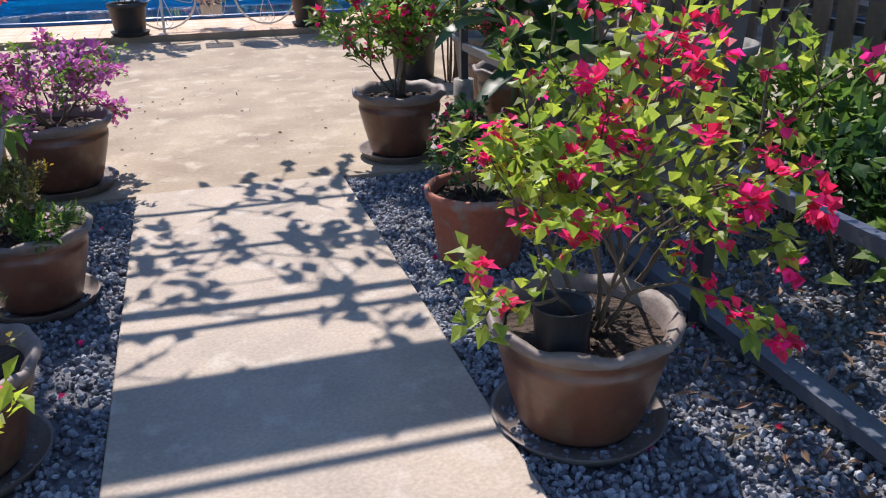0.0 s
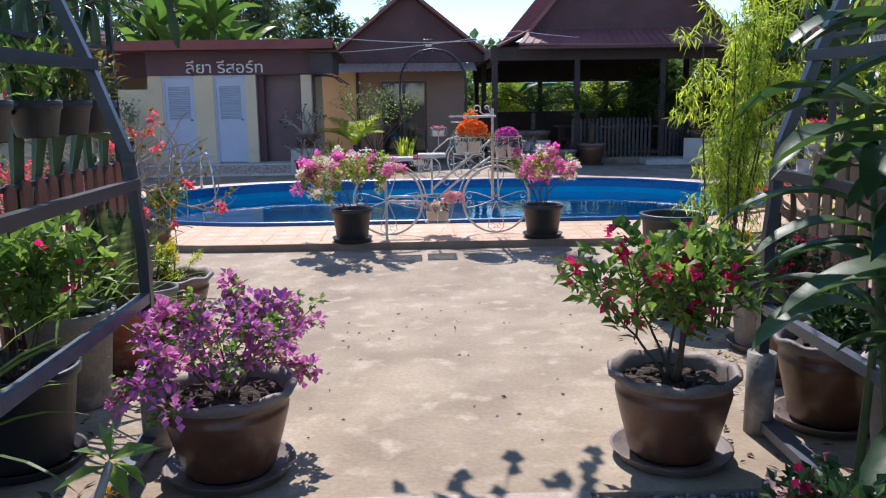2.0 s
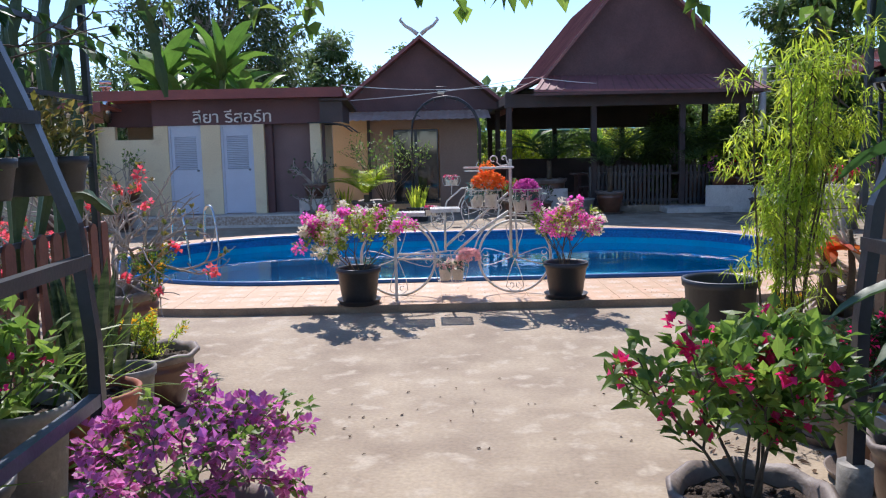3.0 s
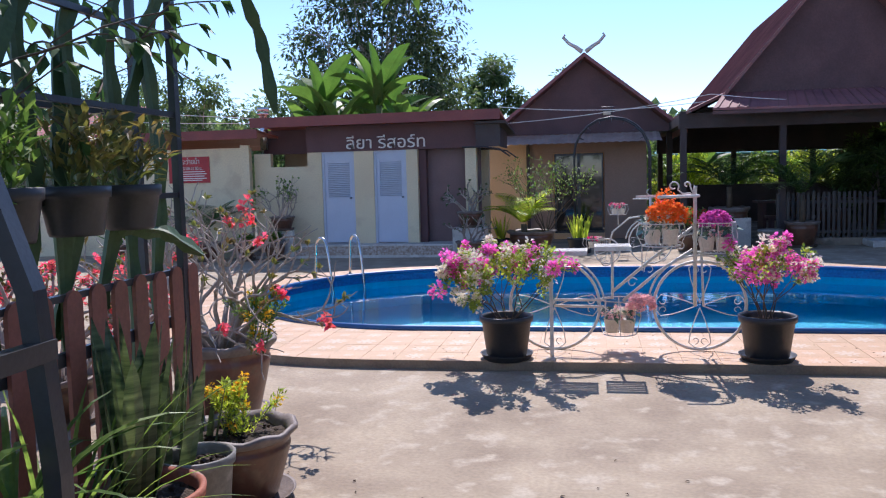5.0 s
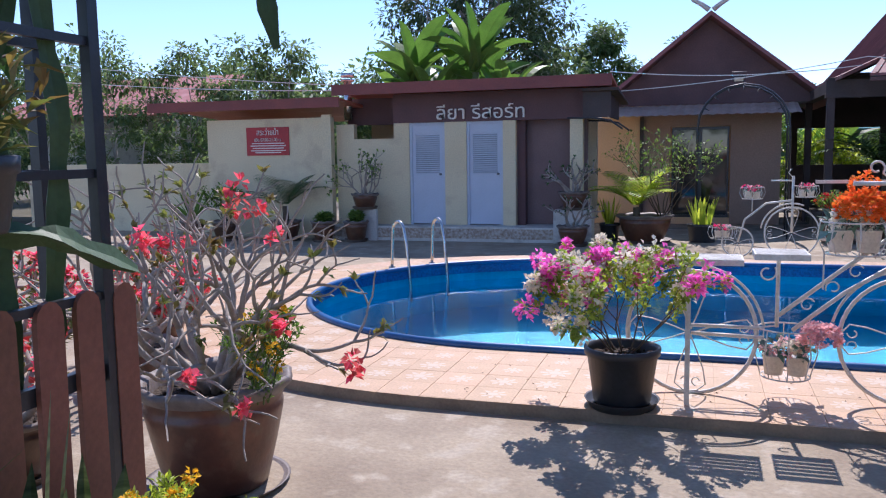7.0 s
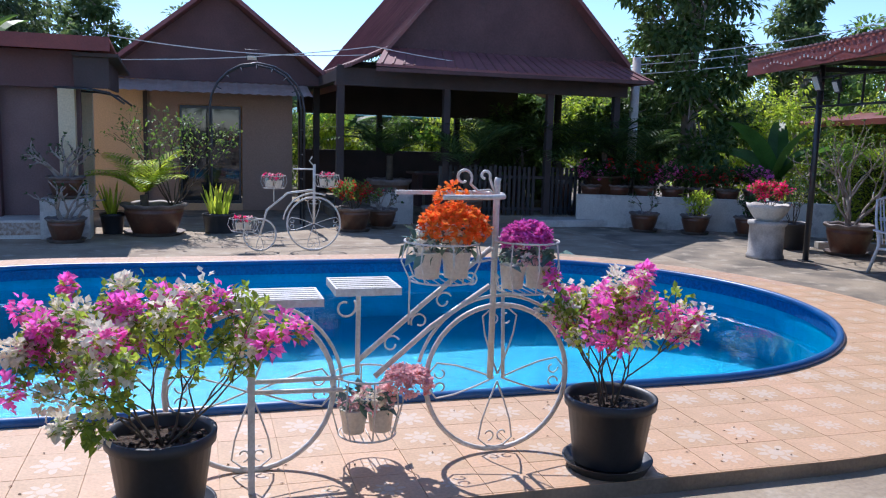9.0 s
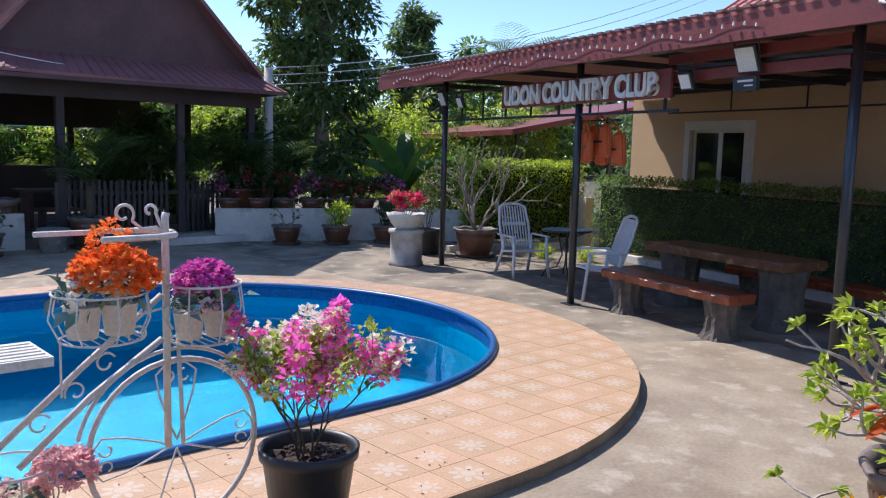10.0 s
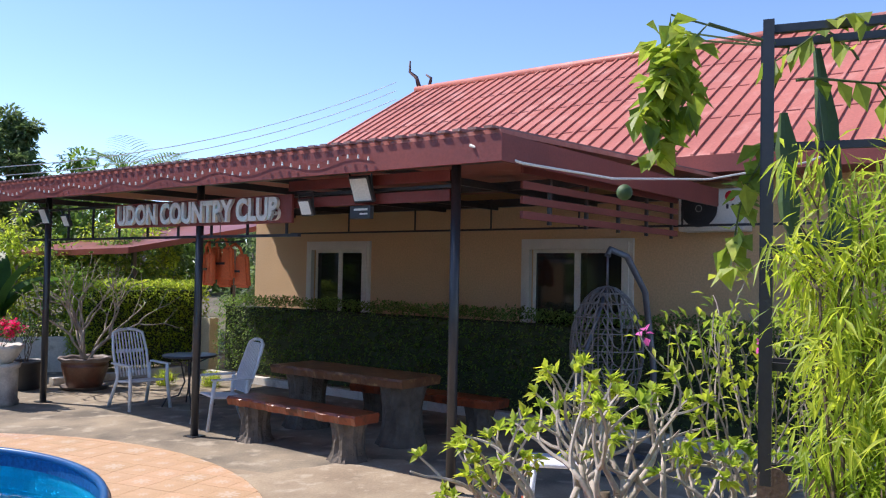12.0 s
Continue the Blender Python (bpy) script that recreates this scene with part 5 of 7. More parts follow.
def bouquet(at, label, mats, r, n=26, big=None):
    """Cloth flowers in two small white pots in a basket."""
    reseed(at)
    o = thing("flower_arrangement", at, label, "flower arrangement")
    for s in (-1, 1):
        bm = bmesh.new()
        lathe(bm, [(0.01, 0), (r * 0.33, 0), (r * 0.42, r * 0.75), (r * 0.44, r * 0.75), (r * 0.38, r * 0.7), (0.01, r * 0.66)], 20, at=(s * r * 0.42, 0, 0))
        part("pot", bm, WHITE, o, "small white pot")
    g = Cloud()
    for _ in range(60):
        p = Vector((rnd.uniform(-1, 1) * r * 0.9, rnd.uniform(-1, 1) * r * 0.6, r * rnd.uniform(0.7, 1.2)))
        g.leaf(p, rv(1) + Vector((0, 0, 0.2)), r * 0.5, r * 0.3)
    g.part("leaves", surf("cloth_leaf", (0.10, 0.20, 0.14), (0.22, 0.30, 0.27), 8, 40, 0.7, per=0.3), o)
    for mi, mat in enumerate(mats):
        for k in range(n // len(mats)):
            f = Cloud()
            a = rnd.uniform(0, 6.28)
            p = Vector((math.cos(a) * r * rnd.uniform(0.4, 1.0), math.sin(a) * r * rnd.uniform(0.3, 0.8), r * rnd.uniform(0.9, 1.35)))
            f.bloom(p, r * 0.10, 12, r * 0.2)
            f.part("flower", mat, o)
    if big:
        mat, (bx, by, bz), br, cnt = big
        f = Cloud()
        for _ in range(cnt):
            d = rv(1)
            if d.z < -0.5:
                d.z = -d.z
            p = Vector((bx, by, bz)) + Vector((d.x, d.y, d.z * 0.62)) * br * rnd.uniform(0.75, 1.0)
            for _ in range(4):
                f.leaf(p, d * 0.3 + rv(1), 0.028, 0.026, 0.2, 0)
        f.part("hydrangea", mat, o)
    return o


CY = 9.58
o = thing("bicycle_planter", pose(0, CY, DZ), "white wrought iron bicycle plant stand on the pool terrace", "plant stand")
RX, FX, RZ = -0.45, 0.78, 0.40
wheel(o, RX, RZ, 0.39)
wheel(o, FX, RZ, 0.38)
part("mudguard", bmesh_torus(RX, RZ, 0.43, 0.009, 0.15, 2.6, 22), WIRE, o)
part("mudguard", bmesh_torus(FX, RZ, 0.43, 0.009, 0.4, 2.9, 22), WIRE, o)
bm = bmesh.new()
box(bm, RX - 0.03, -0.26, 0.0, RX + 0.0, -0.235, 0.87)
rod(bm, [(RX - 0.015, -0.25, 0.42), (RX - 0.015, 0.0, 0.42)], 0.009, 6)
part("leg", bm, WIRE, o)
bm = bmesh.new()
rod(bm, [(RX, -0.02, 0.45), (-0.02, -0.02, 0.45)], 0.012, 8)
rod(bm, [(RX, -0.02, 0.40), (-0.02, -0.02, 0.39)], 0.012, 8)
part("chain_stay", bm, WIRE, o)
for nm, x0, x1, y0, y1, z in (("rear_shelf", -0.56, -0.16, -0.34, -0.06, 0.87), ("seat", -0.10, 0.20, -0.28, 0.02, 0.90)):
    sh = part(nm, B((x0, y0, z, x1, y0 + 0.012, z + 0.035), (x0, y1 - 0.012, z, x1, y1, z + 0.035), (x0, y0 + 0.012, z, x0 + 0.012, y1 - 0.012, z + 0.035), (x1 - 0.012, y0 + 0.012, z, x1, y1 - 0.012, z + 0.035)), WIRE, o)
    for k in range(6):
        y = y0 + 0.02 + k * (y1 - y0 - 0.06) / 5
        part("slat", B((x0 + 0.01, y, z + 0.022, x1 - 0.01, y + 0.026, z + 0.037)), WIRE, sh)
bm = bmesh.new()
rod(bm, [(0.05, -0.02, 0.90), (0.05, -0.02, 0.46)], 0.012, 8)
rod(bm, [(0.045, -0.02, 0.82)] + [p for p in curl(-0.01, 0.79, 0.055, 0.6, -0.9)], 0.006, 5)
part("seat_post", bm, WIRE, o)
bm = bmesh.new()
rod(bm, [(0.05, 0, 0.52), (0.38, 0, 0.80), (0.72, 0, 1.07)], 0.014, 8)
rod(bm, [(0.14, 0, 0.44), (0.42, 0, 0.68), (0.72, 0, 0.88)], 0.014, 8)
for cx, cz, s in ((0.22, 0.60, 1), (0.36, 0.71, -1), (0.48, 0.81, 1), (0.62, 0.91, -1)):
    rod(bm, curl(cx, cz, 0.045, 0.5 if s > 0 else 3.6, 0.9 * s), 0.005, 5)
part("frame_tube", bm, WIRE, o)
bm = bmesh.new()
rod(bm, [(0.74, 0, 0.40), (0.74, 0, 1.40), (0.745, 0, 1.42)], 0.016, 10)
rod(bm, [(0.81, 0, 0.40), (0.79, 0, 0.9)], 0.010, 8)
part("fork", bm, WIRE, o)
bm = bmesh.new()
box(bm, 0.26, 0.13, 1.325, 0.66, 0.155, 1.345)
rod(bm, [(0.66, 0.14, 1.335), (0.74, 0.10, 1.335), (0.77, 0.0, 1.335), (0.74, -0.10, 1.335), (0.64, -0.15, 1.335), (0.42, -0.16, 1.335)], 0.013, 8)
rod(bm, [(0.74, 0, 1.33), (0.70, 0, 1.36), (0.64, 0, 1.355), (0.60, 0, 1.39)] + curl(0.565, 1.42, 0.045, -0.6, 0.95), 0.007, 6)
rod(bm, [(0.74, 0, 1.33), (0.715, 0, 1.38), (0.70, 0, 1.42)] + curl(0.675, 1.43, 0.028, -0.3, 0.8), 0.007, 6)
part("handlebar", bm, WIRE, o)
basket(o, 0.11, 0.02, 0.15, 0.45, 0.165)
basket(o, 0.46, -0.02, 0.92, 1.11, 0.185)
basket(o, 0.90, -0.02, 0.86, 1.11, 0.165)
bm = bmesh.new()
rod(bm, [(0.30, -0.02, 0.93), (0.30, -0.02, 0.70)], 0.005, 5)
rod(bm, [(-0.05, 0.0, 0.45), (0.05, -0.02, 0.47)], 0.006, 5)
rod(bm, [(0.74, -0.02, 0.95), (0.76, -0.02, 0.92)], 0.006, 5)
rod(bm, [(0.62, -0.02, 1.0), (0.74, -0.02, 1.02)], 0.006, 5)
part("brace", bm, WIRE, o)
PLILAC = leafmat("lilac_petals", (0.62, 0.12, 0.50), (0.5, 0.08, 0.42), 0.3, 0.25, 0.6)
bouquet(pose(0.46, CY - 0.02, DZ + 0.93), "orange cloth hydrangea with cream roses in white pots", (CREAMF, WHITEF := leafmat("white_petals", (0.8, 0.8, 0.78), (0.72, 0.74, 0.76), 0.25, 0.1, 0.6)), 0.175, 26, (ORANGEF, (0.05, -0.02, 0.25), 0.175, 460))
bouquet(pose(0.90, CY - 0.02, DZ + 0.87), "purple cloth hydrangea with pale blue flowers in white pots", (WHITEF, LPINK), 0.16, 20, (PLILAC, (0.0, 0, 0.25), 0.13, 280))
bouquet(pose(0.11, CY + 0.02, DZ + 0.16), "pale pink cloth roses in white pots in a wire basket", (LPINK, CREAMF), 0.16, 24, (LPINK, (0.18, -0.08, 0.26), 0.125, 240))
f = Cloud()
for _ in range(60):
    d = rv(1)
    for _ in range(3):
        f.leaf(Vector((0.50, CY - 0.02, DZ + 1.32)) + d * 0.075, d * 0.3 + rv(1), 0.026, 0.024, 0.2, 0)
tagged(f.part("cloth_flower", ORANGEF, None), "orange cloth flower head above the basket", "flower")

for x, y, nm in ((-0.84, 9.22, "A"), (1.27, 9.28, "B")):
    pot(pose(x, y, DZ), 0.225, 0.37, "black", True, "black plastic pot on a dark saucer on the terrace", "black pots beside the bicycle planter")
shrub(pose(-0.84, 9.22, DZ + 0.30), "bougainvillea", "bougainvillea with magenta and cream bracts, yellow-green leaves", 0.62, 0.5, LEAFM, ((PINK, 0.045), (CREAMF, 0.04)), stems=9, depth=3, leaf=(0.045, 0.028), dens=4, r0=0.006, lean=0.8, spread=0.6, up=0.14, kids=2, fl=(0.06, 55, 0.036))
shrub(pose(1.25, 9.28, DZ + 0.30), "bougainvillea", "bougainvillea with cream and pink bracts on thin stems", 0.56, 0.5, LEAFM, ((PINK, 0.07), (CREAMF, 0.07)), stems=8, depth=3, leaf=(0.042, 0.027), dens=2, r0=0.006, lean=0.36, spread=0.5, up=0.16, kids=2, fl=(0.048, 34, 0.036))

# second planter behind the pool
K = 17.9
o = thing("bicycle_planter", pose(0.0, K, 0.0), "small white iron tricycle plant stand behind the pool", "plant stand")
wheel(o, 0.93, 0.40, 0.39)
wheel(o, 0.15, 0.24, 0.23)
part("mudguard", bmesh_torus(0.93, 0.40, 0.45, 0.012, 1.2, 3.0, 16), WIRE, o)
bm = bmesh.new()
rod(bm, [(0.93, 0, 0.4), (0.93, 0, 1.27)], 0.02, 8)
rod(bm, [(0.93, 0, 1.2), (0.62, 0, 1.2)], 0.012, 6)
rod(bm, [(0.93, 0.0, 1.24), (0.86, 0, 1.32), (0.90, 0, 1.38)], 0.008, 6)
rod(bm, [(0.15, 0, 0.24), (0.25, 0, 0.6), (0.55, 0, 0.85), (0.93, 0, 0.9)], 0.016, 6)
rod(bm, [(0.35, 0, 0.72), (0.35, 0, 0.95)], 0.008, 6)
part("frame_tube", bm, WIRE, o)
basket(o, 0.35, 0, 0.92, 1.1, 0.17, 8)
basket(o, 1.12, 0, 0.95, 1.12, 0.17, 8)
basket(o, -0.08, 0, 0.3, 0.48, 0.2, 8)
for x, z in ((0.35, 0.93), (1.12, 0.96), (-0.08, 0.32)):
    bouquet(pose(x, K, z), "pink cloth roses in white pots on the far planter", (LPINK, ROSE), 0.14, 24)

# ---- yard north of the pool ----
BRICKP = surf("patterned_brown_tile", (0.30, 0.2, 0.14), (0.55, 0.48, 0.4), 22, 60, 0.6, 0.1)
tagged(part("step_tiles", B((-7.6, Y0 - 0.458, 0.06, -2.45, Y0 - 0.452, FL - 0.03)), BRICKP, None), "patterned tile strip on the toilet block step", kind="structure")
tagged(part("planter_block", B((-3.0, 19.35, 0, -2.3, 19.8, 0.62)), WHITEW, None, bevel=0.01), "whitewashed block beside the toilet step", "plinth")
pot(pose(-2.65, 19.55, 0.62), 0.27, 0.33, label="brown glazed pot on a whitewashed block")
desert_rose(pose(-2.65, 19.55, 0.9), "bare grey desert rose on the white block", 0.75, LEAFD, None, 0, 6, 2, 0.3)
pot(pose(-2.6, 19.1, 0), 0.28, 0.36, label="brown glazed pot in front of the white block")
desert_rose(pose(-2.6, 19.1, 0.3), "bare branching desert rose in a brown pot", 0.7, LEAFD, None, 0, 5, 2, 0.2)
pot(pose(-1.4, 20.0, 0), 0.5, 0.5, label="very large brown glazed pot with a cycad")
rosette(pose(-1.55, 19.9, 0.4), "cycad", "cycad with arching yellow-green feather leaves", 20, 0.95, 0.035, LEAFY, 1.7, 1.3, feather=True, trunk=0.25)
shrub(pose(-1.1, 20.3, 0.42), "potted_shrub", "tall airy grey-green shrub behind the cycad", 1.4, 0.6, LEAF, stems=8, depth=3, leaf=(0.085, 0.04), dens=1, r0=0.014, lean=0.6)
for x in (-2.05, -0.45, -0.3):
    pot(pose(x, 20.1, 0), 0.2, 0.33, "black", False, "dark square planter with snake plants")
    rosette(pose(x, 20.1, 0.28), "snake_plant", "upright snake plant leaves in a dark planter", 12, 0.55, 0.05, LEAFY, 4, 0.1, blunt=1, ring2=0.06)
for x, y, r in ((-6.85, 19.15, 0.24), (-7.5, 19.05, 0.24), (-8.35, 19.1, 0.30), (-9.6, 18.9, 0.28), (-10.3, 18.8, 0.25)):
    pot(pose(x, y, 0), r, 0.4, label="brown glazed pot along the cream wall")
shrub(pose(-7.5, 19.05, 0.33), "potted_shrub", "low green plant in a brown pot", 0.25, 0.2, LEAF, stems=7, depth=1, leaf=(0.09, 0.05), dens=5, r0=0.006)
shrub(pose(-6.85, 19.15, 0.33), "potted_shrub", "low leafy green plant beside the door", 0.28, 0.2, LEAF, stems=7, depth=1, leaf=(0.08, 0.05), dens=6, r0=0.006)
tagged(part("plant_shelf", B((-7.05, 19.35, 0, -6.5, 19.44, 0.62)), WHITEW, None), "cream block behind the low pots", "plinth")
pot(pose(-6.75, 19.41, 0.62), 0.26, 0.3, label="brown bonsai pot on a cream block")
desert_rose(pose(-6.75, 19.41, 0.86), "rounded grey desert rose on a cream block", 0.75, LEAF, None, 0, 8, 3, 0.25, r0=0.02)
rosette(pose(-8.35, 19.1, 0.34), "cycad", "dark green cycad with long feather leaves", 13, 0.95, 0.025, LEAFD, 1.1, 0.9, feather=True, trunk=0.35)
shrub(pose(-9.6, 18.9, 0.34), "potted_shrub", "grey leafy shrub in a brown pot by the wall", 0.8, 0.4, LEAF, stems=6, depth=2, leaf=(0.09, 0.05), dens=3, r0=0.01)
rosette(pose(-10.3, 18.8, 0.34), "agave", "broad grey-green agave leaves in a pot", 12, 0.8, 0.1, LEAF, 1.6, 0.4)
for k, (x, y) in enumerate(((7.6, 20.0), (8.45, 19.55), (9.4, 19.2))):
    pot(pose(x, y, 0), 0.28, 0.36, label="dark glazed pot in front of the white planter wall", group="pots at the planter wall")
desert_rose(pose(7.6, 20.0, 0.3), "small bare desert rose in a dark pot", 0.55, LEAFD, None, 0, 3, 2, 0.2, r0=0.015)
shrub(pose(8.45, 19.55, 0.3), "plumeria", "young plumeria with bright green leaf tufts", 0.6, 0.3, LEAFY, stems=3, depth=1, leaf=(0.14, 0.05), dens=4, r0=0.012)
shrub(pose(9.4, 19.2, 0.3), "potted_shrub", "thin upright grey shrub in a dark pot", 0.6, 0.2, LEAFD, stems=7, depth=1, leaf=(0.08, 0.03), dens=3, r0=0.008)
for k in range(7):
    t = (k + 0.4) / 7
    x, y = 6.6 + 3.5 * t + 0.3, 20.95 - 1.5 * t + 0.45
    pot(pose(x, y, 0.5), 0.24, 0.32, label="brown pot standing behind the planter wall")
    shrub(pose(x, y, 0.75), "bougainvillea", ("pink bougainvillea behind the white planter wall", "dark leafy bougainvillea with few dull red bracts")[k % 3 > 0], 0.55, 0.4, LEAFD, ((PINK if k % 3 == 0 else REDF, 0.2 if k % 3 == 0 else 0.08),), stems=6, depth=2, leaf=(0.08, 0.05), dens=3, r0=0.01, lean=0.7, fl=(0.05, 9, 0.06))
pot(pose(1.95, 20.3, 0), 0.32, 0.42, label="brown pot with orange-red flowers beside the pavilion")
shrub(pose(1.95, 20.3, 0.36), "red_shrub", "shrub with orange-red flowers and light leaves", 0.55, 0.35, LEAF, ((REDF, 0.22),), stems=7, depth=2, leaf=(0.08, 0.04), dens=3, r0=0.01, lean=0.7, fl=(0.04, 9, 0.05))
pot(pose(2.55, 20.7, 0), 0.28, 0.36, label="brown pot before the short white wall")
desert_rose(pose(2.55, 20.7, 0.3), "spreading bare desert rose by the white wall", 0.5, LEAFD, None, 0, 6, 2, 0.3, r0=0.018)
pot(pose(2.9, 21.7, 0.0), 0.42, 0.85, label="huge brown glazed pot with a palm by the pavilion")
rosette(pose(2.9, 21.7, 0.8), "cycad", "large dark cycad with long feather leaves in the pavilion shade", 20, 1.25, 0.03, LEAFD, 1.2, 1.1, feather=True, trunk=0.5)
rosette(pose(7.4, 21.4, 1.0), "cycad", "large dark cycad beside the pavilion gate", 18, 1.3, 0.03, LEAFD, 1.0, 1.2, feather=True, trunk=0.5)
pot(pose(7.4, 21.4, 0.0), 0.4, 1.0, label="huge dark glazed pot by the gate")
pot(pose(3.6, 20.8, 0), 0.26, 0.4, "grey", False, "grey pot in the shade of the pavilion")

# black picket screens and gate of the pavilion
o = thing("picket_screen", pose(0, 21.55, 0), "black timber picket screen along the pavilion front", "fence")
bm = B((3.4, -0.02, 0.02, 3.45, 0.02, 1.2))
me = finish(B((-0.03, -0.012, 0.03, 0.03, 0.012, 1.15)), "picket", BLACKM)
x = 3.9
while x < 7.6:
    if not 6.0 < x < 6.12:
        q = new("picket", me)
        q.parent = o
        q.matrix_basis = pose(x, 0, (0.5 if x > 5.9 else 0.0) * 0 + rnd.uniform(-0.02, 0.02))
    x += 0.105
part("rail", B((3.85, 0.012, 0.9, 7.6, 0.04, 0.96), (3.85, 0.012, 0.25, 7.6, 0.04, 0.31)), BLACKM, o)
setting("pavilion_back_wall", B((1.9, 27.9, 0, 7.9, 28.0, 1.25)), TIMBER, "low dark wall behind the pavilion")
setting("step", B((5.6, 20.7, 0, 7.2, 21.4, 0.14)), WHITEW, "low tiled step of the pavilion gate", bevel=0.01)
setting("pavilion_floor", B((1.9, 21.4, 0, 7.9, 28.2, 0.16)), CONC2, "raised concrete pavilion floor")
setting("pavilion_ceiling", B((2.3, 21.9, 3.05, 7.6, 28.3, 3.10)), TIMBER, "dark boarded ceiling of the pavilion")
TEAL = surf("teal_fabric", (0.05, 0.30, 0.34), (0.04, 0.24, 0.28), 3, 40, 0.8)
for x, y, z, L in ((4.3, 21.1, 0.9, 1.25), (5.3, 22.4, 1.0, 1.3), (6.6, 21.9, 1.2, 1.35), (7.9, 21.2, 0.9, 1.3)):
    pot(pose(x, y, 0.16 if y > 21.4 else 0), 0.34, z * 0.6, label="dark glazed pot with a palm in the pavilion shade")
    rosette(pose(x, y, z * 0.55), "cycad", "dark feather palm in the shade of the pavilion", 15, L, 0.035, MANGO, 1.5, 1.2, feather=True, trunk=0.6)
for x, y, h in ((7.2, 25.5, 2.4), (7.3, 27.0, 2.5), (8.6, 22.6, 2.7)):
    tree(pose(x, y, 0.1), "dense dark green shrub in the shade beside the pavilion", h, 1.0, MANGO, 4500, 0.15, 0.05, 9, 0.1, "bush")
for x in (3.1, 5.6):
    o = thing("parasol", pose(x + 0.6, 33.5, 0), "teal parasol behind the pavilion", "parasol")
    bm = bmesh.new()
    lathe(bm, [(1.9, 2.25), (1.0, 2.6), (0.02, 2.85)], 8)
    part("canopy", bm, TEAL, o)
    bm = bmesh.new()
    rod(bm, [(0, 0, 0), (0, 0, 2.85)], 0.03, 8)
    part("pole", bm, WHITE, o)


def bench_table(x, y, top, w, d, label, name):
    o = thing(name, pose(x, y, 0.16), label, "table" if top > 0.6 else "bench")
    part("top", B((-w, -d, top - 0.05, w, d, top)), DARKB, o, bevel=0.006)
    for s in (-1, 1):
        part("leg", B((s * w * 0.8 - 0.04, -d * 0.8, 0, s * w * 0.8 + 0.04, d * 0.8, top - 0.05)), DARKB, o)


bench_table(4.6, 23.6, 0.75, 0.8, 0.4, "dark wooden table inside the pavilion", "table")
bench_table(4.6, 22.9, 0.42, 0.7, 0.17, "dark wooden bench inside the pavilion", "bench")
bench_table(6.4, 25.4, 0.75, 0.7, 0.4, "dark wooden table at the back of the pavilion", "table")

# far double arch before the hut
o = thing("garden_arch", pose(0.32, 20.9, 0), "thin black iron double garden arch in front of the hut", "arch")
for y in (0, 0.5):
    bm = bmesh.new()
    rod(bm, [(-0.82, y, 0), (-0.82, y, 2.1)] + [(-0.82 * math.cos(a), y, 2.1 + 0.8 * math.sin(a)) for a in (0.3, 0.6, 0.9, 1.2, 1.57, 1.94, 2.24, 2.54, 2.84)] + [(0.82, y, 2.1), (0.82, y, 0)], 0.02, 6)
    part("hoop", bm, BLACKM, o)
for s in (-0.82, 0.82):
    for z in (0.4, 0.85, 1.3, 1.75, 2.15):
        part("rung", B((s - 0.01, 0, z, s + 0.01, 0.5, z + 0.015)), BLACKM, o)
bm = bmesh.new()
for k in range(7):
    a = 0.5 + k * 0.36
    rod(bm, [(-0.82 * math.cos(a), 0.0, 2.1 + 0.8 * math.sin(a)), (-0.7 * math.cos(a), 0.25, 2.1 + 0.7 * math.sin(a)), (-0.82 * math.cos(a), 0.5, 2.1 + 0.8 * math.sin(a))], 0.008, 5)
part("brace", bm, BLACKM, o)


def floodlight(at, w, h, label):
    o = thing("floodlight", at, label, "floodlight", "floodlights")
    part("housing", B((-w / 2, 0, -h / 2, w / 2, 0.05, h / 2)), BLACKM, o, bevel=0.008)
    part("lens", B((-w / 2 + 0.02, -0.004, -h / 2 + 0.02, w / 2 - 0.02, 0.0, h / 2 - 0.02)), WHITE, o, "pale lamp glass")
    bm = bmesh.new()
    rod(bm, [(-w / 2, 0.03, 0), (-w / 2 - 0.02, 0.06, h / 2 + 0.06), (w / 2 + 0.02, 0.06, h / 2 + 0.06), (w / 2, 0.03, 0)], 0.01, 5)
    part("bracket", bm, BLACKM, o)


floodlight(pose(0.22, 20.85, 2.98, 50, 0, 0), 0.2, 0.14, "small floodlight on top of the far garden arch")

# hut details
o = thing("awning", pose(0, HY, 0), "white-lit corrugated sheet awning over the hut door", "awning")
bm = bmesh.new()
n = 44
for k in range(n):
    x0, x1 = -2.75 + 4.3 * k / n, -2.75 + 4.3 * (k + 1) / n
    z0, z1 = 0.02 * (k % 2), 0.02 * ((k + 1) % 2)
    if -0.9 < x0 < 0.9:
        pass
    q = [bm.verts.new(p) for p in ((x0, -1.1, 2.42 + z0), (x1, -1.1, 2.42 + z1), (x1, -0.1, 2.68 + z1), (x0, -0.1, 2.68 + z0))]
    bm.faces.new(q)
part("sheet", bm, surf("pale_clay_sheet", (0.52, 0.38, 0.30), (0.42, 0.29, 0.22), 3, 40, 0.6, 0.15), o)
o = thing("glazed_door", pose(-0.45, HY + 0.04, 0.15), "dark glazed sliding door of the hut", "door")
for x in (-0.62, 0.0):
    part("frame", B((x, 0, 0, x + 0.04, 0.05, 2.05), (x + 0.58, 0, 0, x + 0.62, 0.05, 2.05), (x + 0.04, 0, 0, x + 0.58, 0.05, 0.06), (x + 0.04, 0, 1.99, x + 0.58, 0.05, 2.05)), BLACKM, o)
    part("pane", B((x + 0.04, 0.02, 0.06, x + 0.58, 0.03, 1.99)), GLASS, o)
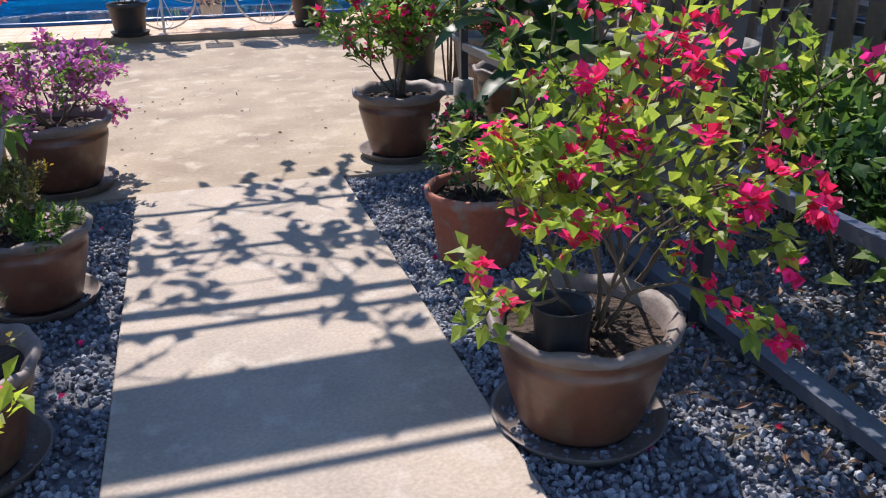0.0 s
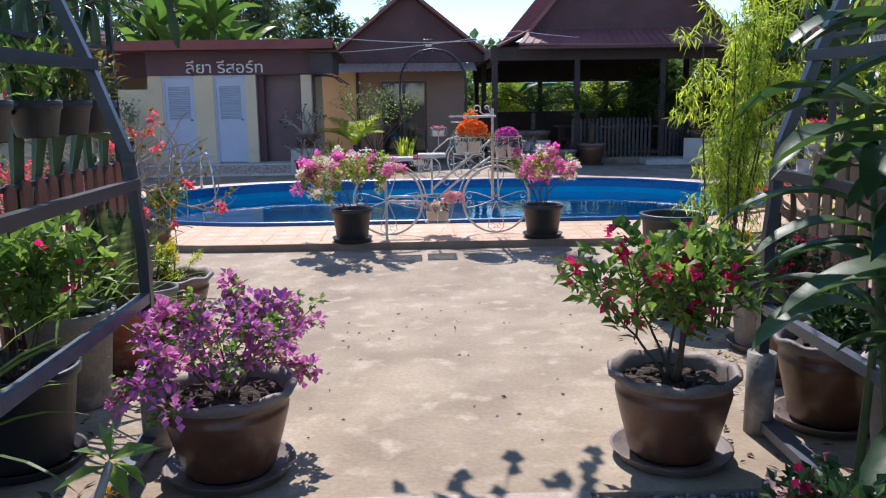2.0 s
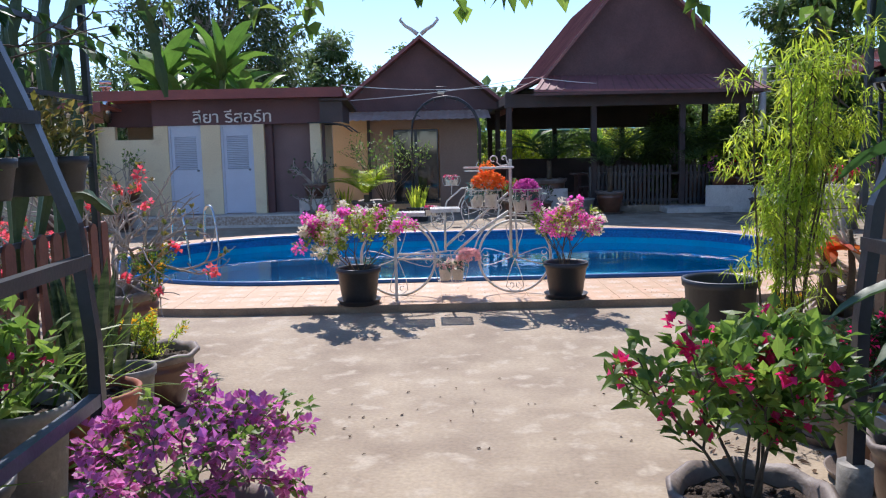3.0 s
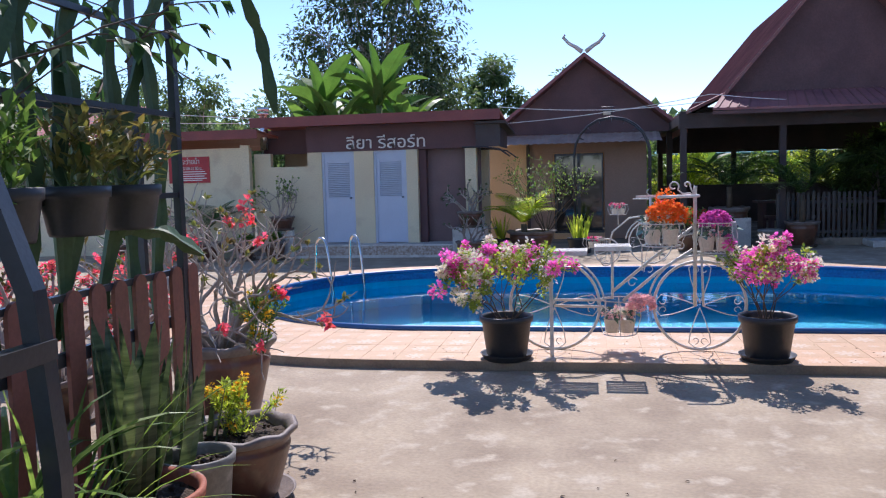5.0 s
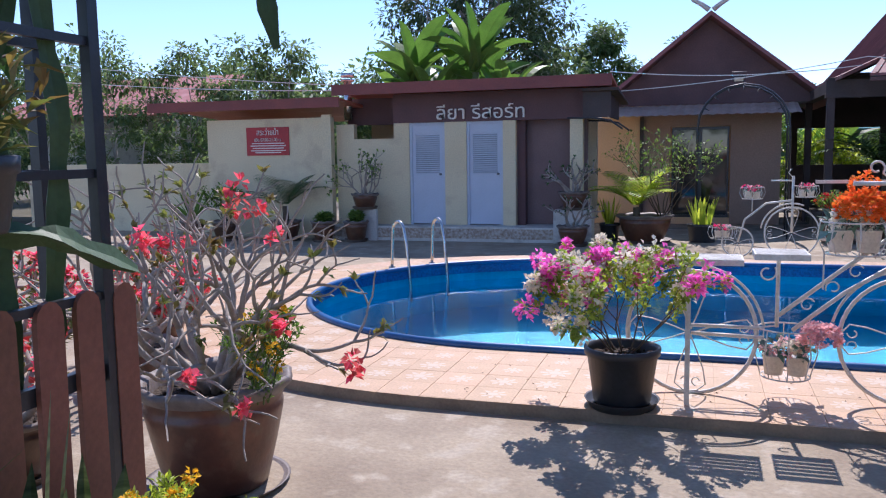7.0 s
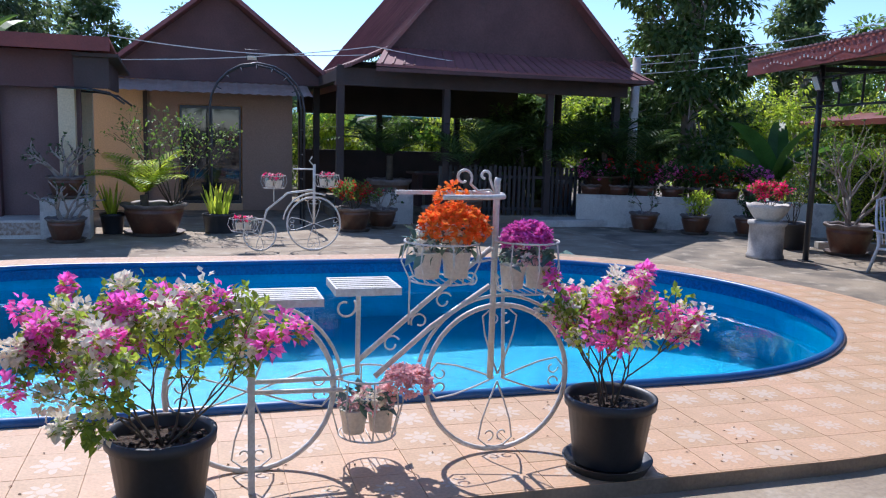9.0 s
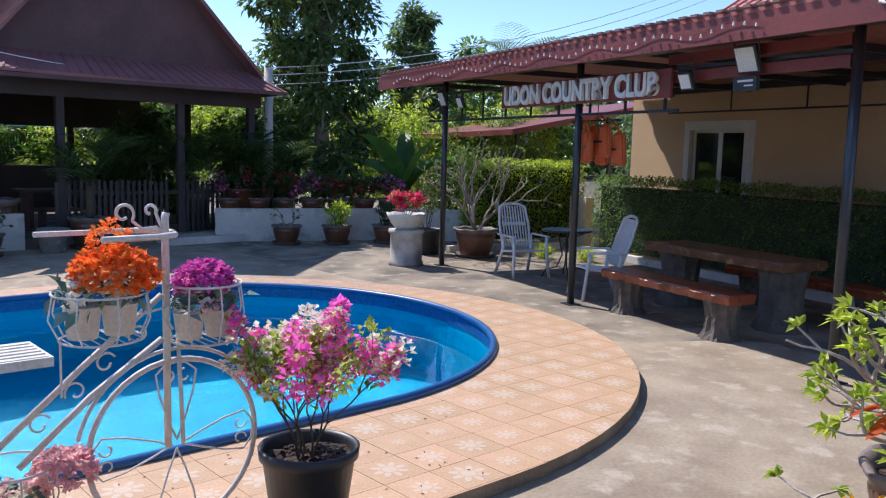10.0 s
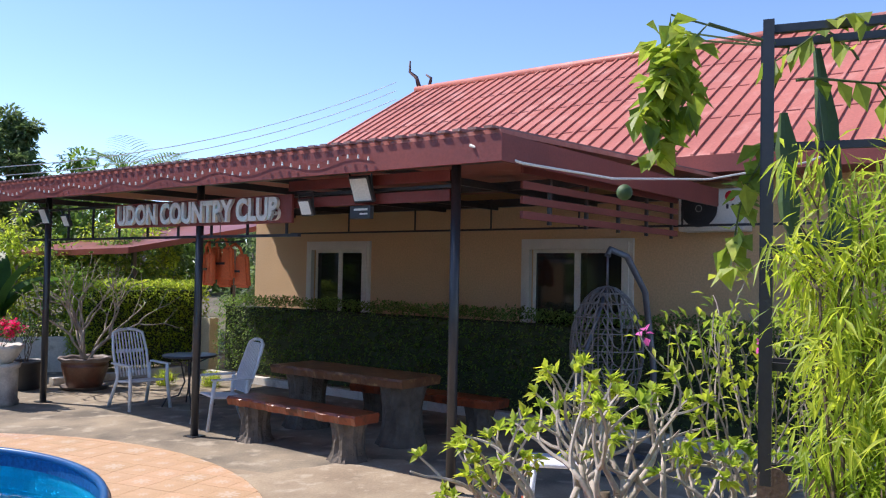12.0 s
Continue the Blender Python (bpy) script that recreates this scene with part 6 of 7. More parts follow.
setting("hut_floor", B((-3.1, HY + 0.15, 0, 1.1, HY + 4, 0.15)), CONC2, "hut floor")
setting("wall_hut", B((-3.1, HY + 3.9, 0.15, 1.1, HY + 4.0, 2.7)), TAN, "back wall of the hut")
for s in (-1, 1):
    bm = bmesh.new()
    pts = [Vector((0.03 * s, 0, 0)), Vector((0.15 * s, 0, 0.12)), Vector((0.26 * s, 0, 0.2)), Vector((0.36 * s, 0, 0.34)), Vector((0.33 * s, 0, 0.4))]
    rod(bm, [(-0.28 + p.x * 1.4, HY - 0.55, 4.68 + p.z * 1.1) for p in pts], 0.06, 6, 0.03)
    tagged(part("roof_finial", bm, WHITEW, None), "pale carved horn finial on the hut gable", "roof finial", "gable finials")
setting("hut_post", B((-1.78, HY - 0.1, 0, -1.7, HY - 0.01, 2.45)), TIMBER, "thin dark post by the hut wall")
# carport shade at the block's east side
slope_roof("side_awning", -2.5, -1.85, 19.45, 21.6, 2.82, 2.66, TIMBER, "dark side awning of the toilet block")
o = thing("awning_box", pose(-2.5, 19.6, 0), "dark timber box under the side awning with curved iron brackets", "awning")
part("side", B((0.0, 0, 2.3, 0.5, 0.03, 2.78), (0.47, 0.03, 2.3, 0.5, 1.6, 2.7)), TIMBER, o)
for y in (0.0, 1.5):
    bm = bmesh.new()
    rod(bm, [(-0.28, y - 0.03, 2.3), (0.2, y - 0.03, 2.29), (0.5, y - 0.03, 2.24), (0.72, y - 0.03, 2.08)], 0.018, 6)
    part("bracket", bm, BLACKM, o, "curved black iron bracket")

# writing on walls


def text(body, at, size, mat, label, depth=0.012, name="lettering", bold=0.0, fit=None):
    cu = bpy.data.curves.new(name, "FONT")
    cu.body, cu.size, cu.extrude, cu.offset = body, size, depth, bold
    cu.align_x = "CENTER"
    ob = new(name + "_src", cu)
    me = bpy.data.meshes.new_from_object(ob.evaluated_get(bpy.context.evaluated_depsgraph_get()))
    bpy.data.objects.remove(ob)
    me.materials.clear()
    me.materials.append(mat)
    if fit:
        xs = [v.co.x for v in me.vertices]
        k = fit / (max(xs) - min(xs))
        for v in me.vertices:
            v.co.x *= k
    out = new(name, me)
    out.matrix_basis = at
    return tagged(out, label, "lettering")


text("ลียา รีสอร์ท", pose(-4.5, Y0 - 0.05, 2.35, 90), 0.36, WHITE, "white raised Thai letters on the brown wall", 0.02, bold=0.0, fit=1.75)
tagged(part("red_sign", B((-9.5, Y0 - 0.225, 1.70, -8.52, Y0 - 0.203, 2.28)), surf("red_sign_paint", (0.45, 0.03, 0.035), (0.38, 0.025, 0.03), 3, 60, 0.5, 0.02), None), "red pool rules sign with white writing on the cream wall", "sign")
text("สระว่ายน้ำ", pose(-9.0, Y0 - 0.235, 2.12, 90), 0.17, WHITE, "white Thai title on the red sign", 0.004, fit=0.5)
text("เปิด 07.00-21.00 น.", pose(-9.0, Y0 - 0.235, 1.99, 90), 0.10, WHITE, "white Thai opening hours on the red sign", 0.004, fit=0.62)
for z, w in ((1.94, 0.75), (1.89, 0.82), (1.84, 0.72), (1.79, 0.8), (1.75, 0.6)):
    tagged(part("text_line", B((-9.0 - w / 2, Y0 - 0.231, z, -9.0 + w / 2, Y0 - 0.2255, z + 0.02)), WHITE, None), "line of unreadable white writing on the red sign", "lettering")
bm = bmesh.new()
rod(bm, [(0, 0, 2.4), (0, 0, 3.2)], 0.09, 14)
rod(bm, [(0, 0, 3.2), (0, 0, 3.24)], 0.14, 14)
rod(bm, [(0, 0, 3.28), (0, 0, 3.36)], 0.14, 14)
tagged(part("chimney_pipe", bm, CHROME, None, at=pose(-7.45, 20.3, 0)), "round metal vent pipe with cap above the roof", "vent")
# far house at the left
setting("far_house_wall", B((-20, 25, 0, -15, 25.3, 2.9)), WHITEW, "white wall of a house beyond the garden")
slope_roof("far_house_roof", -21, -14.2, 24.2, 28, 2.9, 4.3, REDROOF, "red roof of a house beyond the garden")

# ---- house front and canopy furniture ----


def HPose(off, s, z, rz=0):
    return H @ pose(off, s, z, 0, 0, rz)


def window(s0, s1, z0, z1):
    o = thing("window", HPose(WX, (s0 + s1) / 2, (z0 + z1) / 2), "white framed sliding window with thick moulded surround", "window", "house windows")
    w, h = s1 - s0, z1 - z0
    bm = bmesh.new()
    for e, dx in ((0.16, -0.05), (0.10, -0.08)):
        box(bm, dx, -w / 2 - e, -h / 2 - e, 0, -w / 2, h / 2 + e)
        box(bm, dx, w / 2, -h / 2 - e, 0, w / 2 + e, h / 2 + e)
        box(bm, dx, -w / 2, h / 2, 0, w / 2, h / 2 + e)
        box(bm, dx, -w / 2, -h / 2 - e, 0, w / 2, -h / 2)
    part("surround", bm, WHITE, o, "cream moulded plaster surround")
    for k in (0, 1):
        a = -w / 2 + k * w / 2
        f = part("window_frame", B((0.04, a, -h / 2, 0.08, a + 0.05, h / 2), (0.04, a + w / 2 - 0.05, -h / 2, 0.08, a + w / 2, h / 2), (0.04, a + 0.05, h / 2 - 0.05, 0.08, a + w / 2 - 0.05, h / 2), (0.04, a + 0.05, -h / 2, 0.08, a + w / 2 - 0.05, -h / 2 + 0.05)), WHITE, o)
        part("pane", B((0.055, a + 0.05, -h / 2 + 0.05, 0.065, a + w / 2 - 0.05, h / 2 - 0.05)), GLASS, f)


window(2.17, 3.48, 0.9, 2.35)
window(-2.9, -1.36, 0.9, 2.35)
# ribs of the house roof
bm = bmesh.new()
n = 56
for k in range(n):
    s = -9.85 + 14.2 * k / (n - 1)
    v = box(bm, 4.25, s - 0.02, 0, 9.0, s + 0.02, 0.035)
    for q in v:
        q.co.z += 3.5 + (q.co.x - 4.25) * 2.75 / 4.75
tagged(part("roof_ribs", bm, REDROOF, None, at=H), "raised ribs of the red steel roof", kind="structure")
bm = bmesh.new()
for k in (1, 2, 3):
    x = 4.25 + 4.75 * k / 4
    v = box(bm, x, -9.9, 0.0, x + 0.02, 4.4, 0.012)
    for q in v:
        q.co.z += 3.5 + (q.co.x - 4.25) * 2.75 / 4.75
tagged(part("roof_seams", bm, MAROON, None, at=H), "dark screw lines across the red roof", kind="structure")
bm = bmesh.new()
rod(bm, [(9.0, -9.9, 6.27), (9.0, 4.4, 6.27)], 0.09, 8)
tagged(part("roof_ridge", bm, REDROOF, None, at=H), "rounded ridge cap of the red roof", kind="structure")
setting("trim", B((4.2, -9.9, 3.28, 4.25, 4.4, 3.5)), MAROON, "dark red fascia along the house eave", at=H)
setting("soffit", B((4.25, -9.9, 3.28, WX, 4.4, 3.32)), MAROON, "dark red soffit under the house eave", at=H)
for s in (4.3,):
    bm = bmesh.new()
    rod(bm, [(9.0, s, 6.3), (8.95, s + 0.05, 6.55), (9.05, s + 0.35, 6.75), (9.0, s + 0.3, 7.0)], 0.06, 6, 0.02)
    rod(bm, [(9.0, s - 0.3, 6.3), (9.0, s - 0.35, 6.5), (9.0, s - 0.2, 6.6)], 0.05, 6, 0.02)
    tagged(part("roof_finial", bm, DARKB, None, at=H), "dark carved finial on the house ridge", "roof finial")
# canopy: corrugated edge, beams, rods, slats
bm = bmesh.new()
n = 62
for k in range(n):
    s = -4.46 + 9.66 * (k + 0.5) / n
    v = box(bm, -0.57, s - 0.04, 0, 4.9, s + 0.04, 0.022)
    for q in v:
        q.co.z += 3.125 + 0.03 * (q.co.x + 0.5)
tagged(part("canopy_ribs", bm, surf("grey_red_sheet", (0.30, 0.17, 0.15), (0.22, 0.13, 0.12), 2, 40, 0.6, 0.1), None, at=H), "corrugated ribs of the canopy sheets", kind="structure")
setting("canopy_beam", B((-0.06, -4.4, 2.94, 0.06, 5.1, 3.06), (2.4, -4.4, 2.98, 2.5, 5.1, 3.08), (4.7, -4.4, 3.0, 4.8, 5.1, 3.12)), BLACKM, "black steel beams under the canopy", at=H)
for s in (-4.3, -2.6, -0.9, 0.12, 1.9, 3.72, 5.0):
    setting("canopy_rafter", B((-0.45, s - 0.025, 2.95, 4.7, s + 0.025, 3.03)), BLACKM, "black steel rafter under the canopy", at=H)
for z in (2.32, 2.74):
    setting("canopy_rod", B((-0.02, -1.6 if z < 2.5 else -3.65, z, 0.02, 4.3, z + 0.03)), BLACKM, "thin black bar between the canopy posts", at=H)
for k in range(9):
    s = -1.4 + k * 0.65
    setting("canopy_strut", B((-0.012, s - 0.012, 2.35, 0.012, s + 0.012, 2.74)), BLACKM, "short black strut between the canopy bars", at=H)
setting("canopy_rod", B((4.4, -8, 2.62, 4.43, 3.5, 2.65)), BLACKM, "thin black bar along the house wall", at=H)
for s in (-7, -5.5, -4, -2.5, -1, 0.5, 2.0):
    setting("canopy_strut", B((4.4, s, 2.65, 4.42, s + 0.02, 3.1)), BLACKM, "short black strut along the house wall", at=H)
for z in (2.45, 2.58, 2.71, 2.84):
    setting("canopy_slat", B((0.1, -4.3, z, 3.5, -4.27, z + 0.065)), MAROON, "dark red slat closing the canopy end", at=H)
for x in (0.6, 1.3, 2.0, 2.7, 3.4):
    setting("canopy_slat", B((x, -4.27, 2.42, x + 0.04, -4.24, 3.0)), BLACKM, "black upright behind the canopy slats", at=H)
setting("canopy_slat", B((-0.03, -3.6, 2.62, 0.0, -1.45, 2.72), (-0.03, -3.6, 2.80, 0.0, -1.45, 2.90)), MAROON, "dark red board between the canopy posts", at=H)
# name sign
setting_sign = tagged(part("name_sign", B((-0.10, -1.58, 2.46, -0.06, 1.80, 2.76)), MAROON, None, at=H, bevel=0.004), "long dark red name board under the canopy edge", "sign")
t = text("UDON COUNTRY CLUB", H @ pose(-0.13, 0.125, 2.50, 90, 0, -90), 0.33, WHITE, "thick white capital letters on the dark red board", 0.02, bold=0.012, fit=3.09)
LAMPG = bpy.data.materials.new("lamp_glass")
LAMPG.use_nodes = True
LAMPG.node_tree.nodes["Principled BSDF"].inputs["Base Color"].default_value = (0.62, 0.62, 0.55, 1)
LAMPG.node_tree.nodes["Principled BSDF"].inputs["Roughness"].default_value = 0.15
for s, z, w, h in ((-2.62, 2.75, 0.26, 0.26), (-1.85, 2.60, 0.18, 0.18), (3.55, 2.66, 0.2, 0.24), (2.95, 2.58, 0.17, 0.18)):
    floodlight(H @ pose(-0.16, s, z, 0, 0, -90) @ pose(0, 0, 0, 22), w, h, "square black floodlight with pale glass under the canopy")
tagged(part("solar_box", B((-0.16, -2.75, 2.47, -0.10, -2.48, 2.60)), BLACKM, None, at=H, bevel=0.006), "small black box with grey print under the floodlight", "control box")
tagged(part("printed_line", B((-0.164, -2.72, 2.55, -0.161, -2.54, 2.57), (-0.164, -2.72, 2.51, -0.161, -2.62, 2.525)), WHITE, None, at=H), "unreadable pale print on the black box", "lettering")
# fairy lights
o = thing("string_lights", H, "string of small white bulbs along the canopy fascia", "string lights")
bm, bb = bmesh.new(), bmesh.new()
pts = []
for k in range(61):
    s = -3.1 + 7.6 * k / 60
    z = 3.0 + 0.035 * math.sin(k * 0.8)
    pts.append((-0.56, s, z))
    m = Matrix.Translation((-0.57, s, z - 0.03))
    bmesh.ops.create_cone(bb, segments=6, radius1=0.012, radius2=0.006, depth=0.035, matrix=m, cap_ends=True)
rod(bm, pts, 0.004, 4)
part("wire", bm, MAROON, o)
part("bulbs", bb, WHITE, o, "small white bulbs")
bm = bmesh.new()
rod(bm, [(-0.56, -4.2, 3.0), (-0.3, -4.55, 2.86), (1.0, -4.7, 2.86), (2.6, -5.0, 3.0), (4.0, -5.6, 3.3), (5.5, -6.4, 3.9)], 0.012, 6)
tagged(part("cable", bm, WHITE, None, at=H), "loose white cable hanging from the canopy corner", "cable")
# air conditioner
o = thing("air_conditioner", HPose(4.55, -3.88, 2.57), "white outdoor air conditioner unit with black fan grille", "air conditioner")
part("casing", B((0, -0.85, 0, 0.35, 0.0, 0.54)), WHITE, o, bevel=0.012)
bm = bmesh.new()
rod(bm, [(-0.004, -0.28, 0.29), (-0.012, -0.28, 0.29)], 0.24, 32)
part("fan_opening", bm, BLACKM, o, "round black fan opening")
for k in range(6):
    bm = bmesh.new()
    r = 0.04 + 0.035 * k
    rod(bm, [(-0.02, -0.28 + r * math.cos(a), 0.29 + r * math.sin(a)) for a in (6.2832 * j / 24 for j in range(25))], 0.004, 4, cap=False)
    part("grille_ring", bm, WHITE if k == 0 else BLACKM, o)
bm = bmesh.new()
rod(bm, [(-0.003, -0.68, 0.44), (-0.006, -0.68, 0.44)], 0.065, 20)
part("logo_disc", bm, REDF, o, "round red badge")
part("logo_bar", B((-0.004, -0.73, 0.28, 0.0, -0.70, 0.34), (-0.004, -0.66, 0.28, 0.0, -0.63, 0.34)), BLACKM, o, "dark badge marks")
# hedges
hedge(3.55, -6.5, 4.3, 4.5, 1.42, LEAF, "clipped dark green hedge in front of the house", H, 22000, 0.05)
# Brighter leaf material than the front hedge: its sunlight is in the colour.
hedge(1.9, 5.9, 4.4, 6.7, 1.65, LEAFY, "clipped hedge behind the chairs, sunlight painted into its yellow-green leaves", H, 14000, 0.06)
setting("kerb", B((3.35, -7, 0, 3.5, 4.5, 0.12), (0.9, 5.2, 0, 3.4, 5.35, 0.12)), WHITEW, "low pale planting kerb", at=H)
# second roof behind
skirt(*[tuple(H @ Vector(p)) for p in ((3.2, 6.9, 2.35), (8.5, 6.9, 3.35), (8.5, 12.5, 3.2), (3.2, 12.5, 2.25))], "far_carport_roof", MAROON, "dark red roof of the car port behind the hedge", 0.12)
for x in (3.5, 6.0):
    setting("far_carport_post", B((x, 7.2, 0, x + 0.08, 7.28, 2.4)), BLACKM, "black post of the car port", at=H)
setting("wall_side", B((4.0, 5.3, 0, 4.2, 5.85, 1.0)), CREAM, "low yellow gate pier beside the hedge", at=H)


# plastic chairs, bistro table
PLAS = surf("white_plastic", (0.80, 0.81, 0.82), (0.72, 0.73, 0.75), 3, 60, 0.4, 0.02)


def chair(at):
    o = thing("plastic_chair", at, "white plastic armchair with slatted high back", "chair", "chairs under the canopy")
    bm = B((-0.24, -0.22, 0.38, 0.24, 0.24, 0.41))
    for v in bm.verts:
        if v.co.y > 0:
            v.co.z -= 0.04
    part("seat", bm, PLAS, o, bevel=0.006)
    for sx in (-1, 1):
        bm = bmesh.new()
        rod(bm, [(sx * 0.30, -0.30, 0), (sx * 0.27, -0.24, 0.4), (sx * 0.28, -0.22, 0.60)], 0.024, 8)
        part("front_leg", bm, PLAS, o)
        bm = bmesh.new()
        rod(bm, [(sx * 0.28, 0.36, 0), (sx * 0.24, 0.20, 0.4), (sx * 0.24, 0.22, 0.6)], 0.024, 8)
        part("back_leg", bm, PLAS, o)
        part("armrest", B((sx * 0.29 - 0.03, -0.26, 0.6, sx * 0.29 + 0.03, 0.26, 0.625)), PLAS, o, bevel=0.008)
        bm = bmesh.new()
        rod(bm, [(sx * 0.23, 0.20, 0.38), (sx * 0.25, 0.33, 0.75), (sx * 0.22, 0.42, 1.02), (sx * 0.12, 0.44, 1.06), (0, 0.445, 1.07)], 0.02, 8)
        part("back_frame", bm, PLAS, o)
    for k in range(9):
        bm = bmesh.new()
        x = -0.18 + 0.045 * k
        rod(bm, [(x, 0.21, 0.42), (x * 1.05, 0.325, 0.75), (x, 0.425, 1.03)], 0.011, 4)
        part("back_slat", bm, PLAS, o)
    part("cross_band", B((-0.2, 0.335, 0.74, 0.2, 0.35, 0.79)), PLAS, o)
    return o


c1 = chair(pose(8.55, 14.72, 0, 0, 0, -20))
copy_thing(c1, pose(7.98, 12.85, 0, 0, 0, -122))
o = thing("plastic_stool", pose(6.2, 8.1, 0, 0, 0, 15), "low white plastic stool behind the green desert rose", "stool")
part("seat", B((-0.2, -0.2, 0.40, 0.2, 0.2, 0.44)), PLAS, o, bevel=0.012)
for sx in (-1, 1):
    for sy in (-1, 1):
        bm = bmesh.new()
        rod(bm, [(sx * 0.2, sy * 0.2, 0), (sx * 0.16, sy * 0.16, 0.40)], 0.022, 8)
        part("leg", bm, PLAS, o)
o = thing("bistro_table", pose(8.95, 14.2, 0), "round dark bistro table with curved iron legs", "table")
bm = bmesh.new()
lathe(bm, [(0.001, 0.70), (0.36, 0.70), (0.38, 0.71), (0.38, 0.73), (0.36, 0.735), (0.001, 0.735)], 32)
part("tabletop", bm, BLACKM, o)
for k in range(4):
    a = 0.785 + k * 1.571
    bm = bmesh.new()
    rod(bm, [(0.3 * math.cos(a), 0.3 * math.sin(a), 0.70), (0.12 * math.cos(a), 0.12 * math.sin(a), 0.62), (0.06 * math.cos(a), 0.06 * math.sin(a), 0.35), (0.14 * math.cos(a), 0.14 * math.sin(a), 0.16), (0.30 * math.cos(a), 0.30 * math.sin(a), 0.12), (0.36 * math.cos(a), 0.36 * math.sin(a), 0.0)], 0.012, 6)
    part("leg", bm, BLACKM, o)

LOG = surf("varnished_log", (0.36, 0.09, 0.035), (0.22, 0.05, 0.02), 3, 22, 0.3, 0.5, dist=0.01, c3=(0.12, 0.04, 0.02))
LOGT = surf("varnished_plank", (0.24, 0.11, 0.05), (0.13, 0.055, 0.03), 3, 22, 0.3, 0.5, dist=0.01, c3=(0.40, 0.24, 0.10))
TRUNK = surf("cement_bark", (0.15, 0.125, 0.10), (0.08, 0.065, 0.05), 4, 18, 0.8, 1.0, dist=0.03)


def slab(L, w, z, th):
    bm = bmesh.new()
    n = 28
    rows = []
    for k in range(n + 1):
        y = -L / 2 + L * k / n
        a = 0.012 * math.sin(k * 1.7) + 0.010 * math.sin(k * 0.6 + 1)
        b = 0.012 * math.sin(k * 1.3 + 2) + 0.012 * math.sin(k * 2.9)
        rows.append([bm.verts.new(p) for p in ((-w / 2 + a, y, z - th * 0.25), (-w / 2 + a * 0.4 + 0.02, y, z), (w / 2 - 0.02 - b * 0.4, y, z), (w / 2 - b, y, z - th * 0.25), (w / 2 - 0.02 - b, y, z - th), (-w / 2 + a + 0.02, y, z - th))])
    for r0, r1 in zip(rows, rows[1:]):
        for k in range(6):
            bm.faces.new((r0[k], r0[(k + 1) % 6], r1[(k + 1) % 6], r1[k]))
    bm.faces.new(rows[0][::-1])
    bm.faces.new(rows[-1])
    return bm


def stump(h, r, sq=1.0):
    bm = bmesh.new()
    n = 30
    rings = []
    for k in range(7):
        z = h * k / 6
        rr = r * (1.12 - 0.2 * math.sin(math.pi * k / 6) if k else 1.25)
        rings.append([bm.verts.new(((rr + 0.016 * math.sin(9 * a + k * 0.4) + rnd.uniform(-0.008, 0.008)) * math.cos(a) * sq, (rr + 0.016 * math.sin(9 * a + k * 0.4)) * math.sin(a), z)) for a in (6.2832 * j / n for j in range(n))])
    for a, b in zip(rings, rings[1:]):
        for k in range(n):
            bm.faces.new((a[k], a[(k + 1) % n], b[(k + 1) % n], b[k]))
    bm.faces.new(rings[-1])
    bm.faces.new(rings[0][::-1])
    return bm


def log_bench(at, L, w, h, mat, label, name="log_bench", cat="bench", r=0.17):
    o = thing(name, at, label, cat)
    part("top", slab(L, w, h, 0.10), mat, o)
    for s in (-1, 1):
        part("leg", stump(h - 0.10, r), TRUNK, o, "tree stump leg with bark relief").matrix_basis = pose(0, s * L * 0.37, 0)
    return o


log_bench(HPose(0.35, -1.29, 0), 2.02, 0.40, 0.50, LOG, "red varnished log bench on bark stump legs")
log_bench(HPose(1.35, -1.12, 0), 2.15, 0.72, 0.78, LOGT, "varnished plank table on thick bark stumps under the canopy", "log_table", "table", 0.24)
log_bench(HPose(2.35, -1.45, 0), 2.3, 0.40, 0.46, LOG, "red-brown log bench behind the plank table")

# hanging egg chair
o = thing("egg_chair", HPose(2.0, -4.15, 0), "grey rattan hanging egg chair on a curved stand", "chair")
bm = bmesh.new()
rod(bm, [(0.55, -0.3, 0.03), (0.62, -0.25, 1.0), (0.5, -0.2, 1.8), (0.25, -0.1, 2.18), (0.05, 0, 2.25), (0, 0, 2.18)], 0.035, 10)
rod(bm, [(0.5 * math.cos(a), 0.5 * math.sin(a), 0.03) for a in (6.2832 * k / 24 for k in range(25))], 0.03, 8, cap=False)
part("stand", bm, NAVY, o)
bm = bmesh.new()
rod(bm, [(0, 0, 2.2), (0, 0, 1.85)], 0.012, 6)
part("chain", bm, NAVY, o)
bm = bmesh.new()
for k in range(13):
    a = 0.3 + 5.0 * k / 12
    rod(bm, [(0.37 * math.cos(a) * math.sin(t), 0.37 * math.sin(a) * math.sin(t), 1.2 - 0.66 * math.cos(t)) for t in (math.pi * j / 12 for j in range(13))], 0.010, 5)
for z in range(9):
    t = 0.5 + z * 0.27
    for g in (0.0, 0.25):
        rod(bm, [(0.38 * math.cos(a) * math.sin(t + g * math.sin(a * 6)), 0.38 * math.sin(a) * math.sin(t + g * math.sin(a * 6)), 1.2 - 0.66 * math.cos(t + g * math.sin(a * 6))) for a in (0.3 + 5.0 * k / 30 for k in range(31))], 0.008, 4)
part("shell", bm, surf("grey_rattan", (0.20, 0.19, 0.18), (0.13, 0.12, 0.12), 8, 40, 0.7, 0.3), o)
bm = bmesh.new()
rod(bm, [(-0.45, 0.3, 0.0), (-0.35, 0.22, 0.7), (-0.15, 0.1, 1.35), (0.0, 0, 1.85)], 0.022, 8)
part("front_arm", bm, NAVY, o)

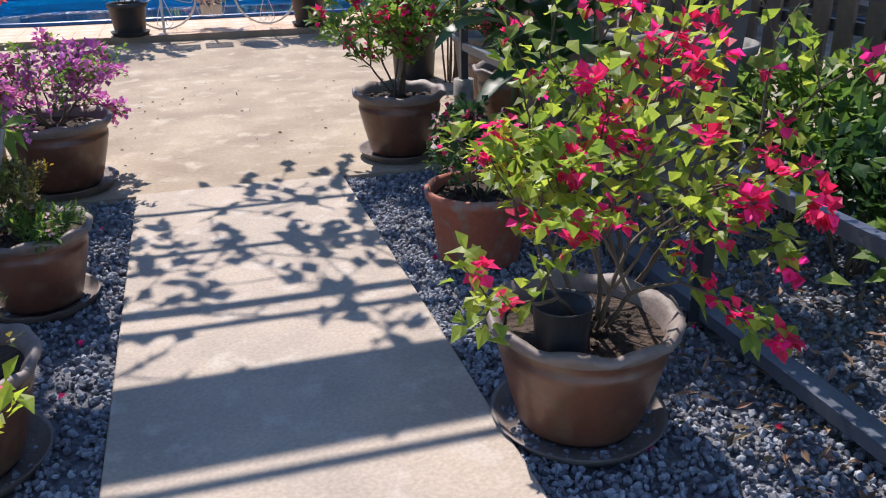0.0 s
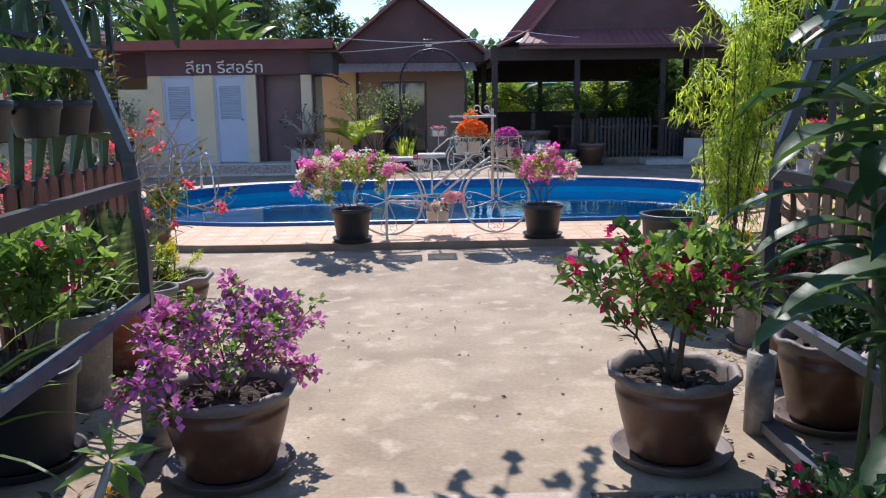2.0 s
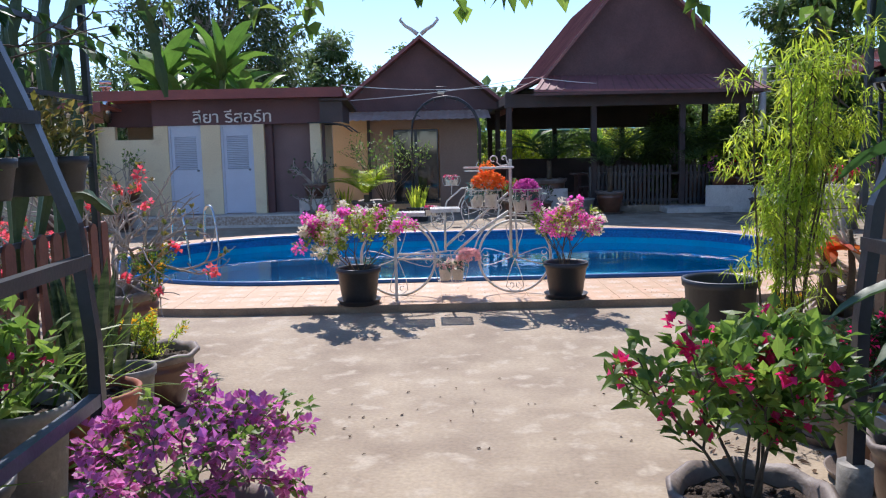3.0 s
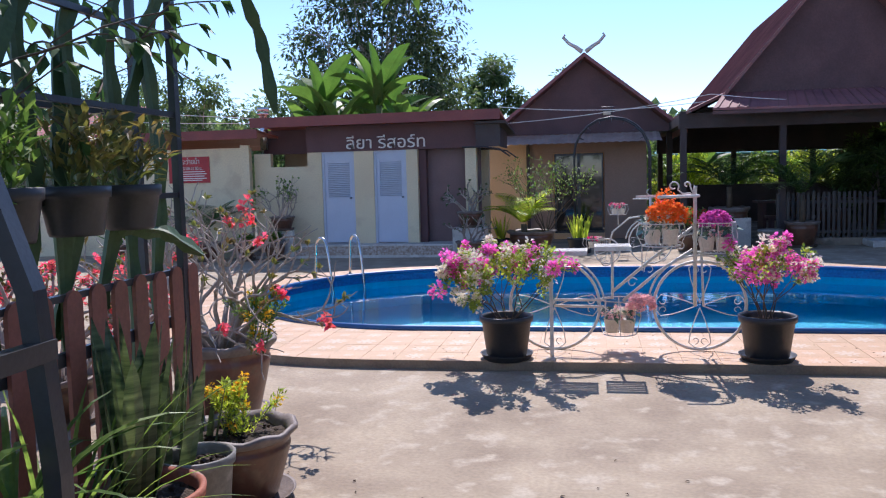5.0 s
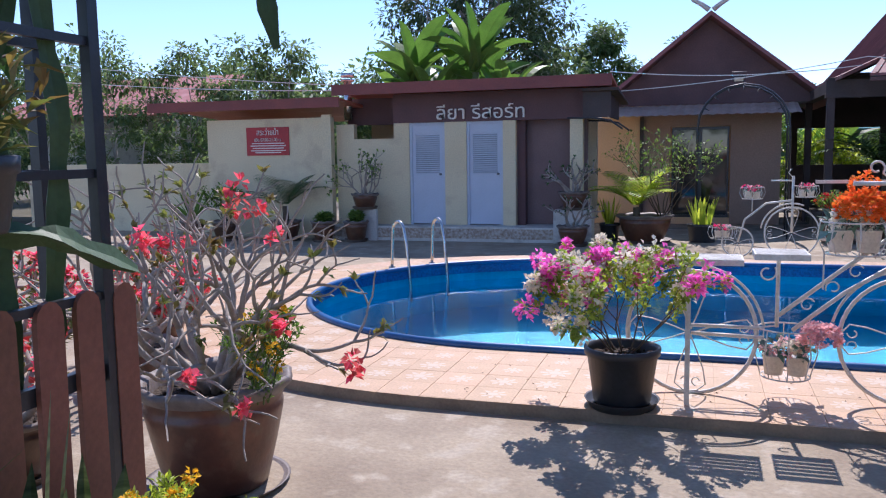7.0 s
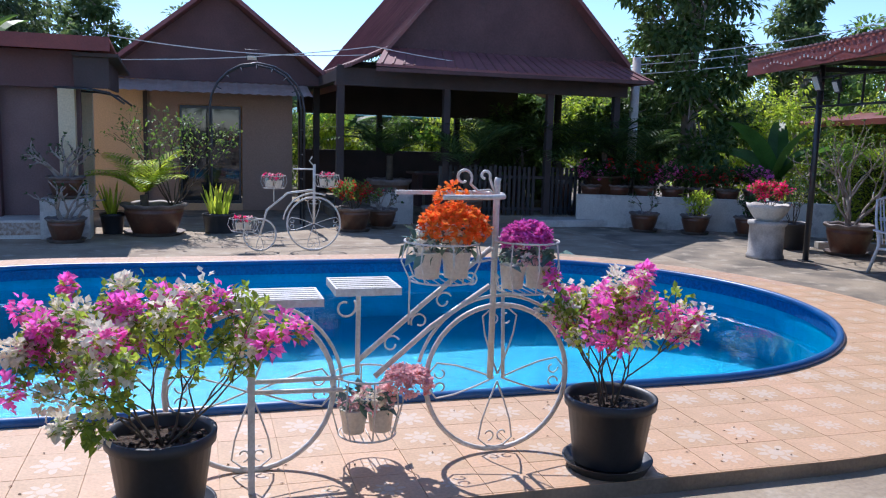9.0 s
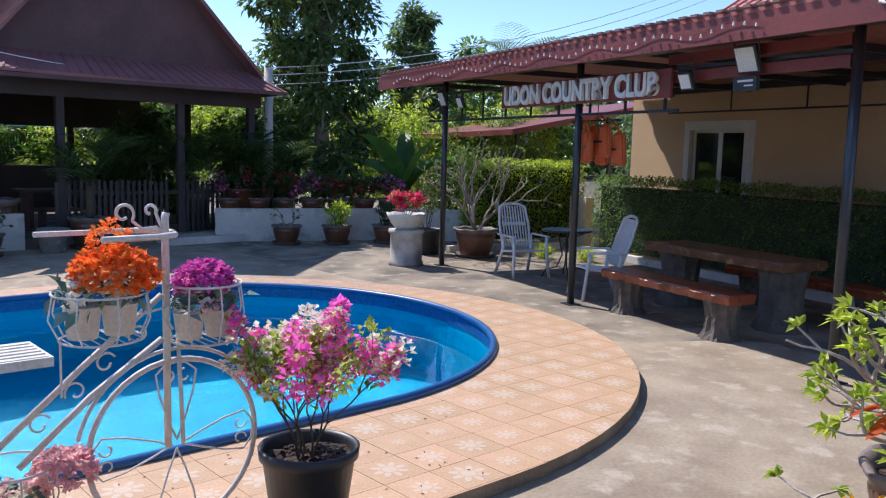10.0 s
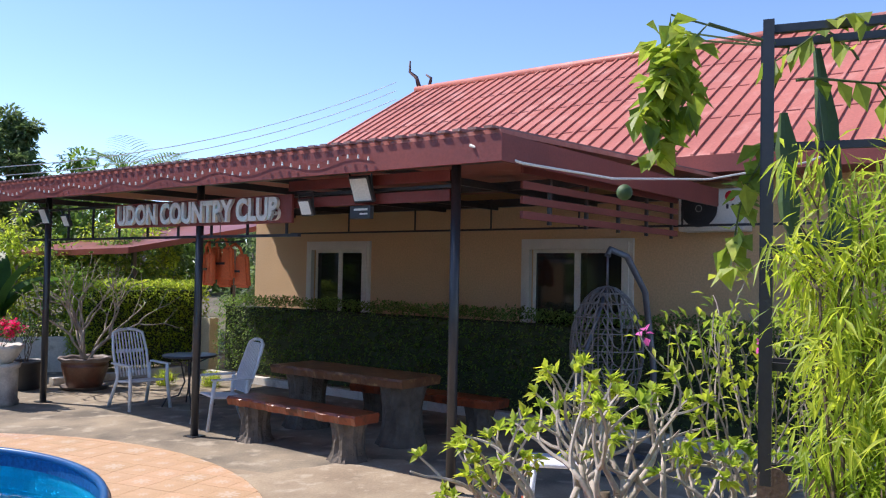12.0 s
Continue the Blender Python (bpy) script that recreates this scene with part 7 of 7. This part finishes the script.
# life vests
VEST = surf("orange_nylon", (0.75, 0.18, 0.06), (0.66, 0.14, 0.045), 5, 40, 0.75, 0.3)
for k, (s, z) in enumerate(((1.16, 2.02), (0.98, 2.10), (0.82, 2.0))):
    o = thing("life_vest", HPose(0.9 + 0.08 * k, s, z, rnd.uniform(-25, 25)), "faded orange life vest hung under the canopy", "life vest", "hung life vests")
    bm = bmesh.new()
    for sy in (-1, 1):
        v = box(bm, -0.05, sy * 0.14 - 0.12, -0.28, 0.04, sy * 0.14 + 0.12, 0.16)
        for q in v:
            if q.co.z > 0:
                q.co.y = q.co.y * 0.75 + sy * 0.02
    bmesh.ops.bevel(bm, geom=bm.edges[:], offset=0.03, segments=3, affect="EDGES")
    part("body", bm, VEST, o)
    for sy in (-1, 1):
        bm = bmesh.new()
        rod(bm, [(0, sy * 0.12, 0.14), (-0.02, sy * 0.10, 0.24), (0, 0, 0.30)], 0.02, 6)
        part("strap", bm, VEST, o)
    part("buckle", B((-0.06, -0.12, -0.08, -0.052, 0.12, -0.05)), BLACKM, o, "black strap with buckle")
bm = bmesh.new()
rod(bm, [(0.95, 0.5, 2.32), (0.95, 1.6, 2.32)], 0.012, 6)
rod(bm, [(0.95, 1.0, 2.32), (0.95, 1.0, 2.95)], 0.006, 5)
tagged(part("hanging_bar", bm, BLACKM, None, at=H), "thin bar that carries the life vests", "rail")

# pedestal with flower bowl, pots by the first post
bm = bmesh.new()
lathe(bm, [(0.01, 0), (0.28, 0), (0.28, 0.05), (0.26, 0.08), (0.26, 0.5), (0.29, 0.53), (0.29, 0.58), (0.01, 0.58)], 28)
tagged(part("pedestal", bm, surf("stained_white_drum", (0.60, 0.56, 0.50), (0.16, 0.15, 0.14), 2.2, 40, 0.85, 0.3), None, at=pose(7.75, 16.55, 0)), "stained white cement pedestal beside the post", "pedestal")
bm = bmesh.new()
lathe(bm, [(0.01, 0.0), (0.16, 0), (0.22, 0.06), (0.31, 0.20), (0.33, 0.26), (0.30, 0.26), (0.26, 0.2), (0.01, 0.19)], 32, 0.01, 8)
tagged(part("flower_bowl", bm, WHITEW, None, at=pose(7.75, 16.55, 0.58)), "white scalloped bowl on the pedestal", "plant pot")
shrub(pose(7.75, 16.55, 0.78), "bougainvillea", "bright pink-red bougainvillea in the white bowl", 0.42, 0.3, LEAF, ((ROSE, 0.4),), stems=7, depth=2, leaf=(0.05, 0.03), dens=2, r0=0.006, lean=0.8, fl=(0.03, 9, 0.04))
pot(pose(9.5, 16.75, 0), 0.38, 0.5, label="large brown glazed pot with scalloped rim on a saucer")
desert_rose(pose(9.5, 16.75, 0.42), "tall grey desert rose with sparse leaves in a brown pot", 1.35, LEAF, None, 0, 9, 3, 0.35, r0=0.026, lean=0.28)
pot(pose(9.0, 17.5, 0), 0.3, 0.45, "black", False, "dark pot behind the pedestal")
shrub(pose(9.0, 17.5, 0.38), "potted_shrub", "bare thin shrub in a dark pot", 0.9, 0.3, LEAFD, stems=7, depth=2, leaf=(0.07, 0.03), dens=1, r0=0.008)
for x, y in ((10.4, 15.9), (10.7, 15.2)):
    shrub(pose(x, y, 0), "yellow_grass", "low yellow-green tuft by the kerb", 0.3, 0.2, LEAFY, stems=12, depth=0, leaf=(0.14, 0.012), dens=5, r0=0.003, barkm=STEMG)

# ---- trees and far things ----
tree(pose(10.1, 22.8, 0), "dense dark green mango tree behind the planter wall", 7.4, 1.65, MANGO, 17000, 0.19, 0.2, 26, 0.12)
tree(pose(15.8, 26.2, 0), "round topped dark garden tree", 6.3, 1.35, LEAFT, 8000, 0.2, 0.18, 12)
tree(pose(17.5, 24, 0), "bushy green garden tree behind the hedge", 5.0, 2.6, LEAF, 6000, 0.2, 0.15, 10, 0.2)
tree(pose(-9.3, 38, 0), "tall open feathery tree behind the toilet block", 12.3, 4.3, LEAFF, 19000, 0.24, 0.28, 26, 0.35)
for x, y, h, r in ((-1.5, 46, 11, 3.5), (-5.2, 46, 13.0, 2.2), (-7.6, 43, 11.0, 3.4), (9, 46, 10, 3.5), (13, 44, 10, 4), (18, 42, 9, 4), (-14, 40, 9, 4.5), (-20, 36, 9, 4.5), (-26, 33, 9.5, 4.5), (-11, 44, 8.5, 4), (24, 34, 8, 4), (30, 26, 8, 4), (-33, 28, 10, 4.5), (-30, 22, 8, 4)):
    tree(pose(x, y, 0), "far leafy green tree beyond the garden", h * 0.62, r * 0.85, LEAFT, 6500, 0.3, 0.2, 12, 0.12)
BANANA = leafmat("banana_leaves", (0.10, 0.20, 0.04), (0.07, 0.14, 0.03), 0.4, 0.3)


def banana(at, h, n, label):
    o = thing("banana_plant", at, label, "banana plant")
    bm = bmesh.new()
    rod(bm, [(0, 0, 0), (0.05, 0, h * 0.5), (0, 0.05, h)], 0.13, 10, 0.08)
    part("trunk", bm, STEMG, o)
    c = Cloud()
    for k in range(n):
        a = k * 2.4
        c.strap(Vector((0, 0, h)), Vector((math.cos(a) * 0.7, math.sin(a) * 0.7, rnd.uniform(0.8, 2.0))), rnd.uniform(1.5, 2.1), rnd.uniform(0.38, 0.52), 1.2, 9, 0.2, twist=rnd.uniform(-0.8, 0.8))
    c.part("leaves", BANANA, o)
    return o


for x, y, h in ((-6.9, 24, 2.7), (-5.9, 24.8, 2.9), (-5.0, 24.2, 2.6), (-7.8, 25, 2.4), (-6.4, 26, 3.1), (-8.6, 26, 2.0), (-5.6, 23.6, 3.6), (-7.3, 24.0, 3.4)):
    banana(pose(x, y, 0), h, 10, "banana plant with torn broad leaves behind the toilet block")
banana(pose(11.0, 20.6, 0), 0.9, 7, "low banana plant with yellow-green leaves under the mango tree")
banana(pose(3.2, 31.5, 0), 1.2, 8, "banana plant behind the pavilion")
banana(pose(6.2, 31.0, 0), 1.0, 8, "low banana plant behind the pavilion")
for k, (x, y, h, r) in enumerate(((3.0, 30.5, 2.3, 1.2), (4.8, 30.8, 2.1, 1.2), (6.6, 30.4, 2.3, 1.3), (8.4, 29, 3.2, 1.6), (9.6, 26.5, 3.4, 1.6), (1.6, 30.5, 2.5, 1.2), (12.3, 21.8, 3.0, 1.5), (13.4, 20.2, 2.8, 1.5), (12.0, 23.6, 3.6, 1.7), (8.4, 23.8, 2.6, 1.3), (15.2, 21.4, 3.3, 1.6))):
    tree(pose(x, y, 0), "dense leafy garden bush with light and dark leaves", h, r, LEAF if k % 2 else LEAFY, 3600, 0.13, 0.05, 9, 0.12, "bush")
for x, y in ((-13.5, 23.5), (-11.8, 24.2), (-15.5, 23), (-17.5, 22.5), (-10.5, 23.9), (-19.5, 22)):
    tree(pose(x, y, 0), "slender bushy tree behind the cream garden wall", 4.6, 1.6, LEAFT, 4500, 0.15, 0.08, 11, 0.15)
palm = rosette(pose(20.5, 26.0, 4.4), "palm", "tall palm with grey trunk behind the canopy roof", 16, 2.2, 0.05, LEAFT, 1.2, 1.1, feather=True)
bm = bmesh.new()
rod(bm, [(0, 0, -4.6), (0.1, 0, -2.1), (0, 0, 0.05)], 0.18, 9, 0.12)
part("trunk", bm, BARK, palm)
# background belt of far woods
c = Cloud()
for _ in range(26000):
    a = rnd.uniform(-0.25, math.pi + 0.25)
    R = rnd.uniform(60, 75)
    z = rnd.uniform(0, 1) ** 0.8 * (5.2 + 1.2 * math.sin(a * 13) + 0.8 * math.sin(a * 31))
    c.leaf(Vector((R * math.cos(a), 10 + R * math.sin(a), z)), rv(1), 1.3, 0.9)
tagged(c.part("far_woods", LEAFT, None, "distant line of mixed green woods"), kind="stuff")
# concrete mast and wires
bm = bmesh.new()
rod(bm, [(8.35, 22.0, 0), (8.35, 22.0, 3.5)], 0.11, 10, 0.09)
box(bm, 8.15, 21.92, 2.9, 8.55, 22.08, 3.0)
tagged(part("service_mast", bm, WHITEW, None), "pale concrete mast for the wires beside the pavilion", "mast")
for k, (z, e) in enumerate(((3.15, 0.0), (3.35, 0.25), (3.5, 0.5))):
    bm = bmesh.new()
    a, b = Vector((8.35, 22.0, z)), Vector((21, 17, 7.0 + e))
    rod(bm, [a.lerp(b, t) - Vector((0, 0, 0.7 * 4 * t * (1 - t))) for t in (j / 14 for j in range(15))], 0.012, 4)
    tagged(part("overhead_wire", bm, WHITE, None), "thin pale overhead wire", "cable", "overhead wires")
for k, (a, b, sag) in enumerate((((-2.0, 19.5, 3.1), (2.3, 20.9, 3.15), 0.12), ((-30, 12, 7.5), (-7.4, 20.2, 3.1), 0.8), ((-30, 11.5, 7.0), (-7.4, 20.2, 3.0), 1.0), ((-7.4, 20.2, 3.0), (2.4, 20.9, 3.3), 0.35), ((2.4, 20.9, 3.3), (8.35, 22, 3.3), 0.2))):
    a, b = Vector(a), Vector(b)
    bm = bmesh.new()
    rod(bm, [a.lerp(b, t) - Vector((0, 0, sag * 4 * t * (1 - t))) for t in (j / 14 for j in range(15))], 0.010, 4)
    tagged(part("overhead_wire", bm, WHITE, None), "thin pale overhead wire", "cable", "overhead wires")

# ---- gravel stones, leaves on the ground ----


def pebble(seed):
    bm = bmesh.new()
    bmesh.ops.create_icosphere(bm, subdivisions=1, radius=1.0)
    r = random.Random(seed)
    for v in bm.verts:
        v.co *= r.uniform(0.75, 1.15)
        v.co.z *= 0.6
    vs, fs = [v.co.copy() for v in bm.verts], [[v.index for v in f.verts] for f in bm.faces]
    bm.free()
    return vs, fs


PB = [pebble(k) for k in range(5)]
V, F = [], []
for _ in range(26000):
    side = rnd.choice((-1, 1, 1))
    x = side * (0.61 + rnd.random() ** 1.4 * 2.3)
    y = rnd.uniform(-0.6, 3.48)
    vs, fs = rnd.choice(PB)
    k = rnd.uniform(0.009, 0.019)
    m = Euler((rnd.uniform(0, 6), rnd.uniform(0, 6), rnd.uniform(0, 6))).to_matrix() * k
    i = len(V)
    p = Vector((x, y, -0.028 + rnd.uniform(0, 0.016)))
    V += [tuple(m @ q + p) for q in vs]
    F += [tuple(i + j for j in f) for f in fs]
me = bpy.data.meshes.new("gravel")
me.from_pydata(V, [], F)
me.materials.append(STONE)
tagged(new("gravel", me), "loose blue-grey crushed gravel beside the path", kind="stuff")
DRY = surf("dry_leaves", (0.16, 0.09, 0.04), (0.08, 0.05, 0.025), 6, 30, 0.9, 0.2, per=0.4)
c = Cloud()
for _ in range(900):
    side = rnd.choice((-1, 1, 1, 1))
    x = side * rnd.uniform(1.3, 2.8)
    c.leaf(Vector((x, rnd.uniform(-1, 6.3), 0.003 if x < 0 else 0.004)), Vector((rnd.uniform(-1, 1), rnd.uniform(-1, 1), 0.1)), rnd.uniform(0.03, 0.09), rnd.uniform(0.01, 0.03), 0.3, 0)
for _ in range(60):
    c.leaf(Vector((rnd.uniform(-3, 6), rnd.uniform(3.6, 8.9), 0.004)), Vector((rnd.uniform(-1, 1), rnd.uniform(-1, 1), 0.05)), 0.03, 0.012, 0.3, 0)
for _ in range(80):
    c.leaf(Vector((rnd.uniform(-2, 3), rnd.uniform(9.15, 10.3), DZ + 0.007)), Vector((rnd.uniform(-1, 1), rnd.uniform(-1, 1), 0.05)), 0.025, 0.01, 0.3, 0)
tagged(c.part("fallen_leaves", DRY, None, "dry brown leaves scattered on gravel and concrete"), kind="stuff")
c = Cloud()
for _ in range(40):
    c.leaf(Vector((rnd.choice((-1, 1, 1)) * rnd.uniform(0.7, 2.2), rnd.uniform(-0.2, 3.4), 0.01)), rv(1), 0.03, 0.028, 0.3, 0)
tagged(c.part("fallen_petals", ROSE, None, "fallen pink bracts on the gravel"), kind="stuff")

SCRAP = surf("dark_leaf_scrap", (0.10, 0.06, 0.035), (0.05, 0.03, 0.02), 9, 40, 0.9, 0.2)
c = Cloud()
for _ in range(150):
    c.leaf(Vector((rnd.uniform(-3.2, 5.0), 3.6 + 3.4 * rnd.random(), 0.003)), Vector((rnd.uniform(-1, 1), rnd.uniform(-1, 1), 0.05)), rnd.uniform(0.015, 0.045), rnd.uniform(0.01, 0.022), 0.3, 0)
tagged(c.part("leaf_scraps", SCRAP, None, "small dark dry leaf scraps on the pale court"), kind="stuff")

# ---- terrace tiles ----
TILE = surf("peach_patterned_tile", (0.60, 0.39, 0.225), (0.54, 0.345, 0.195), 5, 60, 0.5, 0.05, per=0.07, spec=0.4)
nt = TILE.node_tree
n_, l_ = nt.nodes, nt.links
bs = n_["Principled BSDF"]
src = bs.inputs["Base Color"].links[0].from_socket
tc = n_.new("ShaderNodeTexCoord")
sp = n_.new("ShaderNodeSeparateXYZ")
l_.new(tc.outputs["Object"], sp.inputs[0])


def mth(op, a, b=None, c=None):
    m = n_.new("ShaderNodeMath")
    m.operation = op
    for k, v in enumerate((a, b, c)):
        if v is None:
            continue
        if isinstance(v, (int, float)):
            m.inputs[k].default_value = v
        else:
            l_.new(v, m.inputs[k])
    return m.outputs[0]


ang = mth("ARCTAN2", sp.outputs[1], sp.outputs[0])
rad = mth("SQRT", mth("ADD", mth("POWER", sp.outputs[0], 2.0), mth("POWER", sp.outputs[1], 2.0)))
oi = n_.new("ShaderNodeObjectInfo")
size = mth("MULTIPLY_ADD", oi.outputs["Random"], 0.055, 0.035)
star = mth("MULTIPLY", size, mth("MULTIPLY_ADD", mth("ABSOLUTE", mth("COSINE", mth("MULTIPLY", ang, 4.0))), 0.9, 0.35))
inside = mth("LESS_THAN", rad, star)
ringm = mth("LESS_THAN", mth("ABSOLUTE", mth("SUBTRACT", rad, mth("MULTIPLY", size, 0.55))), 0.006)
mk = mth("MULTIPLY", mth("SUBTRACT", inside, mth("MULTIPLY", ringm, 0.6)), 0.5)
mx = n_.new("ShaderNodeMix")
mx.data_type = "RGBA"
l_.new(mk, mx.inputs[0])
l_.new(src, mx.inputs[6])
mx.inputs[7].default_value = (0.66, 0.58, 0.47, 1)
l_.new(mx.outputs[2], bs.inputs["Base Color"])
TS = 0.30


def clip(poly, p, nrm):
    out = []
    for a, b in zip(poly, poly[1:] + poly[:1]):
        da, db = (a - p).dot(nrm), (b - p).dot(nrm)
        if da >= 0:
            out.append(a)
        if (da >= 0) != (db >= 0):
            out.append(a.lerp(b, da / (da - db)))
    return out


def near_stadium(q, xl, xr, y, r):
    cx = min(max(q.x, xl), xr)
    d = q - Vector((cx, y))
    d.normalize()
    return Vector((cx, y)) + d * r, d


def tile_mesh(poly):
    bm = bmesh.new()
    t = [bm.verts.new((p.x, p.y, 0)) for p in poly]
    u = [bm.verts.new((p.x, p.y, -0.006)) for p in poly]
    bm.faces.new(t)
    for k in range(len(poly)):
        j = (k + 1) % len(poly)
        bm.faces.new((t[j], t[k], u[k], u[j]))
    return finish(bm, "tile", TILE)


deck_ob = bpy.data.objects["pool_deck"]
g = TS / 2 - 0.0018
square = [Vector(p) for p in ((-g, -g), (g, -g), (g, g), (-g, g))]
full = tile_mesh(square)
tiles = []
for i in range(-24, 26):
    for j in range(-16, 18):
        c0 = Vector((0.3 + (i + 0.5) * TS, 13.0 + (j + 0.5) * TS))
        pi, ni = near_stadium(c0, -1.9, 2.55, 13.1, 2.66)
        po, no = near_stadium(c0, -2.0, 2.4, 12.77, 3.685)
        poly = clip([c0 + p for p in square], pi, ni)
        whole = len(poly) == 4
        if len(poly) > 2:
            n0 = poly
            poly = clip(poly, po, -no)
        if len(poly) < 3:
            continue
        area = abs(sum(a.x * b.y - a.y * b.x for a, b in zip(poly, poly[1:] + poly[:1]))) / 2
        if area < 0.0008:
            continue
        tiles.append((c0.x ** 2 + (c0.y - 7) ** 2, c0, [p - c0 for p in poly], area > 4 * g * g - 1e-6))
tiles.sort(key=lambda t: t[0])
rest = bmesh.new()
for k, (_, c0, poly, whole) in enumerate(tiles):
    if k < 300:
        q = new("tile", full if whole else tile_mesh(poly))
        q.parent = deck_ob
        q.location = (c0.x, c0.y, DZ + 0.005 + rnd.uniform(-0.0006, 0.0006))
    else:
        t = [rest.verts.new((c0.x + p.x, c0.y + p.y, DZ + 0.005)) for p in poly]
        rest.faces.new(t)
tagged(part("tiles", rest, surf("peach_tile_far", (0.58, 0.36, 0.22), (0.52, 0.33, 0.21), 5, 25, 0.5, 0.05, per=0.07, c3=(0.62, 0.50, 0.38)), deck_ob), kind="stuff")
